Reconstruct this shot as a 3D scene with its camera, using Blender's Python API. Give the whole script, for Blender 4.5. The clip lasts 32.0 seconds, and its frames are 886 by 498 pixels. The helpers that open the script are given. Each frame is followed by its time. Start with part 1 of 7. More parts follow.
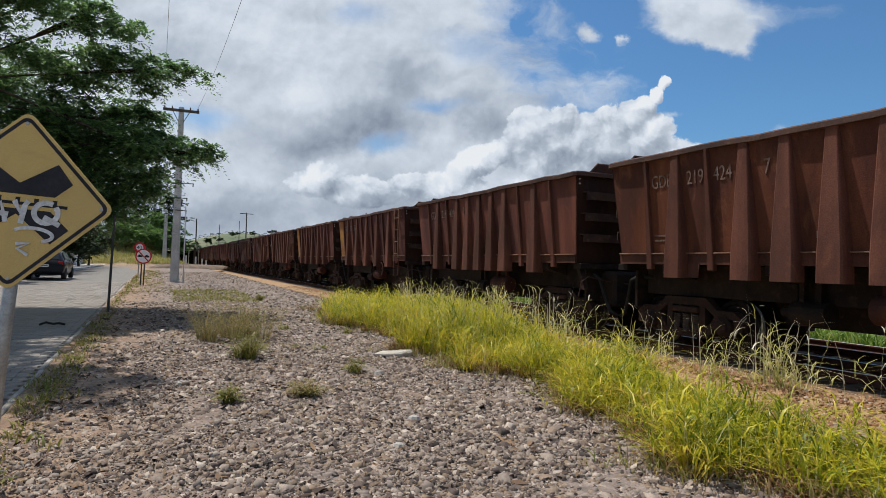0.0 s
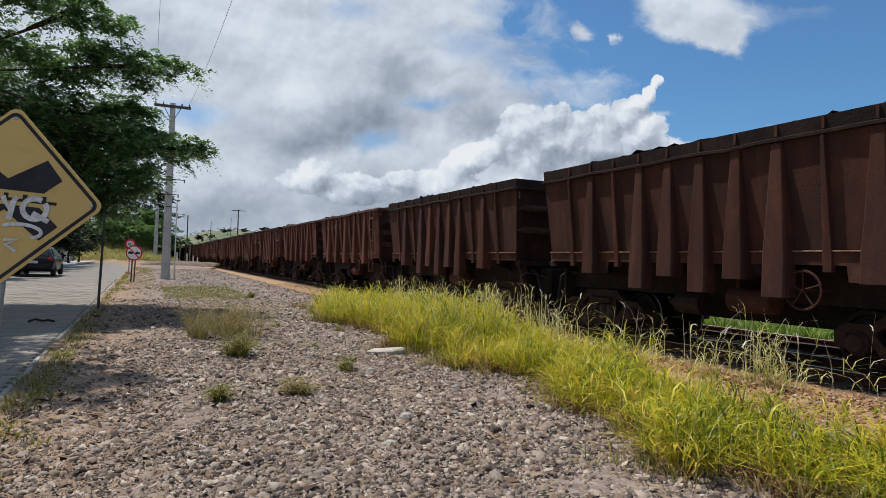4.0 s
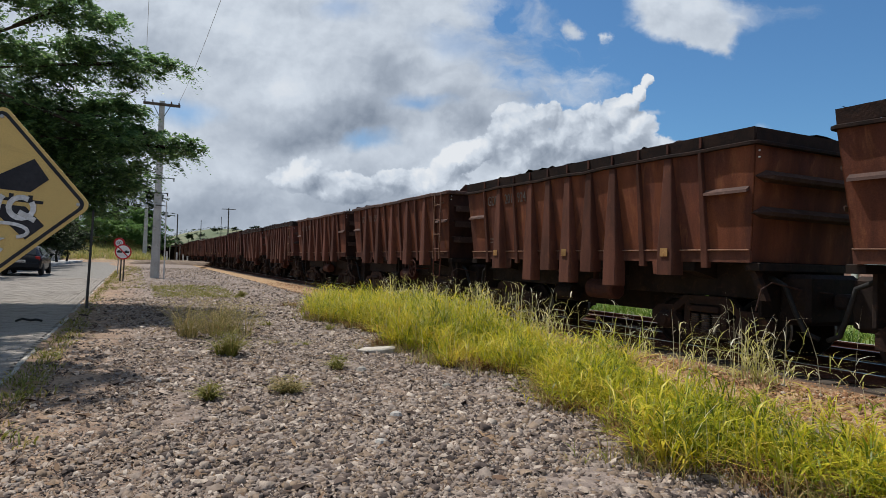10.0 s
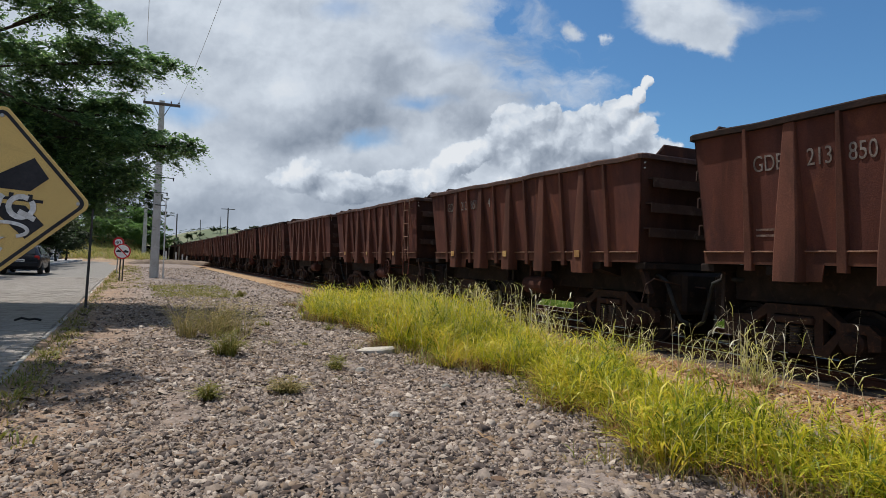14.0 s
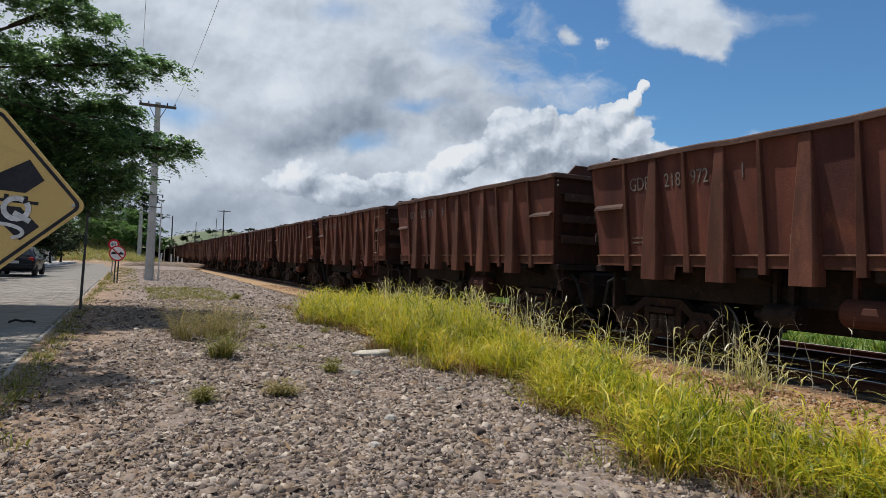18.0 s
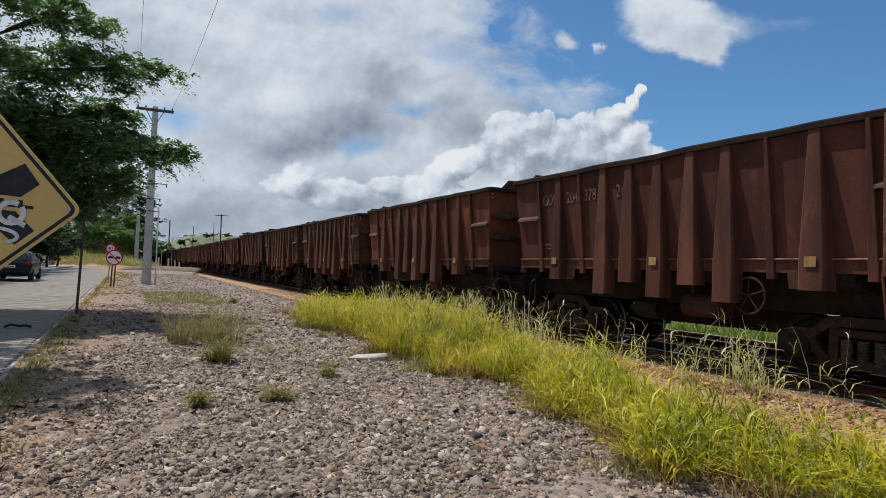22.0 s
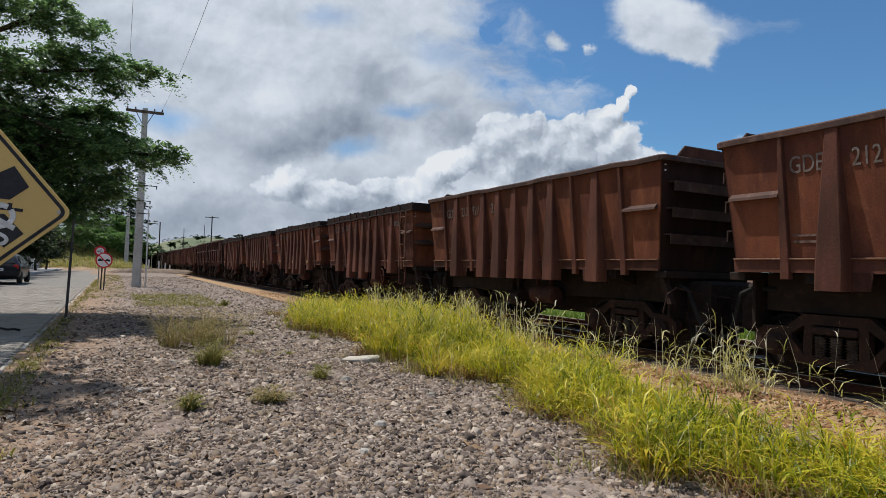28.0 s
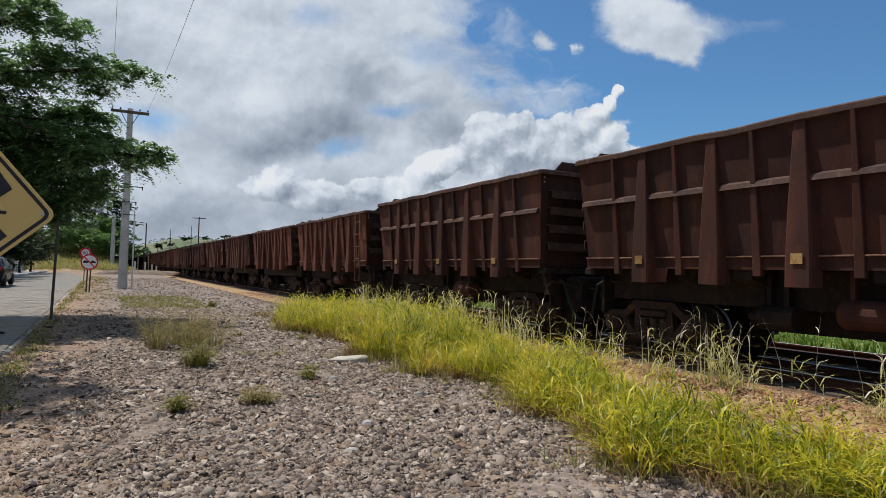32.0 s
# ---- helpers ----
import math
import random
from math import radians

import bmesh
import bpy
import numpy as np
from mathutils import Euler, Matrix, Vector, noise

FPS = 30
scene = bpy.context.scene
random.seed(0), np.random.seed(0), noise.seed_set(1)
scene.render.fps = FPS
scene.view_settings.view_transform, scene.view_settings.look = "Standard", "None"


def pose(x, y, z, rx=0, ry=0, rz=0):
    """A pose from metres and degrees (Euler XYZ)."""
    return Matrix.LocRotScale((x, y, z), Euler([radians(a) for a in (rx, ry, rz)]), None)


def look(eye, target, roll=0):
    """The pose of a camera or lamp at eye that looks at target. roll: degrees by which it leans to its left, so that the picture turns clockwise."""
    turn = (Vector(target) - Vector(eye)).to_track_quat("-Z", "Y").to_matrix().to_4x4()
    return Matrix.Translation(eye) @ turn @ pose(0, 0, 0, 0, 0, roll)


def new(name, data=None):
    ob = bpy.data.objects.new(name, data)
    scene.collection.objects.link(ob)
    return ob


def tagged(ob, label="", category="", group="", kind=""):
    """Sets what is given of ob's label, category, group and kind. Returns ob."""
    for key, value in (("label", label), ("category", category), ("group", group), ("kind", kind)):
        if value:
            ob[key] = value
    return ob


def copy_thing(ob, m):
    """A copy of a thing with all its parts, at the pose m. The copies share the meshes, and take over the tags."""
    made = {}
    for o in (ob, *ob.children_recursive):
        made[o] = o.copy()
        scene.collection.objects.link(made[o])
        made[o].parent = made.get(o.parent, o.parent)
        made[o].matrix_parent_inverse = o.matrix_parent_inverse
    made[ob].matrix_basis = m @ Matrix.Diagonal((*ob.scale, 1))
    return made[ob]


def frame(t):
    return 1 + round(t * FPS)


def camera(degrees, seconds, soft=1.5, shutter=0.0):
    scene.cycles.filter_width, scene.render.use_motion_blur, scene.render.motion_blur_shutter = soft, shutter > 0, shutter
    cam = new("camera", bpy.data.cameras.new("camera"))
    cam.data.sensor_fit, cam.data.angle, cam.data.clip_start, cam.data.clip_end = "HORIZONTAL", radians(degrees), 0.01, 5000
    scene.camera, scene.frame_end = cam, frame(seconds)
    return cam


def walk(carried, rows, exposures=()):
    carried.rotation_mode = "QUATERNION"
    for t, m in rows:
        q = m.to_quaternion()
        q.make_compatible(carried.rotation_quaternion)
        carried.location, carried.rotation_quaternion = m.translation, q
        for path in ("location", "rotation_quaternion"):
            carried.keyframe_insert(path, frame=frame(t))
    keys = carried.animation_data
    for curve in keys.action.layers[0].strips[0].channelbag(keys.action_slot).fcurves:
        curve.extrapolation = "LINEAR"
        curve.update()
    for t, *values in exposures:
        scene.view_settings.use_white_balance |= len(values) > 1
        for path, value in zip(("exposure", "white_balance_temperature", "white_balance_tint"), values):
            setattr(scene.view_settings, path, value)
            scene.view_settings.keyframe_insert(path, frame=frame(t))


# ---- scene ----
# Plan: the track runs along +y; z is 0 on the gravel beside the camera. The train comes towards -y.
EYE = 1.40
LENS = 70.5
# seconds, heading to the right of +y, pitch up, lean, sideways and forward drift
PATH = [
    (0, 24.631, 1.495, 1.513, -0.000, -0.000),
    (0.5, 24.735, 1.563, 1.576, 0.001, 0.007),
    (1, 24.852, 1.558, 1.630, 0.002, 0.001),
    (1.5, 24.995, 1.533, 1.648, 0.001, -0.001),
    (2, 24.970, 1.483, 1.717, -0.001, 0.006),
    (2.5, 24.958, 1.565, 1.740, 0.006, 0.003),
    (3, 25.096, 1.380, 1.661, 0.008, 0.005),
    (3.5, 25.228, 1.288, 1.669, 0.004, 0.004),
    (5.5, 25.469, 1.459, 1.689, 0.002, -0.002),
    (6, 25.368, 1.596, 1.757, 0.004, -0.003),
    (6.5, 25.421, 1.685, 1.751, 0.008, -0.004),
    (7, 25.514, 1.495, 1.707, 0.003, -0.003),
    (7.5, 25.614, 1.402, 1.584, 0.006, 0.001),
    (8, 25.751, 1.326, 1.545, 0.006, -0.004),
    (8.5, 25.843, 1.240, 1.559, 0.008, -0.009),
    (9, 25.987, 1.215, 1.604, 0.010, -0.007),
    (9.5, 26.115, 1.268, 1.603, 0.006, -0.006),
    (10, 26.116, 1.203, 1.630, 0.010, -0.009),
    (10.5, 25.990, 1.233, 1.688, 0.007, -0.006),
    (11, 25.823, 1.310, 1.697, 0.006, -0.005),
    (11.5, 25.785, 1.322, 1.725, 0.009, -0.007),
    (12, 25.804, 1.402, 1.807, 0.008, -0.003),
    (12.5, 25.784, 1.394, 1.781, 0.011, -0.003),
    (13, 25.864, 1.403, 1.731, 0.011, -0.007),
    (13.5, 26.035, 1.369, 1.800, 0.008, -0.005),
    (14, 26.174, 1.269, 1.842, 0.007, -0.008),
    (14.5, 26.305, 1.292, 1.856, 0.007, -0.011),
    (16.5, 26.817, 1.302, 1.996, 0.013, -0.018),
    (17, 26.816, 1.314, 2.000, 0.009, -0.015),
    (17.5, 26.748, 1.370, 1.973, 0.009, -0.015),
    (18, 26.524, 1.543, 1.998, 0.005, -0.014),
    (18.5, 26.530, 1.506, 1.906, 0.010, -0.012),
    (19, 26.578, 1.578, 1.888, 0.012, -0.015),
    (19.5, 26.482, 1.664, 1.943, 0.011, -0.016),
    (20, 26.521, 1.829, 1.968, 0.008, -0.014),
    (20.5, 26.528, 1.900, 1.945, 0.011, -0.014),
    (21, 26.598, 1.936, 1.997, 0.012, -0.019),
    (21.5, 26.603, 1.829, 1.944, 0.013, -0.011),
    (22, 26.719, 1.915, 1.950, 0.014, -0.015),
    (22.5, 26.602, 1.606, 1.964, 0.014, -0.012),
    (23, 26.673, 1.536, 1.980, 0.014, -0.014),
    (23.5, 26.798, 1.557, 1.874, 0.016, -0.017),
    (24, 26.733, 1.510, 1.732, 0.016, -0.011),
    (24.5, 26.804, 1.626, 1.687, 0.012, -0.013),
    (25, 26.867, 1.650, 1.720, 0.012, -0.014),
    (25.5, 26.979, 1.645, 1.726, 0.013, -0.017),
    (27.5, 27.470, 2.063, 1.735, 0.012, -0.039),
    (28, 27.460, 2.053, 1.697, 0.008, -0.018),
    (28.5, 27.588, 1.801, 1.688, 0.014, -0.023),
    (29, 27.735, 1.735, 1.699, 0.013, -0.032),
    (29.5, 27.864, 1.861, 1.645, 0.015, -0.036),
    (30, 28.147, 1.994, 1.693, 0.011, -0.017),
    (30.5, 28.141, 2.069, 1.598, 0.016, -0.044),
    (31, 28.288, 2.063, 1.383, 0.013, -0.041),
    (31.5, 28.421, 2.055, 1.337, 0.013, -0.043),
    (32, 28.482, 2.039, 1.311, 0.013, -0.057),
]


def camera_rows():
    rows = []
    for t, head, up, lean, dx, dy in PATH:
        h, p = radians(head), radians(up)
        eye = Vector((dx, dy, EYE))
        way = Vector((math.sin(h) * math.cos(p), math.cos(h) * math.cos(p), math.sin(p)))
        rows.append((t, look(eye, eye + way * 10, lean)))
    return rows


cam = camera(LENS, 32.0, soft=0.55)
walk(cam, camera_rows(), exposures=[(0, 0.02), (6, 0.0), (10, -0.04), (32, -0.04)])

# ---- light ----
SUN_EL, SUN_AZ = 63.0, -30.0  # degrees; azimuth from +y towards +x


def V(*a):
    return Vector(a)


class Nodes:
    """A small helper to write node trees in few lines."""

    def __init__(self, tree):
        self.t = tree
        self.n = tree.nodes
        self.n.clear()

    def add(self, kind, **kw):
        node = self.n.new(kind)
        for k, v in kw.items():
            if k == "inputs":
                for i, val in v.items():
                    self.put(node.inputs[i], val)
            elif k == "op":
                node.operation = v
            elif k == "blend":
                node.blend_type = v
            elif k == "dtype":
                node.data_type = v
        return node

    def put(self, socket, val):
        if isinstance(val, bpy.types.NodeSocket):
            self.t.links.new(val, socket)
        else:
            socket.default_value = val

    def math(self, op, a, b=0.0, c=0.0, clamp=False):
        node = self.add("ShaderNodeMath", op=op, inputs={0: a, 1: b, 2: c})
        node.use_clamp = clamp
        return node.outputs[0]

    def noise(self, vec, scale, detail=4.0, rough=0.55, dist=0.0):
        node = self.add("ShaderNodeTexNoise", inputs={"Scale": scale, "Detail": detail, "Roughness": rough, "Distortion": dist})
        if vec is not None:
            self.put(node.inputs["Vector"], vec)
        return node.outputs["Fac"]

    def ramp(self, fac, stops):
        node = self.add("ShaderNodeValToRGB", inputs={0: fac})
        el = node.color_ramp.elements
        while len(el) < len(stops):
            el.new(0.5)
        for e, (p, c) in zip(el, stops):
            e.position = p
            e.color = (c, c, c, 1) if isinstance(c, (int, float)) else (*c, 1)
        return node.outputs[0]

    def mix(self, fac, a, b, blend="MIX"):
        node = self.add("ShaderNodeMixRGB", blend=blend, inputs={0: fac, 1: a, 2: b})
        return node.outputs[0]

    def steps(self, val, lo, hi, a=0.0, b=1.0):
        node = self.n.new("ShaderNodeMapRange")
        node.interpolation_type = "SMOOTHSTEP"
        for i, v in enumerate((val, lo, hi, a, b)):
            self.put(node.inputs[i], v)
        return node.outputs[0]


def make_sky():
    world = bpy.data.worlds.new("sky")
    scene.world = world
    world.use_nodes = True
    N = Nodes(world.node_tree)
    sky = N.add("ShaderNodeTexSky")
    sky.sky_type = "NISHITA"
    sky.sun_disc = False
    sky.sun_elevation = radians(SUN_EL)
    sky.sun_rotation = radians(SUN_AZ)
    sky.air_density, sky.dust_density, sky.ozone_density = 1.0, 0.6, 1.6
    tc = N.add("ShaderNodeTexCoord").outputs["Generated"]
    # heading frame: y is 25 degrees right of the track
    turn = N.add("ShaderNodeVectorRotate", inputs={"Vector": tc, "Angle": radians(24.6)})
    turn.rotation_type = "Z_AXIS"
    turn = turn.outputs[0]
    x, y, z = N.add("ShaderNodeSeparateXYZ", inputs={0: turn}).outputs
    # a flat cloud deck for the rest of the sky
    zz = N.math("ADD", N.math("MAXIMUM", z, 0.0), 0.12)
    deck = N.add("ShaderNodeCombineXYZ", inputs={0: N.math("DIVIDE", x, zz), 1: N.math("DIVIDE", y, zz), 2: 0.0}).outputs[0]
    front = N.math("MAXIMUM", y, 0.08)
    u = N.math("DIVIDE", x, front)
    w = N.math("DIVIDE", z, front)
    plane = N.add("ShaderNodeCombineXYZ", inputs={0: u, 1: w, 2: 0.0}).outputs[0]
    ahead = N.steps(y, 0.0, 0.3)

    def moved(vec, by):
        return N.add("ShaderNodeVectorMath", op="ADD", inputs={0: vec, 1: by}).outputs[0]

    def scaled(vec, by):
        return N.add("ShaderNodeVectorMath", op="MULTIPLY", inputs={0: vec, 1: by}).outputs[0]

    def bend(vec, size, across, up, detail=6.0):
        k1 = N.noise(vec, size, detail, 0.6, 0.1)
        k2 = N.noise(moved(vec, (3.7, 1.9, 0.0)), size, detail, 0.6, 0.1)
        push = N.add("ShaderNodeCombineXYZ", inputs={0: N.math("MULTIPLY_ADD", k1, across, -across / 2), 1: N.math("MULTIPLY_ADD", k2, up, -up / 2), 2: 0.0}).outputs[0]
        return N.add("ShaderNodeVectorMath", op="ADD", inputs={0: vec, 1: push}).outputs[0]

    def puffs(vec, size):
        """Cauliflower heads: rounded cells on rounded cells."""
        v = N.add("ShaderNodeTexVoronoi")
        v.voronoi_dimensions = "2D"
        v.feature = "SMOOTH_F1"
        v.normalize = True
        for k, val in (("Vector", vec), ("Scale", size), ("Detail", 3.5), ("Roughness", 0.52), ("Lacunarity", 2.15), ("Smoothness", 0.35)):
            N.put(v.inputs[k], val)
        return N.math("SUBTRACT", 1.0, v.outputs["Distance"])

    soft = bend(plane, 6.0, 0.16, 0.10, 8.0)
    firm = bend(plane, 13.0, 0.05, 0.05, 8.0)

    def blob(vec, cu, cw, ru, rw, lean):
        m = N.add("ShaderNodeMapping", inputs={"Vector": vec})
        m.vector_type = "TEXTURE"
        m.inputs["Location"].default_value = (cu, cw, 0)
        m.inputs["Rotation"].default_value = (0, 0, radians(lean))
        m.inputs["Scale"].default_value = (ru, rw, 1)
        d = N.add("ShaderNodeVectorMath", op="LENGTH", inputs={0: m.outputs[0]}).outputs["Value"]
        return N.steps(d, 1.0, 0.0)

    def field(vec, rows):
        total = 0.0
        for cu, cw, ru, rw, lean, amount in rows:
            total = N.math("MULTIPLY_ADD", blob(vec, cu, cw, ru, rw, lean), amount, total)
        return total

    p0 = puffs(firm, 12.0)
    p1 = puffs(moved(firm, (-0.007, 0.012, 0.0)), 12.0)
    relief = N.math("SUBTRACT", p0, p1)
    fine = N.noise(plane, 24.0, 7.0, 0.6, 0.2)
    wisp = N.noise(scaled(soft, (1.0, 2.2, 1.0)), 5.0, 9.0, 0.62, 0.5)
    # heaped clouds with firm edges
    def union(vec, rows):
        top = 0.0
        for cu, cw, ru, rw, lean, amount in rows:
            top = N.math("MAXIMUM", N.math("MULTIPLY", blob(vec, cu, cw, ru, rw, lean), amount), top)
        return top

    body = union(firm, HEAPS)
    # rounded forms lit from the upper left
    form = N.math("SUBTRACT", body, union(moved(firm, (-0.010, 0.014, 0.0)), HEAPS))
    heap_d = N.math("MULTIPLY_ADD", N.math("MULTIPLY", N.math("SUBTRACT", p0, 0.64), N.steps(body, 0.0, 0.25)), 1.1, N.math("MULTIPLY_ADD", N.math("MULTIPLY", N.math("SUBTRACT", fine, 0.5), N.steps(body, 0.0, 0.25)), 0.7, body))
    heap = N.steps(heap_d, 0.27, 0.45)
    # the high sheet: its border runs down from the top to the tower, frayed by streaks
    su, sw, _ = N.add("ShaderNodeSeparateXYZ", inputs={0: soft}).outputs
    side = N.math("ADD", N.math("MULTIPLY_ADD", sw, 0.62, su), -0.375)
    sheet_d = N.math("ADD", N.math("MULTIPLY", side, -4.5), N.math("MULTIPLY_ADD", wisp, 2.4, -1.0))
    sheet = N.steps(sheet_d, -0.25, 0.75)
    sheet = N.math("SUBTRACT", sheet, N.math("MULTIPLY", field(soft, GAPS), 1.25), clamp=True)
    veil = N.steps(N.math("ADD", field(soft, VEILS), N.math("MULTIPLY_ADD", wisp, 0.7, -0.36)), 0.16, 0.62)
    cover = N.math("MAXIMUM", N.math("MAXIMUM", sheet, veil), heap)
    round_about = N.steps(N.noise(deck, 0.9, 8.0, 0.6, 0.2), 0.42, 0.60)
    cover = N.math("ADD", N.math("MULTIPLY", cover, ahead), N.math("MULTIPLY", round_about, N.math("SUBTRACT", 1.0, ahead)), clamp=True)
    # white heads and edges, grey hollows and bases
    tone = N.math("MULTIPLY_ADD", N.noise(scaled(soft, (1.0, 1.8, 1.0)), 4.0, 9.0, 0.55, 0.2), 1.0, 0.17)
    tone = N.math("MULTIPLY_ADD", N.math("MULTIPLY", relief, N.math("MULTIPLY_ADD", heap, 1.1, 0.35)), 1.0, tone)
    tone = N.math("MULTIPLY_ADD", N.math("MULTIPLY", heap, N.math("MULTIPLY_ADD", N.steps(p0, 0.45, 0.85), 1.4, -0.7)), 0.10, tone)
    tone = N.math("MULTIPLY_ADD", N.math("MULTIPLY", heap, form), 0.62, tone)
    tone = N.math("MULTIPLY_ADD", fine, 0.16, N.math("ADD", tone, -0.08))
    tone = N.math("MULTIPLY_ADD", N.math("MULTIPLY", N.math("MULTIPLY", field(soft, BASES), ahead), N.math("SUBTRACT", 1.45, p0)), -0.66, tone)
    tone = N.math("MULTIPLY_ADD", N.steps(w, 0.16, 0.0), -0.16, tone, clamp=True)
    col = N.ramp(tone, [(0.0, (0.235, 0.29, 0.38)), (0.45, (0.48, 0.55, 0.655)), (0.75, (0.76, 0.84, 0.945)), (1.0, (0.96, 1.0, 1.05))])
    lit = N.add("ShaderNodeBackground", inputs={0: col, 1: CLOUD_POWER})
    tint = N.mix(1.0, sky.outputs[0], (0.60, 0.95, 1.20, 1), "MULTIPLY")
    blue = N.add("ShaderNodeBackground", inputs={0: tint, 1: SKY_POWER})
    mix = N.add("ShaderNodeMixShader", inputs={0: cover, 1: blue.outputs[0], 2: lit.outputs[0]})
    out = N.add("ShaderNodeOutputWorld")
    N.put(out.inputs[0], mix.outputs[0])


SKY_POWER = 0.092
CLOUD_POWER = 0.83
# all in tangents from the heading: centre, radii, lean, amount
HEAPS = [
    (0.3, 0.193, 0.073, 0.060, 0, 1.0),
    (0.25, 0.185, 0.082, 0.064, 0, 1.0),
    (0.196, 0.17, 0.174, 0.101, 0, 1.0),
    (0.145, 0.223, 0.073, 0.050, 15, 1.0),
    (0.181, 0.238, 0.055, 0.041, 0, 1.0),
    (0.227, 0.223, 0.059, 0.044, 0, 1.0),
    (0.269, 0.234, 0.057, 0.050, 0, 1.0),
    (0.302, 0.244, 0.044, 0.046, 0, 1.0),
    (0.321, 0.267, 0.031, 0.031, 0, 1.0),
    (0.337, 0.285, 0.025, 0.025, 0, 1.0),
    (0.351, 0.302, 0.020, 0.020, 0, 1.0),
    (0.331, 0.224, 0.053, 0.055, 0, 1.0),
    (0.369, 0.166, 0.100, 0.069, 0, 1.0),
    (0.047, 0.163, 0.073, 0.038, 12, 1.0),
    (0.087, 0.18, 0.050, 0.031, 0, 1.0),
    (-0.011, 0.123, 0.128, 0.050, 0, 0.95),
    (-0.201, 0.133, 0.082, 0.038, 0, 0.95),
    (-0.128, 0.115, 0.110, 0.046, 0, 0.9),
]
VEILS = [
    (0.41, 0.419, 0.169, 0.087, -6, 0.95),
    (0.452, 0.377, 0.073, 0.046, -20, 0.6),
    (0.237, 0.384, 0.038, 0.026, 0, 0.62),
    (0.283, 0.374, 0.016, 0.018, 0, 0.55),
    (0.374, 0.25, 0.041, 0.013, 0, 0.42),
    (0.531, 0.232, 0.073, 0.027, 0, 0.3),
    (0.574, 0.429, 0.100, 0.055, 0, 0.22),
    (0.172, 0.416, 0.073, 0.037, -30, 0.35),
    (0.157, 0.283, 0.100, 0.037, -20, 0.45),
    (0.406, 0.385, 0.110, 0.055, -8, 0.5),
]
GAPS = [
    (-0.015, 0.253, 0.078, 0.022, 3, 0.5),
    (-0.102, 0.191, 0.064, 0.022, 8, 0.5),
    (-0.392, 0.221, 0.091, 0.035, 6, 0.55),
    (-0.137, 0.399, 0.055, 0.031, 0, 0.35),
    (0.042, 0.352, 0.110, 0.035, -12, 0.35),
    (0.104, 0.396, 0.082, 0.037, -25, 0.4),
    (0.186, 0.229, 0.027, 0.018, 0, 0.5),
    (0.106, 0.313, 0.073, 0.020, -12, 0.3),
]
# grey undersides
BASES = [
    (-0.164, 0.118, 0.301, 0.055, 0, 0.32),
    (0.205, 0.184, 0.137, 0.055, 0, 0.4),
    (0.086, 0.203, 0.128, 0.046, 0, 0.35),
    (-0.242, 0.271, 0.055, 0.041, 0, -0.4),
    (0.06, 0.182, 0.055, 0.020, 10, -0.4),
    (-0.075, 0.285, 0.082, 0.050, 0, 0.75),
    (-0.123, 0.219, 0.174, 0.057, 5, 0.9),
    (-0.203, 0.19, 0.100, 0.041, 10, 0.6),
    (0.068, 0.23, 0.073, 0.041, 0, 0.6),
    (-0.352, 0.072, 0.301, 0.055, 0, 0.62),
    (-0.037, 0.074, 0.237, 0.037, 4, 0.5),
    (-0.21, 0.4, 0.082, 0.033, 0, 0.35),
    (0.1, 0.363, 0.119, 0.046, -15, 0.35),
    (-0.289, 0.315, 0.100, 0.055, 0, 0.28),
    (-0.444, 0.333, 0.146, 0.073, 0, 0.25),
    (0.205, 0.197, 0.082, 0.037, 10, 0.35),
    (0.314, 0.173, 0.110, 0.037, 0, 0.35),
    (0.364, 0.417, 0.100, 0.037, 0, 0.32),
    (0.465, 0.388, 0.082, 0.037, -10, 0.3),
    (0.148, 0.264, 0.073, 0.022, -8, 0.3),
    (0.012, 0.264, 0.110, 0.037, 0, 0.35),
    (-0.156, 0.123, 0.073, 0.016, 0, 0.35),
    (-0.044, 0.318, 0.082, 0.037, -10, 0.3),
]
make_sky()
sun = new("sun", bpy.data.lights.new("sun", "SUN"))
sun.data.energy, sun.data.angle, sun.data.color = 5.0, radians(0.55), (1.0, 0.955, 0.89)
_d = V(math.sin(radians(SUN_AZ)) * math.cos(radians(SUN_EL)), math.cos(radians(SUN_AZ)) * math.cos(radians(SUN_EL)), math.sin(radians(SUN_EL)))
sun.matrix_world = look(_d * 100, (0, 0, 0))


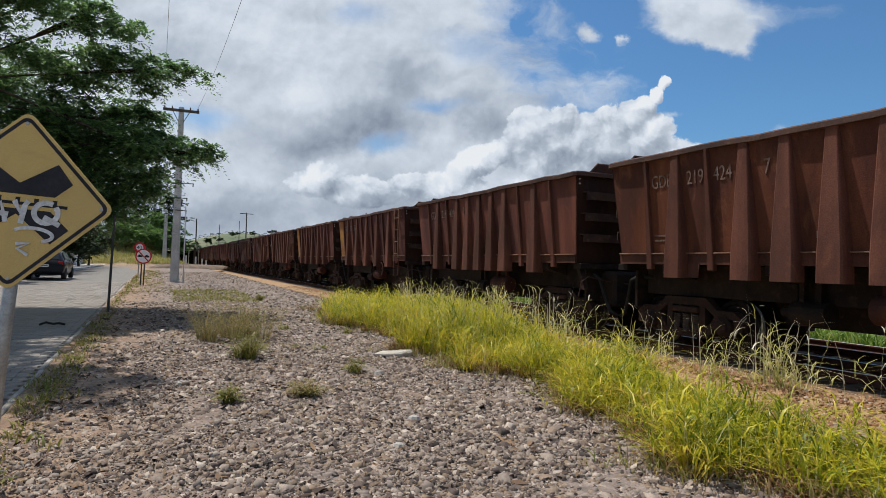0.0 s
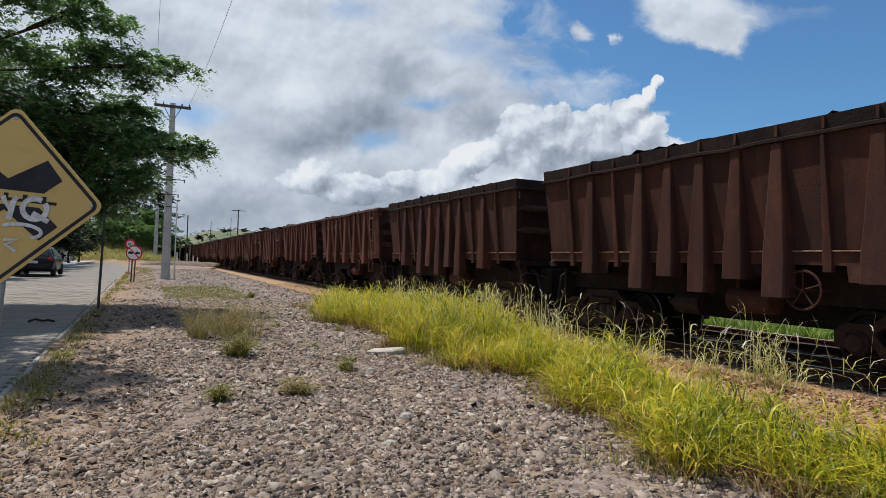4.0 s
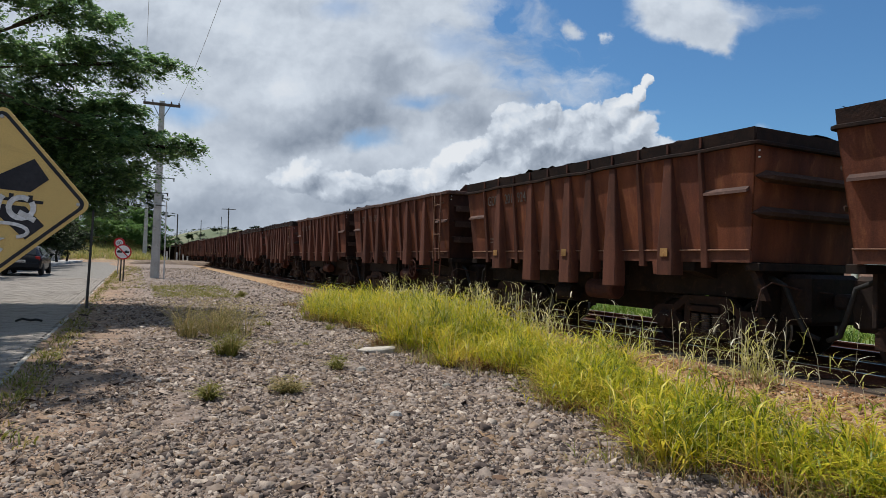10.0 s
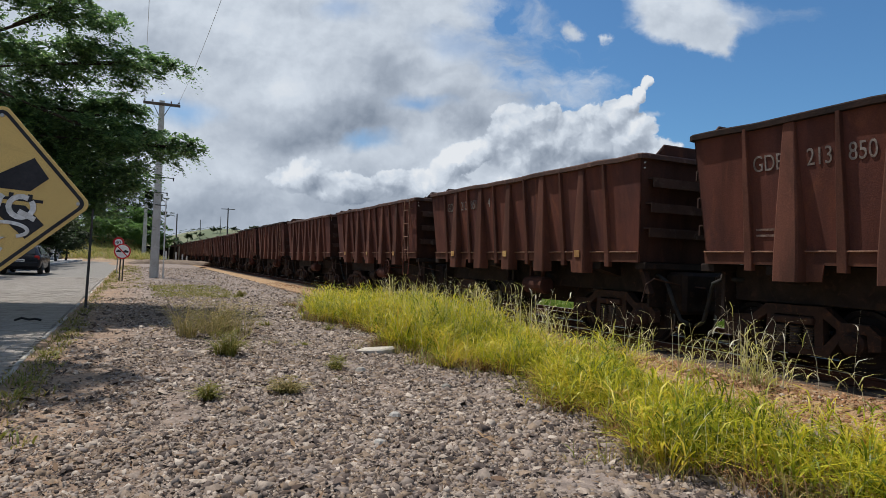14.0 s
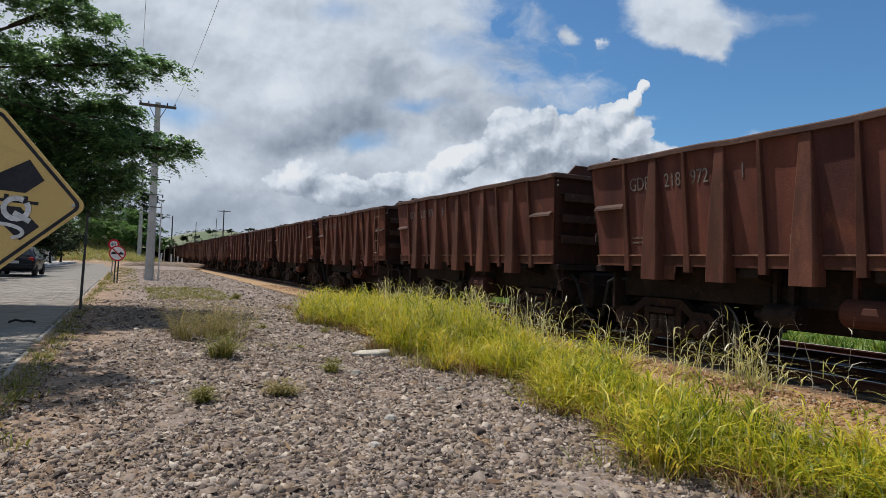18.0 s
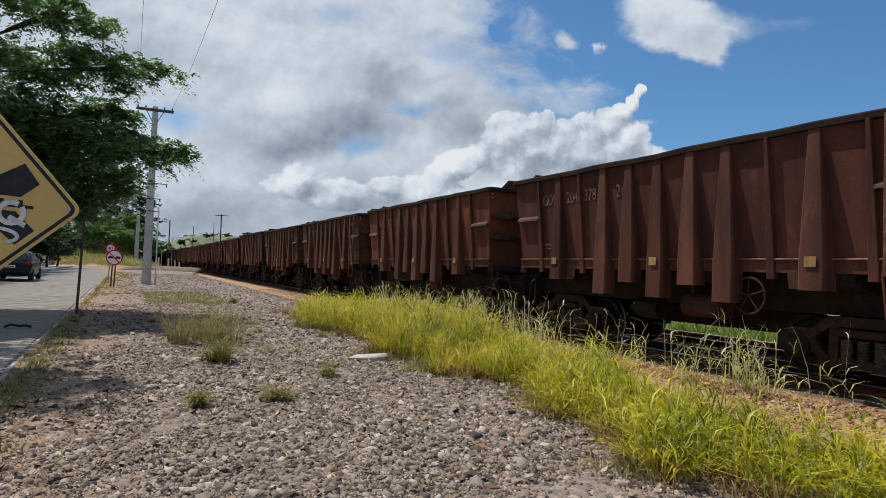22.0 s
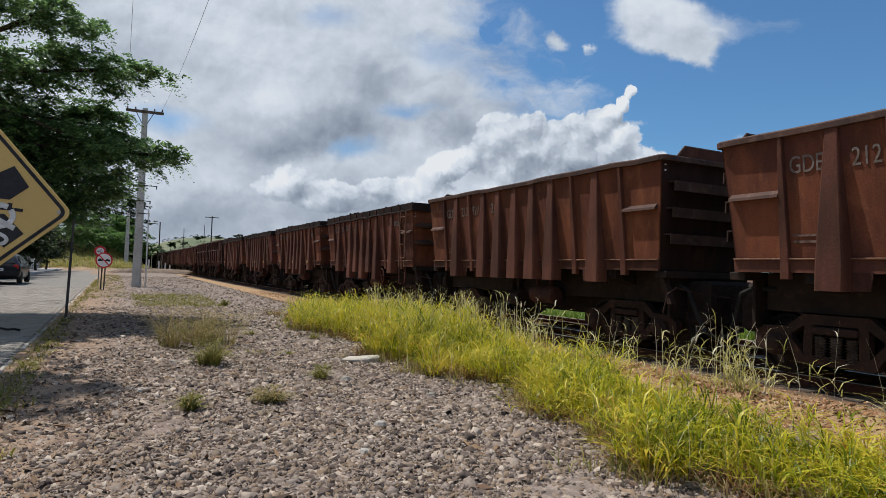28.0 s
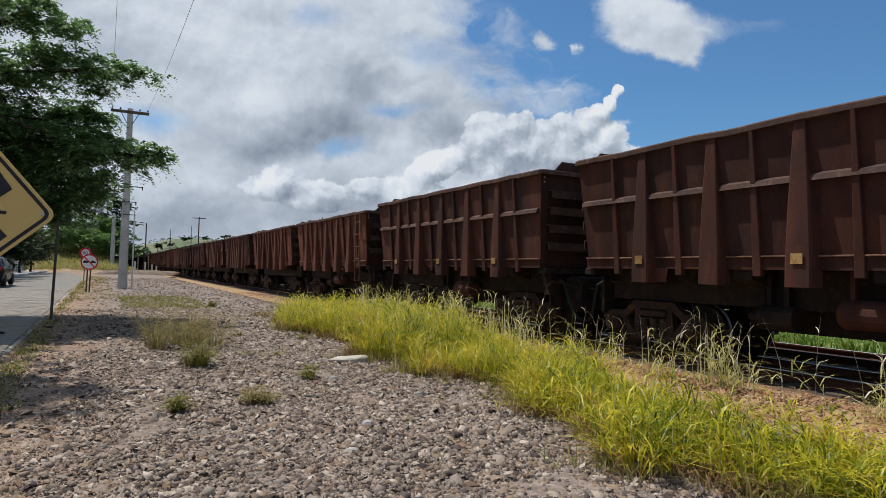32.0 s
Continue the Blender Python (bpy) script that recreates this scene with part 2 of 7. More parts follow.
# ---- materials ----
def mat(name, a, b, scale=3.0, rough=0.8, metal=0.0, bump=0.2, fine=40.0, c=None, rand=0.15, detail=6.0, trans=0.0, stretch=(1, 1, 1), coords="Object", bdist=0.02, spec=0.14):
    """Two colours in large stains, a fine grain, a third colour in spots, and a change from object to object."""
    m = bpy.data.materials.new(name)
    m.use_nodes = True
    N = Nodes(m.node_tree)
    tc = N.add("ShaderNodeTexCoord").outputs[coords]
    mp = N.add("ShaderNodeMapping", inputs={"Vector": tc})
    mp.inputs["Scale"].default_value = stretch
    info = N.add("ShaderNodeObjectInfo")
    shift = N.add("ShaderNodeVectorMath", op="MULTIPLY_ADD", inputs={0: info.outputs["Random"], 1: (17, 31, 23), 2: mp.outputs[0]}).outputs[0]
    big = N.noise(shift, scale, detail, 0.6, 0.4)
    col = N.mix(N.steps(big, 0.36, 0.64), (*a, 1), (*b, 1))
    even = N.add("ShaderNodeVectorMath", op="MULTIPLY_ADD", inputs={0: info.outputs["Random"], 1: (17, 31, 23), 2: tc}).outputs[0]
    grain = N.noise(even, fine, 3.0, 0.65)
    if c is not None:
        spots = N.noise(shift, scale * 2.7, 5.0, 0.65, 0.8)
        hold = 0.5 if stretch[2] < 1 else 1.0
        col = N.mix(N.math("MULTIPLY", N.steps(spots, 0.52, 0.74), hold), col, (*c, 1))
    if stretch[2] < 1:
        # rain streaks and grime run down the plates
        run = N.add("ShaderNodeVectorMath", op="MULTIPLY", inputs={0: shift, 1: (3.2, 3.2, 0.9)}).outputs[0]
        col = N.mix(0.6, col, N.ramp(N.noise(run, 1.0, 3.5, 0.5, 0.2), [(0.3, 0.5), (0.52, 0.95), (0.75, 1.4)]), "MULTIPLY")
    col = N.mix(0.55, col, N.ramp(grain, [(0.25, 0.55), (0.75, 1.35)]), "MULTIPLY")
    if rand:
        v = N.math("MULTIPLY_ADD", info.outputs["Random"], 2 * rand, 1 - rand)
        hs = N.add("ShaderNodeHueSaturation", inputs={"Value": v, "Color": col})
        col = hs.outputs[0]
    p = N.add("ShaderNodeBsdfPrincipled", inputs={"Base Color": col, "Metallic": metal, "Roughness": rough, "Specular IOR Level": spec})
    if rough < 0.95:
        N.put(p.inputs["Roughness"], N.math("MULTIPLY_ADD", grain, 0.25, rough - 0.12, clamp=True))
    if bump:
        h = N.math("ADD", N.math("MULTIPLY", grain, 0.5), big)
        bp = N.add("ShaderNodeBump", inputs={"Strength": bump, "Distance": bdist, "Height": h})
        N.put(p.inputs["Normal"], bp.outputs[0])
    out = N.add("ShaderNodeOutputMaterial")
    if trans:
        tr = N.add("ShaderNodeBsdfTranslucent", inputs={0: col})
        mx = N.add("ShaderNodeMixShader", inputs={0: trans, 1: p.outputs[0], 2: tr.outputs[0]})
        N.put(out.inputs[0], mx.outputs[0])
    else:
        N.put(out.inputs[0], p.outputs[0])
    return m


def island_mat(name, stops, rough=0.8, trans=0.0, gloss=0.3, fine=60.0, patch=0.0):
    """For many small pieces in one mesh: each island takes its own colour out of the ramp."""
    m = bpy.data.materials.new(name)
    m.use_nodes = True
    N = Nodes(m.node_tree)
    r = N.add("ShaderNodeNewGeometry").outputs["Random Per Island"]
    tc = N.add("ShaderNodeTexCoord").outputs["Object"]
    if patch:
        field = N.steps(N.noise(tc, 1.7, 3.0, 0.6), 0.32, 0.68)
        r = N.math("MULTIPLY_ADD", r, 1.0 - patch, N.math("MULTIPLY", field, patch))
    col = N.ramp(r, stops)
    g = N.noise(tc, fine, 3.0, 0.6)
    col = N.mix(0.6, col, N.ramp(g, [(0.25, 0.6), (0.75, 1.3)]), "MULTIPLY")
    p = N.add("ShaderNodeBsdfPrincipled", inputs={"Base Color": col, "Roughness": rough, "Specular IOR Level": gloss})
    out = N.add("ShaderNodeOutputMaterial")
    if trans:
        tr = N.add("ShaderNodeBsdfTranslucent", inputs={0: col})
        mx = N.add("ShaderNodeMixShader", inputs={0: trans, 1: p.outputs[0], 2: tr.outputs[0]})
        N.put(out.inputs[0], mx.outputs[0])
    else:
        N.put(out.inputs[0], p.outputs[0])
    return m


RUST = mat("rusty_steel", (0.142, 0.049, 0.034), (0.083, 0.033, 0.028), 1.1, 0.82, 0.0, 0.25, 55, (0.236, 0.081, 0.040), 0.22, stretch=(1, 1, 0.35))
RUST_RIB = mat("grimy_rust", (0.121, 0.047, 0.032), (0.074, 0.032, 0.023), 1.6, 0.84, 0.0, 0.25, 50, (0.172, 0.067, 0.037), 0.22, stretch=(1, 1, 0.4))
RUST_DARK = mat("dark_rust", (0.080, 0.030, 0.021), (0.050, 0.024, 0.020), 1.4, 0.85, 0.0, 0.25, 45, (0.138, 0.050, 0.025), 0.2, stretch=(1, 1, 0.4))
RUST_ORANGE = mat("orange_rust", (0.170, 0.056, 0.028), (0.092, 0.033, 0.023), 1.3, 0.82, 0.0, 0.25, 50, (0.299, 0.118, 0.052), 0.2, stretch=(1, 1, 0.4))
DUSTY = mat("dusty_brown", (0.118, 0.050, 0.027), (0.070, 0.030, 0.020), 1.2, 0.85, 0.0, 0.25, 50, (0.201, 0.082, 0.030), 0.18, stretch=(1, 1, 0.5))
OCHRE = mat("ochre_paint", (0.34, 0.17, 0.04), (0.24, 0.10, 0.035), 1.5, 0.75, 0.0, 0.2, 50, (0.12, 0.045, 0.025), 0.1)
RIM = mat("worn_rim", (0.088, 0.047, 0.036), (0.055, 0.032, 0.027), 1.5, 0.7, 0.0, 0.3, 60, (0.150, 0.090, 0.073), 0.15)
# tone raised over the end wall's for the light that rib faces catch
END_RIB = mat("end_rib_steel", (0.066, 0.037, 0.029), (0.040, 0.023, 0.019), 2.0, 0.8, 0.0, 0.3, 50, (0.098, 0.070, 0.060), 0.15)
UNDER = mat("grimy_steel", (0.018, 0.013, 0.012), (0.030, 0.021, 0.017), 3.0, 0.75, 0.2, 0.3, 60, (0.053, 0.030, 0.021), 0.15)
BOGIE = mat("bogie_steel", (0.040, 0.022, 0.016), (0.026, 0.016, 0.013), 3.0, 0.8, 0.0, 0.35, 50, (0.085, 0.038, 0.021), 0.2)
ORE = mat("iron_ore", (0.018, 0.015, 0.015), (0.030, 0.022, 0.020), 6.0, 0.9, 0.0, 0.9, 30, None, 0.1, bdist=0.05)
TREAD = mat("polished_tread", (0.14, 0.12, 0.11), (0.09, 0.08, 0.075), 6.0, 0.45, 1.0, 0.05, 80)
RAIL_TOP = mat("polished_rail", (0.46, 0.43, 0.40), (0.34, 0.31, 0.29), 4.0, 0.44, 1.0, 0.05, 60)
RAIL_SIDE = mat("rusty_rail", (0.09, 0.035, 0.022), (0.06, 0.028, 0.02), 5.0, 0.85, 0.0, 0.2, 60)
LETTER = mat("pale_lettering", (0.225, 0.192, 0.173), (0.146, 0.113, 0.099), 9.0, 0.75, 0.0, 0.1, 60, (0.106, 0.060, 0.047), 0.1)
LETTER_OLD = mat("faded_lettering", (0.24, 0.17, 0.14), (0.13, 0.075, 0.06), 9.0, 0.8, 0.0, 0.1, 60, (0.09, 0.045, 0.03), 0.1)
WOOD = mat("sleeper_wood", (0.10, 0.08, 0.065), (0.06, 0.05, 0.04), 3.0, 0.9, 0.0, 0.4, 30)
CONCRETE = mat("grey_concrete", (0.46, 0.45, 0.43), (0.36, 0.35, 0.33), 1.5, 0.88, 0.0, 0.25, 45, (0.28, 0.26, 0.24), 0.08)
KERB = mat("kerb_stone", (0.392, 0.362, 0.326), (0.275, 0.254, 0.217), 2.0, 0.9, 0.0, 0.35, 40, (0.261, 0.217, 0.160), 0.15)
GALV = mat("galvanised_steel", (0.42, 0.42, 0.41), (0.32, 0.32, 0.31), 6.0, 0.5, 0.6, 0.08, 60)
DARK_STEEL = mat("dark_pole_paint", (0.05, 0.05, 0.048), (0.08, 0.07, 0.065), 6.0, 0.6, 0.2, 0.1, 60)
YELLOW = mat("sign_yellow", (0.60, 0.42, 0.15), (0.55, 0.39, 0.145), 1.6, 0.5, 0.0, 0.03, 260, (0.50, 0.35, 0.13), 0.0)
SIGN_BLACK = mat("sign_black", (0.022, 0.022, 0.026), (0.03, 0.03, 0.034), 5.0, 0.5, 0.0, 0.03, 40, None, 0.0)
SPRAY = mat("white_spray", (0.62, 0.62, 0.62), (0.50, 0.50, 0.49), 8.0, 0.7, 0.0, 0.02, 60, None, 0.0)
SIGN_RED = mat("sign_red", (0.55, 0.035, 0.04), (0.48, 0.03, 0.035), 5.0, 0.5, 0.0, 0.02, 40, None, 0.0)
SIGN_WHITE = mat("sign_white", (0.75, 0.75, 0.76), (0.66, 0.66, 0.68), 5.0, 0.5, 0.0, 0.02, 40, None, 0.0)
WEED_MIX = island_mat("wispy_weed", [(0.0, (0.143, 0.145, 0.040)), (0.5, (0.286, 0.242, 0.080)), (1.0, (0.515, 0.374, 0.180))], 0.7, 0.3)
BARK = mat("tree_bark", (0.085, 0.065, 0.05), (0.05, 0.038, 0.03), 5.0, 0.95, 0.0, 0.6, 25, None, 0.1)
BLACK_PAINT = mat("car_black", (0.012, 0.013, 0.016), (0.016, 0.016, 0.02), 2.0, 0.25, 0.0, 0.0, 30, None, 0.0)
GLASS_DARK = mat("tinted_glass", (0.02, 0.025, 0.03), (0.03, 0.035, 0.04), 2.0, 0.12, 0.0, 0.0, 30, None, 0.0)
RUBBER = mat("black_rubber", (0.018, 0.018, 0.018), (0.028, 0.027, 0.026), 8.0, 0.8, 0.0, 0.1, 60)
CHROME = mat("alloy", (0.55, 0.55, 0.56), (0.45, 0.45, 0.46), 8.0, 0.35, 0.9, 0.0, 60)
LAMP_RED = mat("red_lens", (0.35, 0.02, 0.02), (0.30, 0.02, 0.02), 8.0, 0.25, 0.0, 0.0, 60, None, 0.0)
PLASTER = mat("white_plaster", (0.62, 0.61, 0.58), (0.50, 0.48, 0.45), 1.5, 0.9, 0.0, 0.15, 40, (0.36, 0.33, 0.30))
ROOF_TILE = mat("clay_roof", (0.28, 0.12, 0.07), (0.20, 0.09, 0.06), 3.0, 0.9, 0.0, 0.3, 40)
WIRE = mat("wire", (0.380, 0.380, 0.399), (0.456, 0.456, 0.456), 5.0, 0.6, 0.3, 0.0, 30, None, 0.0)
PAPER = mat("pale_stone", (0.47, 0.43, 0.375), (0.37, 0.33, 0.28), 6.0, 0.9, 0.0, 0.3, 40)
GRASS = island_mat("grass_blades", [(0.0, (0.045, 0.07, 0.008)), (0.2, (0.15, 0.20, 0.012)), (0.40, (0.36, 0.38, 0.02)), (0.62, (0.60, 0.52, 0.03)), (0.85, (0.72, 0.56, 0.08)), (1.0, (0.55, 0.30, 0.10))], 0.45, 0.42, patch=0.35)
GRASS_FAR = island_mat("field_grass", [(0.0, (0.09, 0.17, 0.025)), (0.6, (0.16, 0.25, 0.035)), (1.0, (0.24, 0.30, 0.06))], 0.6, 0.35)
STALK = island_mat("dry_stalks", [(0.0, (0.38, 0.38, 0.10)), (0.5, (0.56, 0.52, 0.22)), (1.0, (0.72, 0.66, 0.46))], 0.6, 0.3)
WEED = island_mat("weed_leaves", [(0.0, (0.125, 0.143, 0.024)), (0.6, (0.213, 0.209, 0.036)), (1.0, (0.350, 0.264, 0.088))], 0.65, 0.3)
WEED_DRY = island_mat("dry_weed", [(0.0, (0.13, 0.13, 0.06)), (0.6, (0.22, 0.19, 0.10)), (1.0, (0.34, 0.27, 0.18))], 0.7, 0.25)
LEAF = island_mat("tree_leaves", [(0.0, (0.070, 0.130, 0.055)), (0.6, (0.14, 0.25, 0.092)), (1.0, (0.30, 0.45, 0.14))], 0.40, 0.52, gloss=0.5)
LEAF_DARK = island_mat("dark_leaves", [(0.0, (0.018, 0.034, 0.012)), (1.0, (0.050, 0.075, 0.022))], 0.6, 0.25)
LEAF_LIGHT = island_mat("bush_leaves", [(0.0, (0.084, 0.182, 0.042)), (1.0, (0.224, 0.364, 0.098))], 0.55, 0.35)
STONES = island_mat("crushed_stone", [(0.0, (0.035, 0.026, 0.023)), (0.22, (0.12, 0.09, 0.075)), (0.44, (0.235, 0.168, 0.113)), (0.64, (0.215, 0.175, 0.15)), (0.88, (0.32, 0.257, 0.205)), (1.0, (0.45, 0.38, 0.315))], 0.9)
BALLAST = island_mat("rusty_ballast", [(0.0, (0.15, 0.07, 0.036)), (0.5, (0.29, 0.15, 0.072)), (0.85, (0.37, 0.23, 0.125)), (1.0, (0.45, 0.38, 0.30))], 0.92)


# ---- mesh helpers ----
class Build:
    """Gathers vertices and faces of one mesh."""

    def __init__(self):
        self.v, self.f = [], []

    def add(self, verts, faces):
        k = len(self.v)
        self.v += [tuple(p) for p in verts]
        self.f += [tuple(i + k for i in q) for q in faces]
        return self

    def box(self, x0, x1, y0, y1, z0, z1, c=0.0):
        """A box, with its edges chamfered by c."""
        if c <= 0:
            return self.add([(x0, y0, z0), (x1, y0, z0), (x1, y1, z0), (x0, y1, z0), (x0, y0, z1), (x1, y0, z1), (x1, y1, z1), (x0, y1, z1)],
                            [(0, 3, 2, 1), (4, 5, 6, 7), (0, 1, 5, 4), (1, 2, 6, 5), (2, 3, 7, 6), (3, 0, 4, 7)])
        ring = [(x0 + c, y0), (x1 - c, y0), (x1, y0 + c), (x1, y1 - c), (x1 - c, y1), (x0 + c, y1), (x0, y1 - c), (x0, y0 + c)]
        mx, my = (x0 + x1) / 2, (y0 + y1) / 2
        kx, ky = max(0.0, 1 - c / max(1e-6, (x1 - x0) / 2)), max(0.0, 1 - c / max(1e-6, (y1 - y0) / 2))
        small = [(mx + (x - mx) * kx, my + (y - my) * ky) for x, y in ring]
        levels = [(small, z0), (ring, z0 + c), (ring, z1 - c), (small, z1)]
        verts = [(x, y, z) for r, z in levels for x, y in r]
        faces = [tuple(range(7, -1, -1)), tuple(range(24, 32))]
        for a in range(3):
            for i in range(8):
                j = (i + 1) % 8
                faces.append((a * 8 + i, a * 8 + j, a * 8 + 8 + j, a * 8 + 8 + i))
        return self.add(verts, faces)

    def loft(self, rings, cap=True, closed=True):
        """Joins rings of equal length to a skin."""
        n = len(rings[0])
        verts = [p for r in rings for p in r]
        faces = []
        for a in range(len(rings) - 1):
            for i in range(n if closed else n - 1):
                j = (i + 1) % n
                faces.append((a * n + i, a * n + j, (a + 1) * n + j, (a + 1) * n + i))
        if cap and closed:
            faces.append(tuple(range(n - 1, -1, -1)))
            faces.append(tuple(range((len(rings) - 1) * n, len(rings) * n)))
        return self.add(verts, faces)

    def tube(self, pts, radii, n=8, cap=True):
        pts = [Vector(p) for p in pts]
        if isinstance(radii, (int, float)):
            radii = [radii] * len(pts)
        rings = []
        side = None
        for i, p in enumerate(pts):
            d = (pts[min(i + 1, len(pts) - 1)] - pts[max(i - 1, 0)]).normalized()
            if side is None:
                side = d.cross(V(0, 0, 1) if abs(d.z) < 0.9 else V(1, 0, 0)).normalized()
            side = (side - d * side.dot(d)).normalized()
            up = d.cross(side)
            rings.append([p + (side * math.cos(a) + up * math.sin(a)) * radii[i] for a in (2 * math.pi * k / n for k in range(n))])
        return self.loft(rings, cap)

    def lathe(self, axis0, axis1, profile, n=20):
        """Turns a profile of (along, radius) round the line from axis0 to axis1."""
        a, b = Vector(axis0), Vector(axis1)
        d = (b - a).normalized()
        side = d.cross(V(0, 0, 1) if abs(d.z) < 0.9 else V(1, 0, 0)).normalized()
        up = d.cross(side)
        rings = [[a + d * s + (side * math.cos(t) + up * math.sin(t)) * max(r, 1e-4) for t in (2 * math.pi * k / n for k in range(n))] for s, r in profile]
        return self.loft(rings, True)

    def extrude(self, outline, x0, x1):
        """A flat outline of (y, z), as thick as x0 to x1."""
        return self.loft([[(x0, y, z) for y, z in outline], [(x1, y, z) for y, z in outline]])

    def mesh(self, name, smooth=False):
        me = bpy.data.meshes.new(name)
        me.from_pydata(self.v, [], self.f)
        me.update()
        if smooth:
            me.shade_smooth()
        return me


def fix_normals(me):
    bm = bmesh.new()
    bm.from_mesh(me)
    bmesh.ops.recalc_face_normals(bm, faces=bm.faces)
    bm.to_mesh(me)
    bm.free()


def part(name, build, material, parent=None, label="", at=None, smooth=False):
    me = build.mesh(name, smooth) if isinstance(build, Build) else build
    if isinstance(build, Build):
        fix_normals(me)
    if material is not None and not me.materials:
        me.materials.append(material)
    ob = new(name, me)
    if parent is not None:
        ob.parent = parent
    if at is not None:
        ob.matrix_basis = at
    if label:
        ob["label"] = label
    return ob


def thing_part(name, parent, label=""):
    """An empty part that holds sub-parts."""
    ob = new(name)
    ob.empty_display_size = 0.1
    ob.parent = parent
    if label:
        ob["label"] = label
    return ob


def thing(name, label, category, group="", kind="", at=None):
    ob = new(name)
    ob.empty_display_size = 0.2
    if at is not None:
        ob.matrix_basis = at
    return tagged(ob, label, category, group, kind)


def raw(name, verts, faces, material):
    me = bpy.data.meshes.new(name)
    me.from_pydata(verts, [], faces)
    me.materials.append(material)
    me.update()
    return new(name, me)


def array_mesh(name, verts, quads, material):
    """A large mesh out of numpy arrays; quads may have three or four corners."""
    me = bpy.data.meshes.new(name)
    k = quads.shape[1]
    me.vertices.add(len(verts))
    me.vertices.foreach_set("co", verts.astype(np.float32).ravel())
    me.loops.add(quads.size)
    me.loops.foreach_set("vertex_index", quads.astype(np.int32).ravel())
    me.polygons.add(len(quads))
    me.polygons.foreach_set("loop_start", np.arange(0, quads.size, k, dtype=np.int32))
    me.update(calc_edges=True)
    me.materials.append(material)
    return new(name, me)


RNG = np.random.default_rng(7)


# ---- ground ----
TRACK_X, RAIL_Z = 8.95, 0.13
KERB_X = -1.13


def smooth(a, lo, hi):
    t = np.clip((a - lo) / (hi - lo), 0, 1)
    return t * t * (3 - 2 * t)


def ground_z(x, y):
    """The height of the ground; the lot rises a little away from the camera, with hills far off."""
    x, y = np.asarray(x, float), np.asarray(y, float)
    lot = 0.006 * np.clip(y, 0, 45)
    bed = -0.02 + 0.10 * np.exp(-((x - 6.75) / 0.35) ** 2)
    k = smooth(x, 5.0, 6.4)
    z = lot * (1 - k) + bed * k
    z = np.where(x < KERB_X - 0.05, 0.006 * np.clip(y, 0, 45) - 0.09, z)
    z = z + smooth(x, 14.0, 80.0) * 1.5
    # mound at the end of the lot, the bank behind the road's end, and the far hills
    z = z + 0.35 * np.exp(-((x - 3.0) / 3.0) ** 2 - ((y - 78) / 12) ** 2)
    z = z + 4.6 * smooth(y, 88, 124) * (1 - smooth(x, -1.5, 5.0))
    z = z + 21 * np.exp(-((x - 62) / 62) ** 2 - ((y - 560) / 170) ** 2)
    z = z + 6 * np.exp(-((x + 190) / 120) ** 2 - ((y - 640) / 200) ** 2) + 20 * np.exp(-((x - 330) / 190) ** 2 - ((y - 700) / 220) ** 2)
    return z


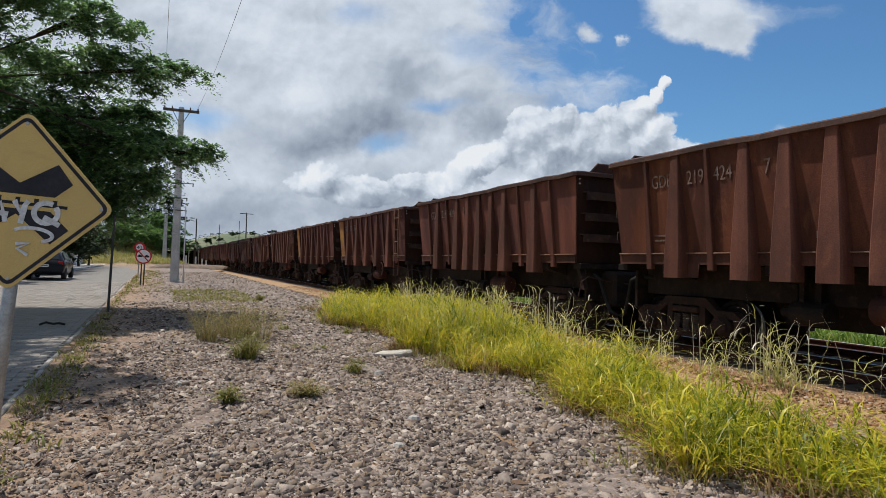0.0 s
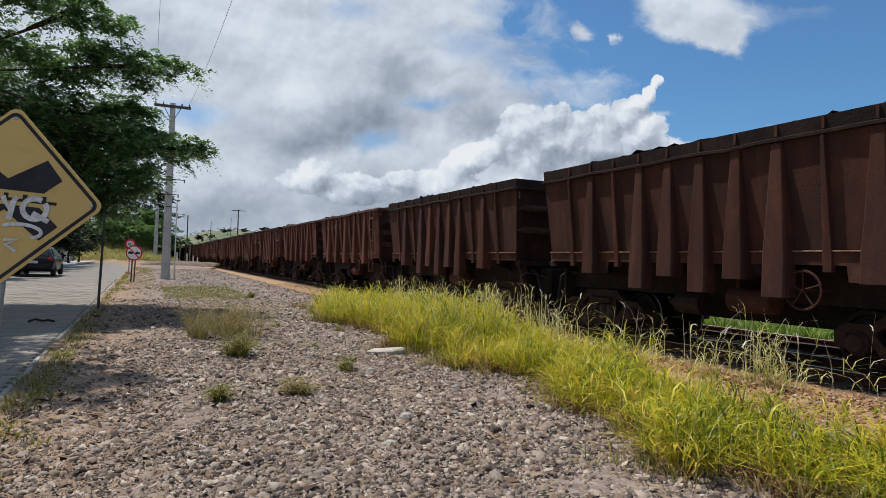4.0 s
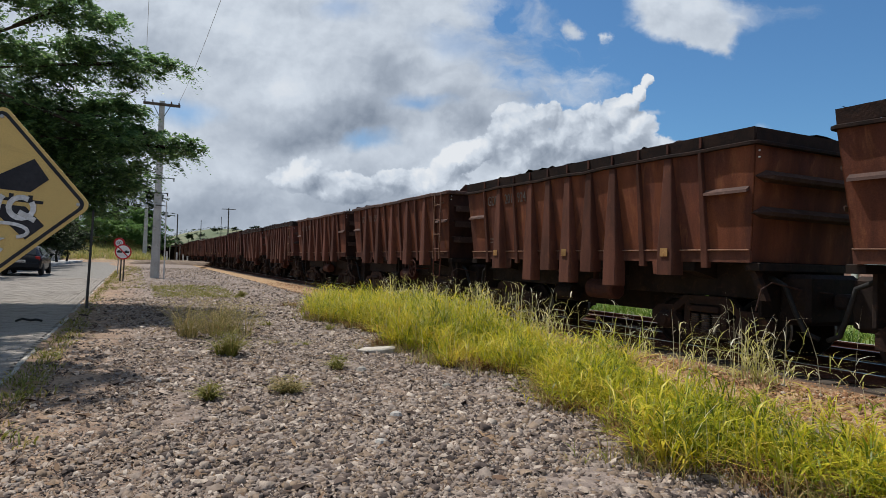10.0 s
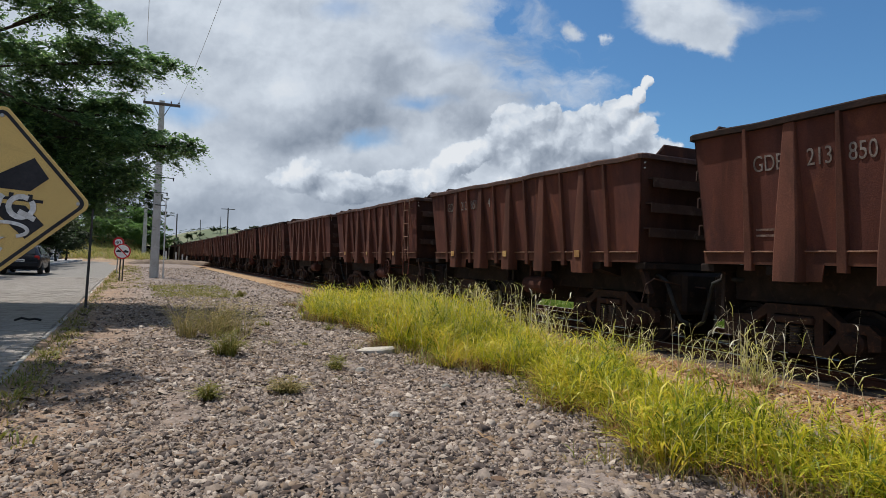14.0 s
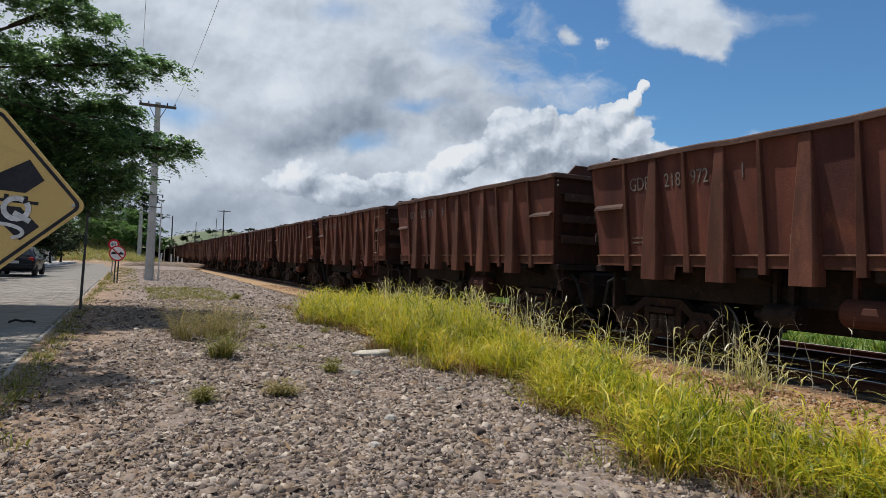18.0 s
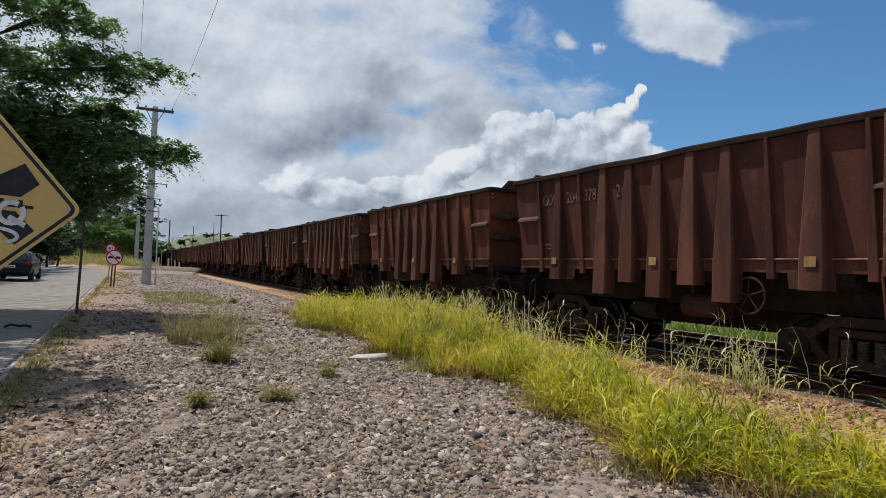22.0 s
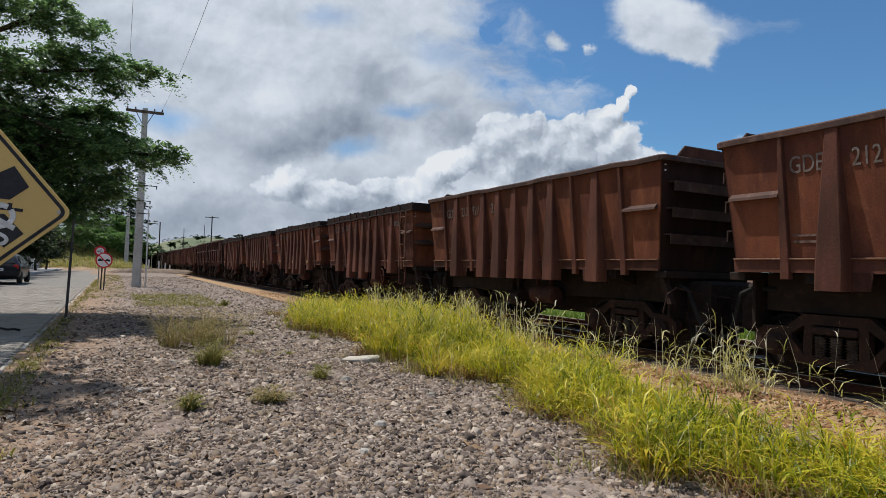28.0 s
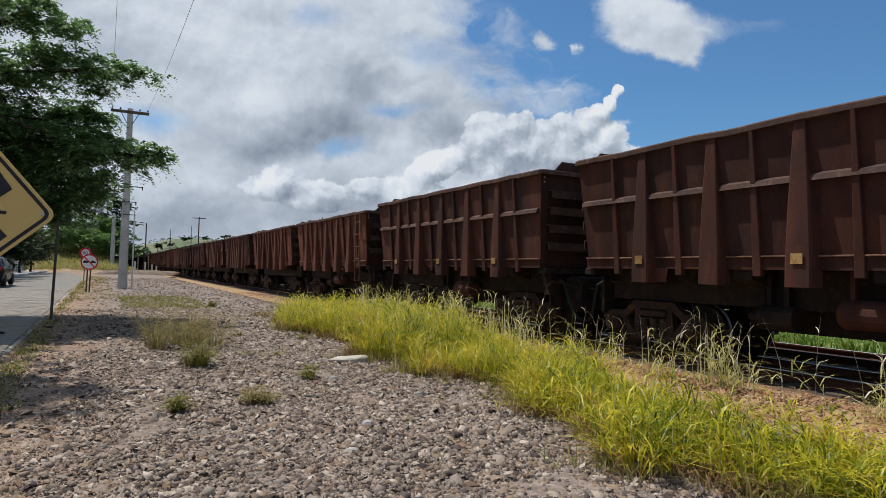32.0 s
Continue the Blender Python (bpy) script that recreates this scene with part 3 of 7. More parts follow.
def make_ground():
    xs = np.unique(np.concatenate([np.linspace(-2600, -200, 13), np.linspace(-200, -14, 26), np.arange(-14, 16.01, 0.3), [KERB_X - 0.049, KERB_X - 0.051], np.linspace(16, 120, 30), np.linspace(120, 2600, 28)]))
    ys = np.unique(np.concatenate([np.linspace(-2600, -30, 14), np.arange(-30, -2, 4), np.arange(-2, 40, 0.4), np.arange(40, 130, 2.5), np.linspace(130, 1000, 60), np.linspace(1000, 3500, 12)]))
    X, Y = np.meshgrid(xs, ys)
    Z = ground_z(X, Y)
    near = (np.abs(X) < 14) & (np.abs(Y) < 45)
    Z = Z + np.where(near, RNG.normal(0, 0.007, X.shape), 0)
    n, m = X.shape
    verts = np.stack([X, Y, Z], -1).reshape(-1, 3)
    i = np.arange((n - 1) * m).reshape(n - 1, m)[:, :-1].ravel()
    quads = np.stack([i, i + 1, i + m + 1, i + m], 1)
    g = bpy.data.materials.new("lot_ground")
    g.use_nodes = True
    N = Nodes(g.node_tree)
    pos = N.add("ShaderNodeNewGeometry").outputs["Position"]
    x, y, z = N.add("ShaderNodeSeparateXYZ", inputs={0: pos}).outputs
    n1 = N.noise(pos, 0.55, 5.0, 0.6, 0.3)
    n2 = N.noise(pos, 3.5, 5.0, 0.65, 0.5)
    n3 = N.noise(pos, 55.0, 3.0, 0.7)
    wx = N.math("MULTIPLY_ADD", n2, 0.9, N.math("ADD", x, -0.45))
    gravel = N.mix(N.steps(n2, 0.35, 0.65), (0.155, 0.12, 0.10, 1), (0.25, 0.195, 0.16, 1))
    dirt = N.mix(N.steps(n2, 0.4, 0.6), (0.20, 0.125, 0.08, 1), (0.30, 0.20, 0.125, 1))
    # earth shows beside the kerb and in patches
    earth = N.math("ADD", N.steps(wx, 0.9, -0.9), N.math("MULTIPLY", N.steps(n1, 0.54, 0.68), 0.55), clamp=True)
    col = N.mix(earth, gravel, dirt)
    bed = N.mix(N.steps(n2, 0.35, 0.62), (0.27, 0.145, 0.065, 1), (0.36, 0.24, 0.125, 1))
    col = N.mix(N.steps(wx, 5.6, 6.3), col, bed)
    # the bed is darker in a band across both tracks
    track_band = N.math("MULTIPLY", N.steps(wx, 7.4, 8.0), N.steps(wx, 12.6, 12.0))
    col = N.mix(track_band, col, (0.045, 0.028, 0.02, 1))
    green = N.mix(N.steps(n1, 0.35, 0.65), (0.10, 0.16, 0.03, 1), (0.20, 0.23, 0.06, 1))
    col = N.mix(N.steps(wx, 12.3, 13.2), col, green)
    wy = N.math("MULTIPLY_ADD", n1, 20.0, y)
    far = N.mix(N.steps(N.noise(pos, 0.035, 4.0, 0.6), 0.42, 0.6), (0.085, 0.11, 0.05, 1), (0.15, 0.15, 0.08, 1))
    col = N.mix(N.steps(wy, 98, 112), col, N.mix(N.steps(n1, 0.4, 0.6), far, (0.33, 0.24, 0.12, 1)))
    col = N.mix(N.steps(wy, 130, 170), col, far)
    mid = N.noise(pos, 9.0, 6.0, 0.7, 0.2)
    col = N.mix(0.75, col, N.ramp(mid, [(0.3, 0.55), (0.7, 1.4)]), "MULTIPLY")
    col = N.mix(0.6, col, N.ramp(n3, [(0.25, 0.5), (0.75, 1.4)]), "MULTIPLY")
    p = N.add("ShaderNodeBsdfPrincipled", inputs={"Base Color": col, "Roughness": 0.95})
    bp = N.add("ShaderNodeBump", inputs={"Strength": 0.6, "Distance": 0.02, "Height": N.math("ADD", n3, n2)})
    N.put(p.inputs["Normal"], bp.outputs[0])
    N.put(N.add("ShaderNodeOutputMaterial").inputs[0], p.outputs[0])
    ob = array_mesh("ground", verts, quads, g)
    return tagged(ob, "grey crushed-stone lot with bare earth patches", "ground", kind="structure")


make_ground()


def make_stones(name, label, material, xy, size, flat=0.6, seat=0.3):
    """Loose stones as splintered prisms, each its own island."""
    n = len(xy)
    base = np.array([(1.15, 0.1, -0.6), (-0.65, 0.95, -0.6), (-0.7, -0.9, -0.6), (0.85, 0.05, 0.6), (-0.5, 0.75, 0.6), (-0.5, -0.7, 0.6)], float)
    tris = np.array([(3, 4, 5), (0, 1, 4), (0, 4, 3), (1, 2, 5), (1, 5, 4), (2, 0, 3), (2, 3, 5)])
    P = base[None] * RNG.uniform(0.55, 1.45, (n, 6, 3)) * RNG.uniform(0.75, 1.35, (n, 1, 3))
    P[:, 3:, 2] += RNG.normal(0, 0.2, (n, 3))
    P[:, :, 2] *= RNG.uniform(flat * 0.6, flat * 1.3, (n, 1))
    P *= size[:, None, None]
    a = RNG.uniform(0, 2 * np.pi, n)
    tilt = RNG.normal(0, 0.55, n)
    ca, sa, ct, st = np.cos(a), np.sin(a), np.cos(tilt), np.sin(tilt)
    x, y, z = P[..., 0], P[..., 1], P[..., 2]
    y, z = y * ct[:, None] - z * st[:, None], y * st[:, None] + z * ct[:, None]
    x, y = x * ca[:, None] - y * sa[:, None], x * sa[:, None] + y * ca[:, None]
    gz = ground_z(xy[:, 0], xy[:, 1])
    V3 = np.stack([x + xy[:, :1], y + xy[:, 1:2], z + gz[:, None] + size[:, None] * seat], -1).reshape(-1, 3)
    F = (tris[None] + (np.arange(n) * 6)[:, None, None]).reshape(-1, 3)
    ob = array_mesh(name, V3, F, material)
    return tagged(ob, label, "stones", kind="stuff")


def scatter(x0, x1, y0, y1, n):
    return np.stack([RNG.uniform(x0, x1, n), RNG.uniform(y0, y1, n)], 1)


def lot_stones():
    near = np.concatenate([scatter(-1.0, 4.6, 2.6, 6.0, 44000), scatter(-1.0, 4.6, 6.0, 11.0, 44000), scatter(-1.0, 5.2, 11.0, 20.0, 22000), scatter(-1.0, 5.6, 18.0, 30.0, 5000), scatter(-0.8, 5.6, 30.0, 56.0, 4500)])
    # fewer stones where earth shows near the kerb
    bare = 0.5 + 0.5 * np.sin(near[:, 0] * 2.1 + 0.7 * near[:, 1]) * np.sin(near[:, 1] * 0.9 - near[:, 0] * 0.8)
    keep = RNG.uniform(0, 1, len(near)) < np.clip((near[:, 0] + 1.15) / 2.6, 0.18, 1) * np.clip(1.25 - 0.75 * bare ** 2, 0.4, 1)
    near = near[keep]
    size = RNG.lognormal(math.log(0.0150), 0.40, len(near)) * (1 + 0.45 * smooth(near[:, 1], 8, 20) + 0.6 * smooth(near[:, 1], 26, 45))
    make_stones("gravel", "loose grey and brown crushed stones on the lot", STONES, near, np.clip(size, 0.007, 0.05), 0.62, 0.22)
    chips = np.concatenate([scatter(-1.0, 4.4, 2.6, 5.5, 22000), scatter(-1.0, 4.4, 5.5, 9.0, 12000)])
    make_stones("stone_chips", "small stone chips and grit between the crushed stones", STONES, chips, RNG.uniform(0.005, 0.011, len(chips)), 0.6, 0.3)
    bed = np.concatenate([scatter(5.2, 7.7, 2.0, 14, 14000), scatter(5.4, 7.7, 14, 34, 7000), scatter(7.7, 12.6, 2, 16, 5000)])
    make_stones("ballast", "rust-stained track ballast beside the rails", BALLAST, bed, np.clip(RNG.lognormal(math.log(0.014), 0.40, len(bed)), 0.007, 0.04))


lot_stones()


def leaf_litter():
    """Dry leaves, twigs and bark bits lying on the stones."""
    xy = np.concatenate([scatter(-1.0, 4.4, 2.8, 9.0, 2600), scatter(-1.0, 2.2, 6.0, 18.0, 2600)])
    n = len(xy)
    s = RNG.lognormal(math.log(0.013), 0.5, n)
    a = RNG.uniform(0, 6.28, n)
    z = ground_z(xy[:, 0], xy[:, 1]) + RNG.uniform(0.012, 0.03, n)
    c = np.stack([xy[:, 0], xy[:, 1], z], 1)
    d = np.stack([np.cos(a), np.sin(a), RNG.normal(0, 0.3, n)], 1) * (s * RNG.uniform(1, 2.4, n))[:, None]
    e = np.stack([-np.sin(a), np.cos(a), RNG.normal(0, 0.4, n)], 1) * (s * 0.5)[:, None]
    verts = np.stack([c - d, c + e, c + d, c - e], 1).reshape(-1, 3)
    tagged(array_mesh("dry_leaves", verts, np.arange(n * 4).reshape(-1, 4), DRY), "dry brown leaves and bark scattered on the gravel", "leaves", kind="stuff")


DRY = island_mat("dry_leaf", [(0.0, (0.035, 0.022, 0.016)), (0.6, (0.10, 0.055, 0.032)), (1.0, (0.24, 0.15, 0.08))], 0.8)
leaf_litter()


# ---- railway ----
def make_track(name, x0, y0, y1, label):
    tr = thing(name, label, "railway track", kind="structure")
    ys = [y0] + [y for y in range(150, 400, 25) if y < y1] + [y1]
    for side in (-0.535, 0.535):
        prof = [(-0.065, -0.01), (0.065, -0.01), (0.065, 0.006), (0.012, 0.03), (0.012, 0.095), (0.034, 0.105), (0.034, 0.125), (0.028, RAIL_Z), (-0.028, RAIL_Z), (-0.034, 0.125), (-0.034, 0.105), (-0.012, 0.095), (-0.012, 0.03), (-0.065, 0.006)]
        b, h = Build(), Build()
        line = [(x0 + side + max(0.0, y - 150.0) ** 2 / 1300.0, y) for y in ys]
        b.loft([[(x + px, y, pz) for px, pz in prof] for x, y in line])
        rail = part("rail", b, RAIL_SIDE, tr)
        h.loft([[(x - 0.025, y, RAIL_Z - 0.002), (x + 0.025, y, RAIL_Z - 0.002), (x + 0.022, y, RAIL_Z + 0.004), (x - 0.022, y, RAIL_Z + 0.004)] for x, y in line])
        part("rail_head", h, RAIL_TOP, rail, "polished running surface")
    return tr


def sleepers(tr, x0, ys):
    base = Build().box(-1.0, 1.0, -0.11, 0.11, -0.14, 0.0, 0.012).mesh("sleeper")
    base.materials.append(WOOD)
    for y in ys:
        part("sleeper", base, None, tr, at=pose(x0 + random.uniform(-0.03, 0.03), y, 0.006, 0, 0, random.uniform(-1.2, 1.2)))


main_track = make_track("main_track", TRACK_X, -60, 330, "rusty metre-gauge railway track with polished rails")
side_track = make_track("side_track", 11.45, -20, 200, "unused rusty siding track beside the main line")
sleepers(main_track, TRACK_X, np.arange(-3, 40, 0.62))
sleepers(side_track, 11.45, np.arange(-2, 26, 0.64))


# ---- grass ----
def blades(name, base, height, width, az, bend, material, label, category="grass", kind="stuff", parent=None):
    """Bent, tapering blades: every blade is an island of three faces."""
    n = len(base)
    s = np.array([0.0, 0.4, 0.75, 1.0])
    d = np.stack([np.cos(az), np.sin(az), np.zeros(n)], 1)
    rot = az + RNG.uniform(0.6, 2.5, n)
    sd = np.stack([np.cos(rot), np.sin(rot), np.zeros(n)], 1)
    taper = np.array([0.8, 1.0, 0.7, 0.06])
    pts = base[:, None, :] + d[:, None, :] * (height * bend)[:, None, None] * (s ** 2)[None, :, None]
    pts = pts + np.array([0, 0, 1.0])[None, None, :] * (height[:, None] * (s[None] - 0.45 * np.clip(bend, 0, 1.2)[:, None] * s[None] ** 2.5))[..., None]
    off = sd[:, None, :] * (width[:, None] * taper[None])[..., None] * 0.5
    verts = np.stack([pts - off, pts + off], 2).reshape(-1, 3)
    k = np.arange(n)[:, None] * 8
    q = np.array([[0, 1, 3, 2], [2, 3, 5, 4], [4, 5, 7, 6]])
    quads = (k[:, None, :] + q[None]).reshape(-1, 4)
    ob = array_mesh(name, verts, quads, material)
    if parent is not None:
        ob.parent = parent
        return ob
    return tagged(ob, label, category, kind=kind)


def clumps(xy, per, spread, h0, h1, w0, w1, b0, b1):
    """Blades gathered in clumps at xy."""
    n = len(xy) * per
    c = np.repeat(np.arange(len(xy)), per)
    a = RNG.uniform(0, 2 * np.pi, n)
    r = spread * np.sqrt(RNG.uniform(0, 1, n))
    x, y = xy[c, 0] + np.cos(a) * r, xy[c, 1] + np.sin(a) * r
    tall = RNG.uniform(0.6, 1.3, len(xy))[c]
    base = np.stack([x, y, ground_z(x, y) - 0.01], 1)
    h = RNG.uniform(h0, h1, n) * tall
    az = a + RNG.normal(0, 0.7, n)
    return base, h, RNG.uniform(w0, w1, n), az, RNG.uniform(b0, b1, n)


TALL = island_mat("arching_leaves", [(0.0, (0.30, 0.31, 0.06)), (0.5, (0.58, 0.54, 0.16)), (1.0, (0.76, 0.68, 0.42))], 0.5, 0.45)
SEED = island_mat("bleached_stalks", [(0.0, (0.42, 0.38, 0.24)), (1.0, (0.68, 0.64, 0.50))], 0.7, 0.25)
EDGE_MIX = island_mat("verge_blades", [(0.0, (0.20, 0.22, 0.03)), (0.5, (0.46, 0.38, 0.05)), (1.0, (0.50, 0.30, 0.11))], 0.6, 0.35)
DEAD = island_mat("dead_grass", [(0.0, (0.10, 0.045, 0.02)), (0.5, (0.22, 0.10, 0.04)), (1.0, (0.38, 0.22, 0.09))], 0.7, 0.25)
EDGE = island_mat("half_dry_blades", [(0.0, (0.16, 0.20, 0.03)), (0.5, (0.36, 0.30, 0.09)), (1.0, (0.42, 0.28, 0.15))], 0.6, 0.35)


def strip_edge(y):
    return 3.87 + 0.26 * np.sin(y * 1.3) + 0.19 * np.sin(y * 3.1 + 1) + 0.08 * np.sin(y * 7.3) - 0.25 * np.clip((5.0 - y) / 3, 0, 1)


def leafy_stems(name, xy, h0, h1, stem_w, leaves, leaf_w, leaf_len, stem_mat, leaf_mat, labels, tall=None):
    """Upright stems with leaves that leave them at several heights and kink over."""
    n = len(xy)
    h = RNG.uniform(h0, h1, n) * (1.0 if tall is None else tall)
    az, bend = RNG.uniform(0, 6.28, n), RNG.uniform(0.05, 0.45, n)
    base = np.stack([xy[:, 0], xy[:, 1], ground_z(xy[:, 0], xy[:, 1]) - 0.01], 1)
    blades(name, base, h, np.full(n, stem_w) * RNG.uniform(0.7, 1.3, n), az, bend, stem_mat, labels[0])
    c = np.repeat(np.arange(n), leaves)
    s = RNG.uniform(0.15, 0.95, len(c))
    d = np.stack([np.cos(az[c]), np.sin(az[c])], 1) * (h[c] * bend[c] * s ** 2)[:, None]
    at = np.stack([base[c, 0] + d[:, 0], base[c, 1] + d[:, 1], base[c, 2] + h[c] * (s - 0.45 * bend[c] * s ** 2.5)], 1)
    m = len(c)
    blades(name + "_leaves", at, leaf_len * RNG.uniform(0.5, 1.25, m), leaf_w * RNG.uniform(0.6, 1.3, m), RNG.uniform(0, 6.28, m), RNG.uniform(0.5, 2.3, m), leaf_mat, labels[1])


def make_grass():
    n = 900
    y = RNG.uniform(1.6, 16.6, n)
    width = 1.30 + 0.32 * np.sin(y * 0.9 + 0.6) + 0.5 * smooth(y, 6, 10) - 0.5 * smooth(y, 11, 16)
    x = strip_edge(y) + (RNG.uniform(0, 1, n) ** 0.85) * width
    tall = 0.85 + 0.72 * np.exp(-((y - 9.8) / 1.8) ** 2) + 0.45 * smooth(y, 6, 12) + 0.18 * np.sin(y * 2.3) + 0.12 * np.sin(x * 5 + y)
    xy = np.stack([x, y], 1)
    base, h, w, az, bend = clumps(xy, 22, 0.13, 0.15, 0.50, 0.008, 0.018, 0.2, 1.5)
    blades("grass_strip", base, h * np.repeat(tall, 22), w, az, bend, GRASS, "sunlit yellow-green grass growing along the track bed")
    c = RNG.integers(0, n, 3600)
    spot = xy[c] + RNG.normal(0, 0.13, (len(c), 2))
    leafy_stems("grass_stems", spot, 0.22, 0.56, 0.006, 5, 0.013, 0.20, STALK, GRASS, ("thin upright stems among the grass", "short arching leaves on the grass stems"), tall[c])
    # brown dead blades hang out at the foot of the strip
    yd = RNG.uniform(1.8, 17, 420)
    xd = strip_edge(yd) + RNG.normal(0.12, 0.10, 420)
    blades("dead_grass", *clumps(np.stack([xd, yd], 1), 12, 0.08, 0.08, 0.30, 0.006, 0.013, 0.5, 1.9), DEAD, "brown dead grass at the foot of the strip")
    # dry and low blades at the edge of the strip and behind it
    ye = RNG.uniform(1.8, 17, 480)
    xe = np.where(RNG.uniform(0, 1, 480) < 0.6, strip_edge(ye) + 0.06 - RNG.exponential(0.13, 480), strip_edge(ye) + 1.2 + RNG.exponential(0.35, 480))
    blades("edge_grass", *clumps(np.stack([xe, ye], 1), 12, 0.09, 0.06, 0.24, 0.006, 0.012, 0.3, 1.2), EDGE, "short half-dry grass at the strip's edge")
    yb = RNG.uniform(2.5, 15, 560)
    xb = strip_edge(yb) + 1.2 + RNG.uniform(0, 1.5, 560)
    blades("verge_grass", *clumps(np.stack([xb, yb], 1), 12, 0.13, 0.02, 0.11, 0.005, 0.011, 0.3, 1.5), EDGE_MIX, "short yellow-green grass between the strip and the ballast")
    # tall pale grass at the foot of the ballast, in uneven stands
    n = 560
    ys = RNG.uniform(2.5, 18, n)
    xs = 6.85 + RNG.normal(0, 0.22, n)
    keep = np.sin(ys * 2.7) + np.sin(ys * 6.1 + 2) + RNG.normal(0, 0.5, n) + 1.1 * smooth(ys, 8, 11) > 0.3
    spot = np.stack([xs[keep], ys[keep]], 1)
    leafy_stems("tall_grass", spot, 0.22, 0.85, 0.010, 4, 0.012, 0.26, STALK, TALL, ("tall pale grass stalks at the edge of the ballast", "kinked pale leaves on the tall stalks"), 1.0 + 0.35 * smooth(spot[:, 1], 8, 11))
    c = RNG.integers(0, len(spot), 90)
    leafy_stems("seed_stalks", spot[c] + RNG.normal(0, 0.1, (90, 2)), 0.7, 1.15, 0.008, 2, 0.016, 0.16, SEED, SEED, ("bleached seed stalks standing over the grass", "dry bleached leaves on the seed stalks"))
    low = spot[RNG.integers(0, len(spot), 90)] + RNG.normal(0, 0.12, (90, 2))
    blades("low_tall_grass", *clumps(low, 9, 0.10, 0.15, 0.42, 0.010, 0.018, 0.7, 1.6), TALL, "arching grass leaves beside the rails")
    # field beyond the tracks
    y = RNG.uniform(0, 60, 1900)
    x = 12.9 + RNG.exponential(3.5, 1900)
    blades("field_grass", *clumps(np.stack([x, y], 1), 14, 0.3, 0.2, 0.5, 0.02, 0.045, 0.2, 0.9), GRASS_FAR, "green field grass beyond the railway tracks")


make_grass()


# ---- road ----
ROAD_W = 4.75


def make_road():
    road = thing("road", "grey concrete-block street with dirt in its joints", "road", kind="structure")
    b = Build()
    ys = [-30, 0, 5, 10, 20, 30, 45, 60, 80, 96]
    rows = []
    for y in ys:
        z = 0.006 * min(max(y, 0), 45) - 0.075
        rows.append([(KERB_X - ROAD_W, y, z), (KERB_X - 0.09, y, z)])
    b.loft(rows, cap=False, closed=False)
    part("road_base", b, JOINT, road)
    return road


STILE = mat("rubbed_ladder", (0.22, 0.12, 0.08), (0.13, 0.06, 0.04), 3.0, 0.65, 0.0, 0.2, 50, (0.30, 0.20, 0.15), 0.15)
# rust darkened for the end walls: the shade they stand in is in the colour
END_SHADE = mat("shaded_end_steel", (0.050, 0.022, 0.017), (0.030, 0.016, 0.014), 1.4, 0.88, 0.0, 0.25, 45, (0.085, 0.034, 0.022), 0.2, stretch=(1, 1, 0.4))
SPRING = mat("spring_steel", (0.11, 0.085, 0.07), (0.06, 0.042, 0.034), 4.0, 0.6, 0.2, 0.2, 50)
SILL_EDGE = mat("edge_highlight", (0.24, 0.13, 0.085), (0.14, 0.07, 0.045), 3.0, 0.7, 0.0, 0.2, 50, (0.30, 0.20, 0.14))
CAKED = mat("caked_ore", (0.015, 0.010, 0.009), (0.030, 0.016, 0.012), 3.0, 0.9, 0.0, 0.6, 30, (0.012, 0.010, 0.010))
PLATE = mat("pale_plate", (0.40, 0.25, 0.10), (0.28, 0.15, 0.06), 5.0, 0.7, 0.0, 0.1, 50, (0.2, 0.09, 0.03), 0.25)
JOINT = mat("joint_dirt", (0.205, 0.191, 0.175), (0.235, 0.219, 0.201), 3.0, 0.95, 0.0, 0.3, 40, (0.09, 0.10, 0.04))
PAVER = mat("paving_block", (0.275, 0.244, 0.21), (0.225, 0.197, 0.168), 0.8, 0.9, 0.0, 0.3, 45, (0.14, 0.125, 0.11), 0.10)
PAVER_MANY = island_mat("paving_blocks", [(0.0, (0.23, 0.202, 0.172)), (0.5, (0.255, 0.226, 0.194)), (1.0, (0.28, 0.25, 0.218))], 0.92, fine=30)
road = make_road()


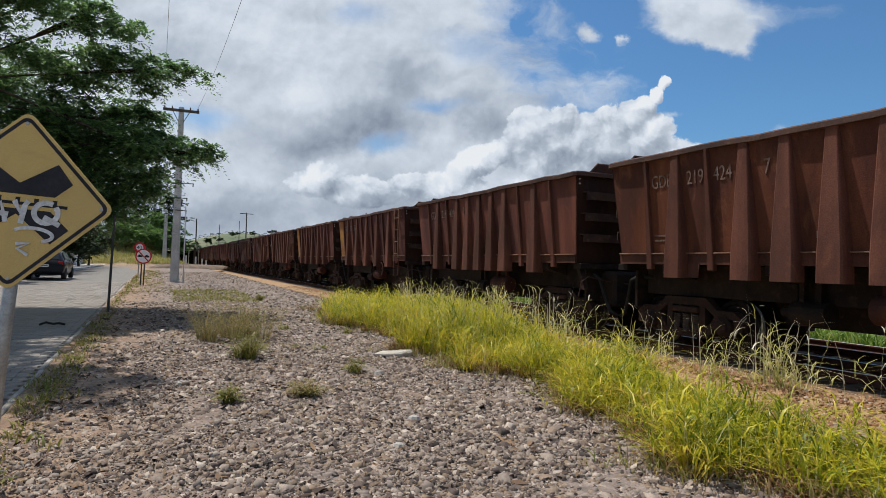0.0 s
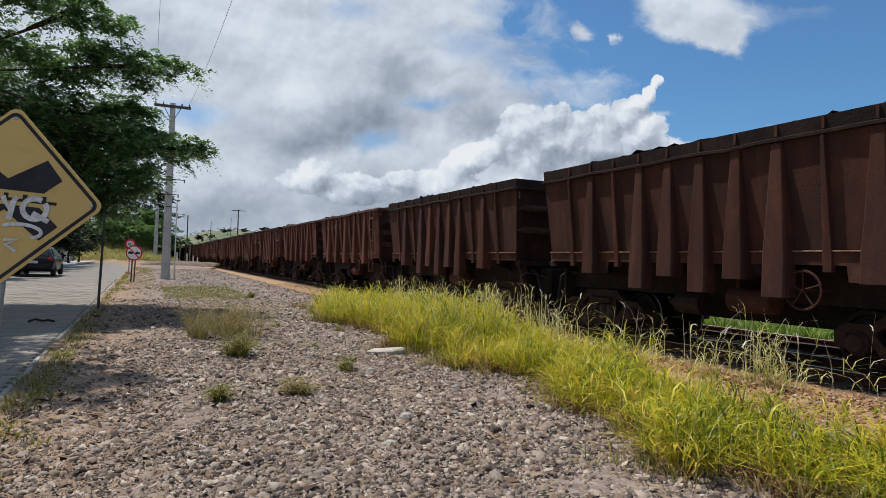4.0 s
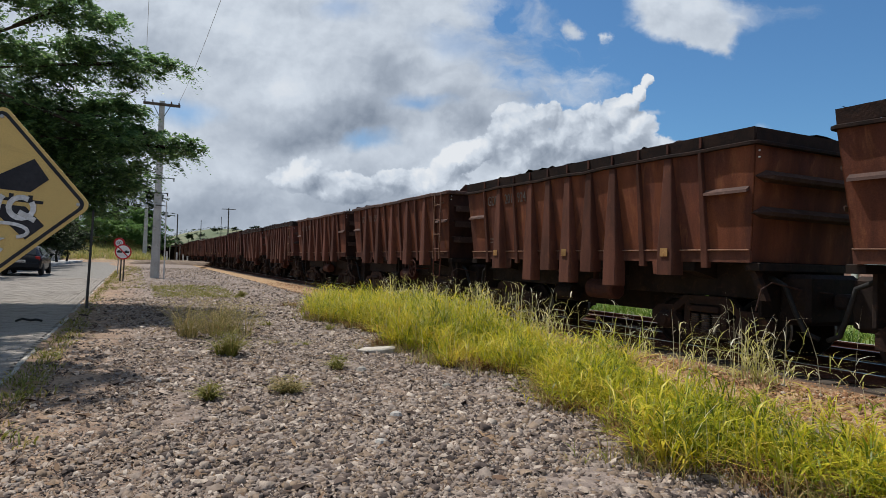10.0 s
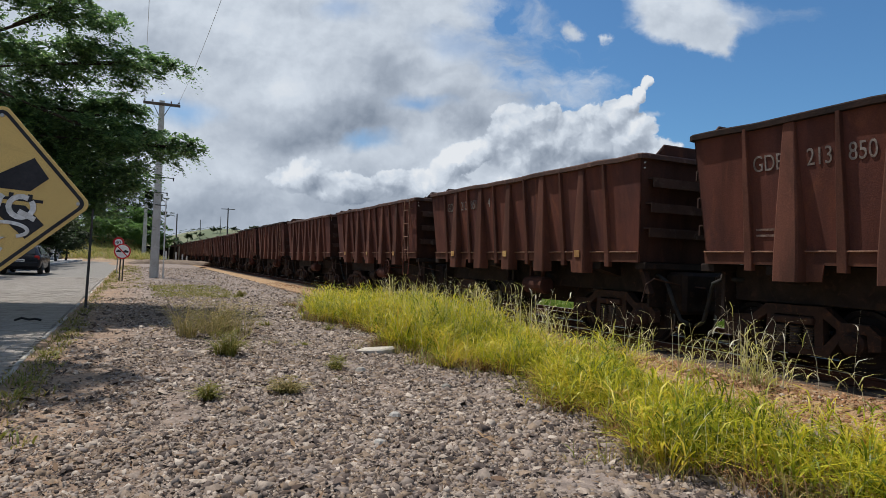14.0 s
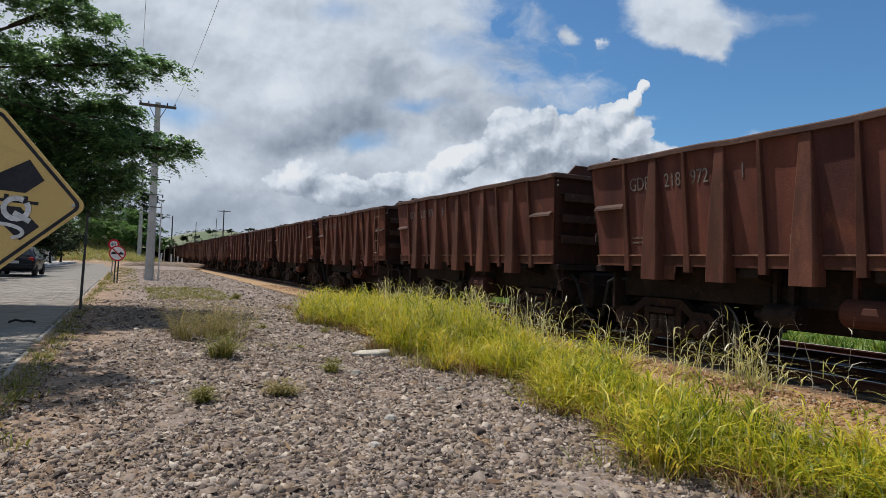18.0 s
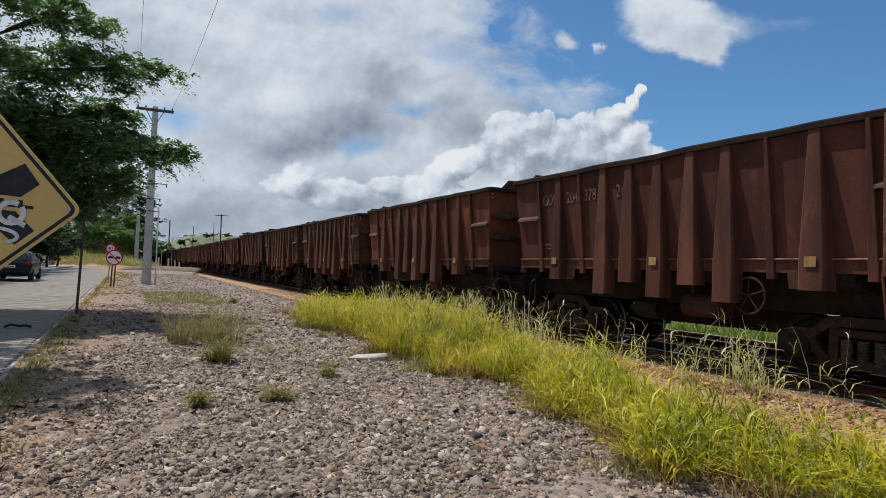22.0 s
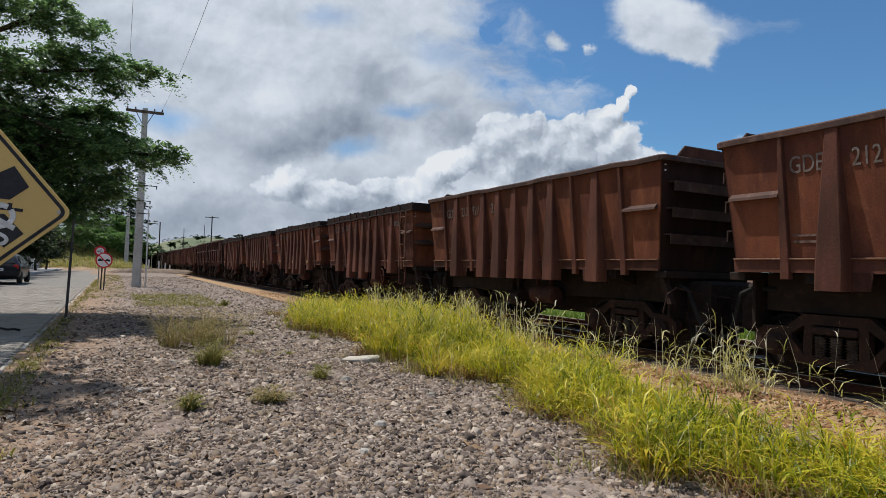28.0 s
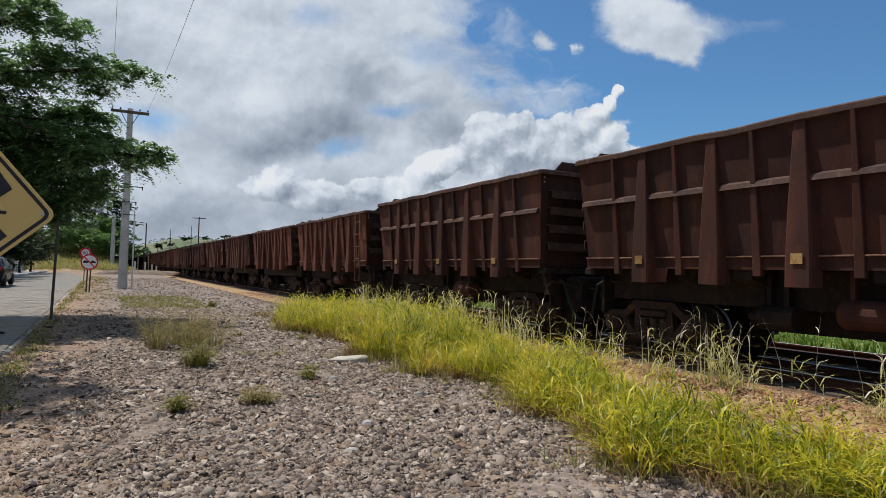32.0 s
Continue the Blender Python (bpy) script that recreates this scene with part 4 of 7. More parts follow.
def pavers():
    """Blocks in running bond; those nearest the camera are single pieces."""
    bl, bw, gap = 0.24, 0.12, 0.003
    block = Build().box(-bl / 2 + gap, bl / 2 - gap, -bw / 2 + gap / 2, bw / 2 - gap / 2, 0, 0.045, 0.004).mesh("paver")
    block.materials.append(PAVER)
    vs, fs, k, count = [], [], 0, 0
    cube = [(-1, -1, 0), (1, -1, 0), (1, 1, 0), (-1, 1, 0), (-0.97, -0.95, 1), (0.97, -0.95, 1), (0.97, 0.95, 1), (-0.97, 0.95, 1)]
    side = [(4, 5, 6, 7), (0, 1, 5, 4), (1, 2, 6, 5), (2, 3, 7, 6), (3, 0, 4, 7)]
    row = 0
    y = 3.0
    while y < 70:
        step = bw if y < 24 else bw * 2
        x = KERB_X - 0.14 - (bl / 2 if row % 2 else 0)
        while x > KERB_X - ROAD_W + 0.1:
            z = 0.006 * min(max(y, 0), 45) - 0.078 + random.uniform(-0.003, 0.003)
            if x > -y * 0.42 - 0.5 and y < 34:
                if 6.0 < y < 9.4 and x > -2.9 and count < 200:
                    part("paver", block, None, road, at=pose(x, y, z, random.uniform(-0.8, 0.8), random.uniform(-0.8, 0.8), 0))
                    count += 1
                else:
                    hx, hy = bl / 2 - gap, step / 2 - gap / 2
                    vs += [(x + a * hx, y + b * hy, z + c * 0.045) for a, b, c in cube]
                    fs += [tuple(i + k for i in f) for f in side]
                    k += 8
            x -= bl
        y += step
        row += 1
    ob = raw("paving", vs, fs, PAVER_MANY)
    ob.parent = road
    ob["kind"] = "stuff"


def make_kerb():
    kerb = thing("kerb", "worn flush stone kerb between street and gravel", "kerb", kind="structure")
    y = 1.0
    while y < 92:
        n = random.uniform(0.75, 0.95)
        z = 0.006 * min(max(y, 0), 45)
        b = Build().box(-0.030, 0.030, -n / 2 + 0.012, n / 2 - 0.012, -0.15, 0.010, 0.010)
        part("kerb_stone", b, KERB, kerb, at=pose(KERB_X - 0.03 + random.uniform(-0.012, 0.012), y + n / 2, z + random.uniform(-0.012, 0.012), 0, random.uniform(-4, 4), random.uniform(-0.8, 0.8)))
        y += n
    # far kerb and pavement
    far = thing("far_kerb", "white-washed kerb on the far side of the street", "kerb", kind="structure")
    y = 8.0
    while y < 94:
        z = 0.006 * min(max(y, 0), 45)
        b = Build().box(-0.07, 0.07, -0.98, 0.98, -0.15, 0.12, 0.015)
        part("kerb_stone", b, PLASTER, far, at=pose(KERB_X - ROAD_W - 0.07, y, z - 0.02))
        y += 2.0
    b = Build()
    rows = []
    for y in (-20, 0, 20, 45, 96):
        z = 0.006 * min(max(y, 0), 45) + 0.06
        rows.append([(KERB_X - ROAD_W - 2.6, y, z - 0.3), (KERB_X - ROAD_W - 2.6, y, z), (KERB_X - ROAD_W - 0.145, y, z), (KERB_X - ROAD_W - 0.145, y, z - 0.3)])
    b.loft(rows)
    tagged(part("pavement", b, CONCRETE), "grey concrete pavement beside the street", "pavement", kind="structure")


make_kerb()


# ---- wagons ----
PITCH, FRONT = 9.36, 9.34   # spacing, and where the first wagon's rear edge is at 0 s


SLACK = {-1: -0.08, 0: -0.08, 1: -0.12}   # couplings pulled out


def passed(t):
    """Wagons gone by after t seconds: the train slows a little."""
    return 0.003 + 1.4528 * t - 0.000429 * t * t


def on_track(y):
    """A place on the track: straight, then bending to the right far off."""
    far = max(0.0, y - 150.0)
    x = TRACK_X + far * far / 1300.0
    return x, -math.degrees(math.atan(far / 650.0))
HALF = 4.21
RIBS = [-3.225 + 0.645 * i for i in range(11)]
WHEEL_R = 0.42
BOGIE_Y, AXLE = 2.85, 0.80


def wall_x(z, top):
    """The side wall leans out towards its top."""
    return 1.235 + 0.15 * min(1.0, max(0.0, (z - 1.40) / (top - 1.40)))


def rib_mesh(kind, side, top, low):
    """A hat-shaped rib on the side wall with a skirt below the sill."""
    w = 0.065 if kind == "N" else 0.185
    b = Build()
    rings = []
    for z, m in ((top, 0.42), (top - 0.5, 0.60), (top - 1.1, 0.82), (1.5, 1.0), (low, 1.0)):
        xi = wall_x(z, top) - 0.01
        d = 0.075 if kind == "N" else 1.45 - 0.03 * (z - low) / (top - low) - xi
        arc = [(-1.0, 0.0), (-0.98, 0.70), (-0.93, 0.90), (-0.80, 0.99), (0.0, 1.0), (0.80, 0.99), (0.93, 0.90), (0.98, 0.70), (1.0, 0.0)]
        rings.append([(side * (xi + d * q), p * w * m, z) for p, q in arc])
    b.loft(rings, cap=False, closed=False)
    # a folded lip closes the foot
    b.loft([[(x, y, low) for x, y, z in rings[-1]], [(side * 1.235, y * 0.97, low + 0.004) for x, y, z in rings[-1]]], cap=False, closed=False)
    me = b.mesh("rib")
    fix_normals(me)
    return me


def bogie(parent, y, detail):
    """A three-piece bogie: side frames, bolster, springs and two wheelsets."""
    b = Build().box(-0.72, 0.72, -0.2, 0.2, 0.50, 0.80, 0.03).box(-0.25, 0.25, -0.25, 0.25, 0.80, 0.98, 0.03)
    bo = part("bogie", b, UNDER, parent, "grimy cast-steel bogie", at=pose(0, y, 0))
    out = [(-1.12, 0.36), (-1.12, 0.56), (-0.98, 0.66), (-0.62, 0.66), (-0.40, 0.84), (0.40, 0.84), (0.62, 0.66), (0.98, 0.66), (1.12, 0.56), (1.12, 0.36), (0.95, 0.36), (0.92, 0.50), (0.62, 0.48), (0.42, 0.24), (-0.42, 0.24), (-0.62, 0.48), (-0.92, 0.50), (-0.95, 0.36)]
    for side in (-1, 1):
        f = Build()
        if detail:
            # an open truss: arched top, bottom tie, two columns and the axle-box jaws
            f.extrude([(-1.12, 0.54), (-0.98, 0.66), (-0.64, 0.67), (-0.42, 0.85), (0.42, 0.85), (0.64, 0.67), (0.98, 0.66), (1.12, 0.54), (0.62, 0.55), (0.38, 0.72), (-0.38, 0.72), (-0.62, 0.55)], side * 0.70, side * 0.84)
            f.extrude([(-0.72, 0.56), (-0.62, 0.56), (-0.40, 0.32), (0.40, 0.32), (0.62, 0.56), (0.72, 0.56), (0.48, 0.20), (-0.48, 0.20)], side * 0.705, side * 0.85)
            for q in (-1, 1):
                f.extrude([(q * 0.42, 0.28), (q * 0.30, 0.28), (q * 0.28, 0.75), (q * 0.40, 0.75)], side * 0.71, side * 0.835)
                f.extrude([(q * 1.12, 0.36), (q * 0.97, 0.34), (q * 0.95, 0.56), (q * 1.12, 0.55)], side * 0.71, side * 0.83)
                f.extrude([(q * 0.56, 0.40), (q * 0.66, 0.34), (q * 0.67, 0.57), (q * 0.58, 0.57)], side * 0.71, side * 0.83)
        else:
            f.extrude(out, side * 0.70, side * 0.84)
        f.box(side * 0.69 if side > 0 else -0.90, side * 0.90 if side > 0 else -0.69, -0.30, 0.30, 0.60, 0.70, 0.015)
        part("side_frame", f, BOGIE, bo)
        if detail:
            for sy in (-0.2, 0.0, 0.2):
                sp = Build()
                prof = []
                for k in range(9):
                    prof += [(k * 0.035, 0.062), (k * 0.035 + 0.015, 0.085), (k * 0.035 + 0.022, 0.062)]
                sp.lathe((side * 0.80, sy, 0.27), (side * 0.80, sy, 0.7), prof, 9)
                part("spring", sp, SPRING, bo)
            for sy in (-AXLE, AXLE):
                cap = Build().lathe((side * 0.78, sy, WHEEL_R), (side * 1.0, sy, WHEEL_R), [(0, 0.155), (0.1, 0.155), (0.13, 0.12), (0.17, 0.11), (0.18, 0.05)], 12)
                part("axle_cap", cap, BOGIE, bo)
    for sy in (-AXLE, AXLE):
        w = Build()
        w.lathe((-0.75, 0, 0), (0.75, 0, 0), [(0, 0.065), (1.5, 0.065)], 10)
        for side in (-1, 1):
            w.lathe((side * 0.46, 0, 0), (side * 0.62, 0, 0), [(0, 0.10), (0, WHEEL_R + 0.028), (0.025, WHEEL_R + 0.028), (0.035, WHEEL_R), (0.125, WHEEL_R - 0.006), (0.13, WHEEL_R - 0.06), (0.08, WHEEL_R - 0.08), (0.06, 0.17), (0.14, 0.12), (0.15, 0.07)], 24)
        me = w.mesh("wheelset")
        fix_normals(me)
        me.materials.append(UNDER)
        me.materials.append(TREAD)
        for p in me.polygons:
            r = math.hypot(p.center.y, p.center.z)
            if WHEEL_R - 0.02 < r < WHEEL_R + 0.02 and abs(p.center.x) > 0.45:
                p.material_index = 1
        o = new("wheelset", me)
        o.parent = bo
        o.matrix_basis = pose(0, sy, WHEEL_R)


def load_mesh(top, peak, seed, half=1.33):
    """Heaped ore with two peaks and a crumbly surface."""
    rng = np.random.default_rng(seed)
    xs, ys = np.linspace(-half, half, 13), np.linspace(-4.08, 4.08, 49)
    verts, faces = [], []
    for j, y in enumerate(ys):
        for i, x in enumerate(xs):
            k = (1 - abs(x / half) ** 2.0) * (0.35 + 0.65 * max(0, 1 - ((abs(y) - 1.9) / 2.15) ** 2))
            z = top + peak * k + rng.normal(0, 0.035) + 0.04 * noise.noise((x * 2, y * 1.3, seed))
            verts.append((x, y, z))
    for j in range(48):
        for i in range(12):
            a = j * 13 + i
            faces.append((a, a + 1, a + 14, a + 13))
    b = Build()
    b.add(verts, faces)
    return b


def wagon_master(style, ribs, ladder, load, detail=True, skin=None, ledge=True, panel=False, tall=False, joined=False):
    """One gondola. The near side is -x; +y is its rear as it rolls towards -y."""
    w = thing("gondola_wagon", "", "railway wagon", group="train of ore wagons")
    top = 3.28 if tall or style == "C" else 3.17 if style == "A" else 3.03 if load > 0.5 else 3.21
    skin = skin or RUST
    ribskin = RUST_RIB if skin in (RUST, RUST_ORANGE) else skin
    heaped = load > 0.5
    wall_top = top
    for side in (-1, 1):
        b = Build()
        xt, xb = side * 1.385, side * 1.235
        t = -side * 0.02
        b.loft([[(xb, -3.97, 1.40), (xb, 3.97, 1.40), (xt, 4.13, wall_top), (xt, -4.13, wall_top)], [(xb + t, -3.97, 1.40), (xb + t, 3.97, 1.40), (xt + t, 4.13, wall_top), (xt + t, -4.13, wall_top)]])
        part("side_wall", b, skin, w)
        s = Build()
        s.loft([[(side * 1.226, -3.98, 1.385), (side * 1.226, 3.98, 1.385), (side * 1.238, 3.99, 1.55), (side * 1.238, -3.99, 1.55)],
                [(side * 1.27, -3.98, 1.385), (side * 1.27, 3.98, 1.385), (side * 1.272, 3.99, 1.55), (side * 1.272, -3.99, 1.55)]])
        part("side_sill", s, ribskin, w)
        # pale strip: the sunlit line on the sill's top is put into its colour
        if detail and side < 0:
            e = Build().box(-1.305, -1.262, -3.98, 3.98, 1.552, 1.572, 0.004)
            part("sill_edge", e, SILL_EDGE, w, "upper edge of the sill, coloured as a sunlit highlight")
        far_ribs = Build()
        for i, kind in enumerate(ribs):
            low = {"N": 1.30, "W": 1.17, "L": 0.95}[kind]
            key = (kind, side, top)
            if key not in RIB_CACHE:
                RIB_CACHE[key] = rib_mesh(kind, side, top - 0.03, low)
            if joined:
                far_ribs.add([(v.co.x, v.co.y + RIBS[i], v.co.z) for v in RIB_CACHE[key].vertices], [tuple(p.vertices) for p in RIB_CACHE[key].polygons])
                continue
            o = new("rib", rib_data(key, ribskin))
            o.parent = w
            o.matrix_basis = pose(0, RIBS[i], 0)
        if joined:
            tagged(part("ribs", far_ribs, ribskin, w), kind="stuff")
        if detail:
            for i in (1, 9):
                y = RIBS[i] + (0.12 if i == 1 else -0.12)
                o = Build().extrude([(y - 0.30, 1.40), (y + 0.30, 1.40), (y + 0.27, 1.18), (y - 0.27, 1.18)], side * 1.262, side * 1.28)
                part("skirt_plate", o, ribskin, w)
        if panel:
            o = Build().loft([[(side * 1.256, 3.30, 1.57), (side * 1.256, 3.97, 1.57), (side * 1.386, 4.11, top - 0.06), (side * 1.386, 3.30, top - 0.06)],
                              [(side * 1.240, 3.30, 1.57), (side * 1.240, 3.97, 1.57), (side * 1.37, 4.11, top - 0.06), (side * 1.37, 3.30, top - 0.06)]])
            part("corner_panel", o, OCHRE, w, "ochre-painted corner panel")
        if heaped:
            o = Build().loft([[(side * 1.37, -4.12, top + 0.03), (side * 1.37, 4.12, top + 0.03), (side * 1.39, 4.13, 3.25), (side * 1.39, -4.13, 3.25)],
                              [(side * 1.40, -4.12, top + 0.03), (side * 1.40, 4.12, top + 0.03), (side * 1.415, 4.13, 3.25), (side * 1.415, -4.13, 3.25)]])
            part("upper_board", o, CAKED, w, "ore-caked upper board")
        if heaped and detail:
            for i in range(11):
                o = new("stub", rib_data(("S", side, top), RUST_DARK))
                o.parent = w
                o.matrix_basis = pose(0, RIBS[i], 0)
        if style == "C":
            for z in (2.50,):
                h = Build()
                xw = wall_x(z, top)
                h.loft([[(side * (xw - 0.01), -4.0, z), (side * (xw - 0.01), 4.0, z), (side * (xw - 0.005), 4.0, z + 0.09), (side * (xw - 0.005), -4.0, z + 0.09)],
                        [(side * (xw + 0.08), -4.0, z - 0.02), (side * (xw + 0.08), 4.0, z - 0.02), (side * (xw + 0.06), 4.0, z + 0.05), (side * (xw + 0.06), -4.0, z + 0.05)]])
                part("side_rail", h, RIM, w)
        elif ledge:
            for ye in (-1, 1):
                h = Build()
                y0, y1 = sorted((ye * 3.27, ye * 4.0))
                h.loft([[(side * 1.31, y0, 2.40), (side * 1.31, y1, 2.40), (side * 1.31, y1, 2.47), (side * 1.31, y0, 2.47)],
                        [(side * 1.40, y0, 2.36), (side * 1.40, y1, 2.36), (side * 1.39, y1, 2.40), (side * 1.39, y0, 2.40)]])
                part("corner_ledge", h, RIM, w)
    # top chord
    r = Build()
    o, i, h = 1.45, 1.335, 0.028 if heaped else 0.05
    oy, iy = HALF, 4.09
    c = 0.10
    ring_o = [(-o, -oy + c), (-o + c * 0.3, -oy + c * 0.3), (-o + c, -oy), (o - c, -oy), (o - c * 0.3, -oy + c * 0.3), (o, -oy + c), (o, oy - c), (o - c * 0.3, oy - c * 0.3), (o - c, oy), (-o + c, oy), (-o + c * 0.3, oy - c * 0.3), (-o, oy - c)]
    # the long sides are dented by years of loading
    dent = random.Random(len(ribs) + int(top * 100) + int(load * 10))
    long = [(0.0, 0.0)] * 15
    for q in range(1, 16):
        long[q - 1] = (dent.uniform(-0.014, 0.006), dent.uniform(-0.016, 0.012))
    bump = {}
    dense = []
    for n_, pt in enumerate(ring_o):
        dense.append(pt)
        if n_ in (5, 11):
            sgn = 1 if n_ == 5 else -1
            for q in range(15):
                yy = (-oy + c + (2 * oy - 2 * c) * (q + 1) / 16) * sgn
                pt2 = (sgn * (o + long[q][0]), yy)
                bump[pt2] = long[q][1]
                dense.append(pt2)
    ring_o = dense
    ring_i = [(max(-i, min(i, x)), max(-iy, min(iy, y))) for x, y in ring_o]
    k = 0.012
    prof = []
    for (xo, yo), (xi, yi) in zip(ring_o, ring_i):
        mx, my = xo * (1 - k), yo * (1 - k * 0.3)
        dz = bump.get((xo, yo), 0.0)
        prof.append([(xi, yi, top - h + dz), (xo, yo, top - h * 0.8 + dz), (xo, yo, top + h * 0.6 + dz), (mx, my, top + h + dz), (xi, yi, top + h + dz)])
    prof.append(prof[0])
    r.loft(prof, cap=False)
    part("top_chord", r, CAKED if tall or style == "B" else RIM, w, "worn steel top chord")
    # end walls with three pressed ribs
    for ye in (-1, 1):
        b = Build()
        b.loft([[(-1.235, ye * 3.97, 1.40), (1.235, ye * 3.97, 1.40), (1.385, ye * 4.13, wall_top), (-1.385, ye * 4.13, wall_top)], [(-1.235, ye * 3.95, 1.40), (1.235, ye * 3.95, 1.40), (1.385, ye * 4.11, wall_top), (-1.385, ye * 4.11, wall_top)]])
        part("end_wall", b, skin if style == "B" and skin is not RUST_DARK else END_SHADE, w)
        if not heaped:
            y0, y1 = sorted((ye * 4.11, ye * 4.135))
            g = Build()
            g.loft([[(-1.04, y, top + 0.02), (1.04, y, top + 0.02), (0.86, y, top + 0.22), (-0.86, y, top + 0.22)] for y in (y0, y1)])
            gable = part("end_gable", g, RUST_DARK, w, "raised middle of the end wall")
            cap = Build().tube([(-1.06, ye * 4.12, top + 0.03), (-0.87, ye * 4.12, top + 0.23), (0.87, ye * 4.12, top + 0.23), (1.06, ye * 4.12, top + 0.03)], 0.022, 6)
            part("cap_rail", cap, RIM, gable)
        if heaped:
            part("upper_board", Build().box(-1.37, 1.37, min(ye * 4.09, ye * 4.13), max(ye * 4.09, ye * 4.13), top + 0.03, 3.25), CAKED, w)
        if detail:
            part("end_plate", Build().box(-0.95, 0.95, min(ye * 3.88, ye * 3.94), max(ye * 3.88, ye * 3.94), 0.62, 1.385, 0.01), UNDER, w)
            part("draft_gear", Build().box(-0.60, 0.60, min(ye * 3.93, ye * 4.40), max(ye * 3.93, ye * 4.40), 0.52, 1.24, 0.06), UNDER, w)
        for z in {"A": (1.93, 2.35, 2.77), "B": (2.08, 2.58), "C": (1.85, 2.2, 2.55, 2.88)}[style]:
            yw = 3.97 + (z - 1.4) * 0.09
            q = Build()
            if style == "B":
                # pressed ribs that run out in points
                q.loft([[(x, ye * (yw - 0.01), z - 0.075 * m), (x, ye * (yw + 0.15 * m), z - 0.045 * m), (x, ye * (yw + 0.165 * m), z + 0.01 * m), (x, ye * (yw + 0.02), z + 0.095 * m)] for x, m in ((-1.32, 0.12), (-1.12, 1.0), (1.12, 1.0), (1.32, 0.12))])
            else:
                # rolled channels, open below
                q.loft([[(x, ye * (yw - 0.01), z + 0.03), (x, ye * (yw - 0.01), z + 0.055), (x, ye * (yw + 0.15), z + 0.045), (x, ye * (yw + 0.155), z - 0.115), (x, ye * (yw + 0.130), z - 0.115), (x, ye * (yw + 0.13), z + 0.025)] for x in (-1.20, 1.20)])
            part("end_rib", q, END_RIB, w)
        # coupler, draft box and hose
        cp = Build().box(-0.17, 0.17, min(ye * 3.5, ye * 3.95), max(ye * 3.5, ye * 3.95), 0.72, 1.05, 0.02).box(-0.07, 0.07, min(ye * 3.9, ye * 4.5), max(ye * 3.9, ye * 4.5), 0.80, 0.94, 0.02).box(-0.13, 0.15, min(ye * 4.42, ye * 4.67), max(ye * 4.42, ye * 4.67), 0.76, 0.98, 0.04)
        part("coupler", cp, UNDER, w)
        if detail:
            hs = Build().tube([(-0.75, ye * 3.7, 1.15), (-0.80, ye * 4.0, 1.17), (-0.82, ye * 4.2, 1.08), (-0.78, ye * 4.33, 0.72), (-0.74, ye * 4.45, 0.45), (-0.70, ye * 4.62, 0.38)], 0.035, 7)
            part("brake_hose", hs, RUBBER, w, smooth=True)
            pl = Build().box(-1.22, 1.22, min(ye * 3.86, ye * 4.10), max(ye * 3.86, ye * 4.10), 1.27, 1.385, 0.01)
            part("end_sill", pl, UNDER, w)
            if ye < 0:
                lever = Build().tube([(-1.22, -4.05, 0.72), (-1.20, -4.12, 1.02), (-1.12, -4.22, 1.12), (-0.62, -4.30, 1.02), (-0.18, -4.46, 0.98)], 0.013, 6)
                part("uncoupling_lever", lever, END_RIB, w, "bent steel uncoupling rod")
                part("corner_brace", Build().loft([[(-1.16, y0_ - 0.05, z0_), (-1.06, y0_ - 0.05, z0_), (-1.06, y0_ + 0.05, z0_), (-1.16, y0_ + 0.05, z0_)] for y0_, z0_ in ((-3.92, 1.30), (-4.02, 1.10), (-4.12, 0.86))]), BOGIE, w)
                # white dots stand in for drilled holes with bright sky behind
                for dz in (0.10, 0.19):
                    part("stud", Build().lathe((-1.30, -4.115, top - dz), (-1.30, -4.145, top - dz), [(0, 0.012), (0.02, 0.012), (0.03, 0.006)], 8), SIGN_WHITE, w)
    # underframe
    u = Build().extrude([(-3.9, 1.385), (-3.9, 0.98), (-1.75, 0.98), (-1.45, 0.50), (1.45, 0.50), (1.75, 0.98), (3.9, 0.98), (3.9, 1.385)], -0.2, 0.2)
    part("centre_sill", u, UNDER, w)
    for x in (-0.7, 0.7):
        part("side_beam", Build().box(x - 0.05, x + 0.05, -3.85, 3.85, 0.86, 1.385, 0.01), UNDER, w)
    for y in (-BOGIE_Y, -0.9, 0.9, BOGIE_Y):
        u = Build()
        u.loft([[(-1.23, y - 0.14, 1.25), (-0.2, y - 0.16, 1.0), (0.2, y - 0.16, 1.0), (1.23, y - 0.14, 1.25), (1.23, y - 0.14, 1.39), (-1.23, y - 0.14, 1.39)], [(-1.23, y + 0.14, 1.25), (-0.2, y + 0.16, 1.0), (0.2, y + 0.16, 1.0), (1.23, y + 0.14, 1.25), (1.23, y + 0.14, 1.39), (-1.23, y + 0.14, 1.39)]])
        part("crossbeam", u, UNDER, w)
    fl = Build().box(-1.225, 1.225, -3.95, 3.95, 1.39, 1.43)
    part("floor", fl, UNDER, w)
    if detail:
        cy = Build().lathe((-1.0, -1.05, 0.86), (-1.0, -0.25, 0.86), [(0, 0.05), (0, 0.14), (0.03, 0.18), (0.72, 0.18), (0.76, 0.14), (0.8, 0.05)], 16)
        cy.box(-1.04, -0.96, -0.90, -0.84, 1.0, 1.38).box(-1.04, -0.96, -0.46, -0.40, 1.0, 1.38)
        part("air_tank", cy, RUST_DARK, w, smooth=False)
        part("valve_box", Build().box(0.45, 1.0, -1.3, 0.2, 0.55, 1.0, 0.04), UNDER, w)
        part("brake_lever", Build().box(-0.5, 0.6, 1.1, 1.2, 0.55, 1.2, 0.01), UNDER, w)
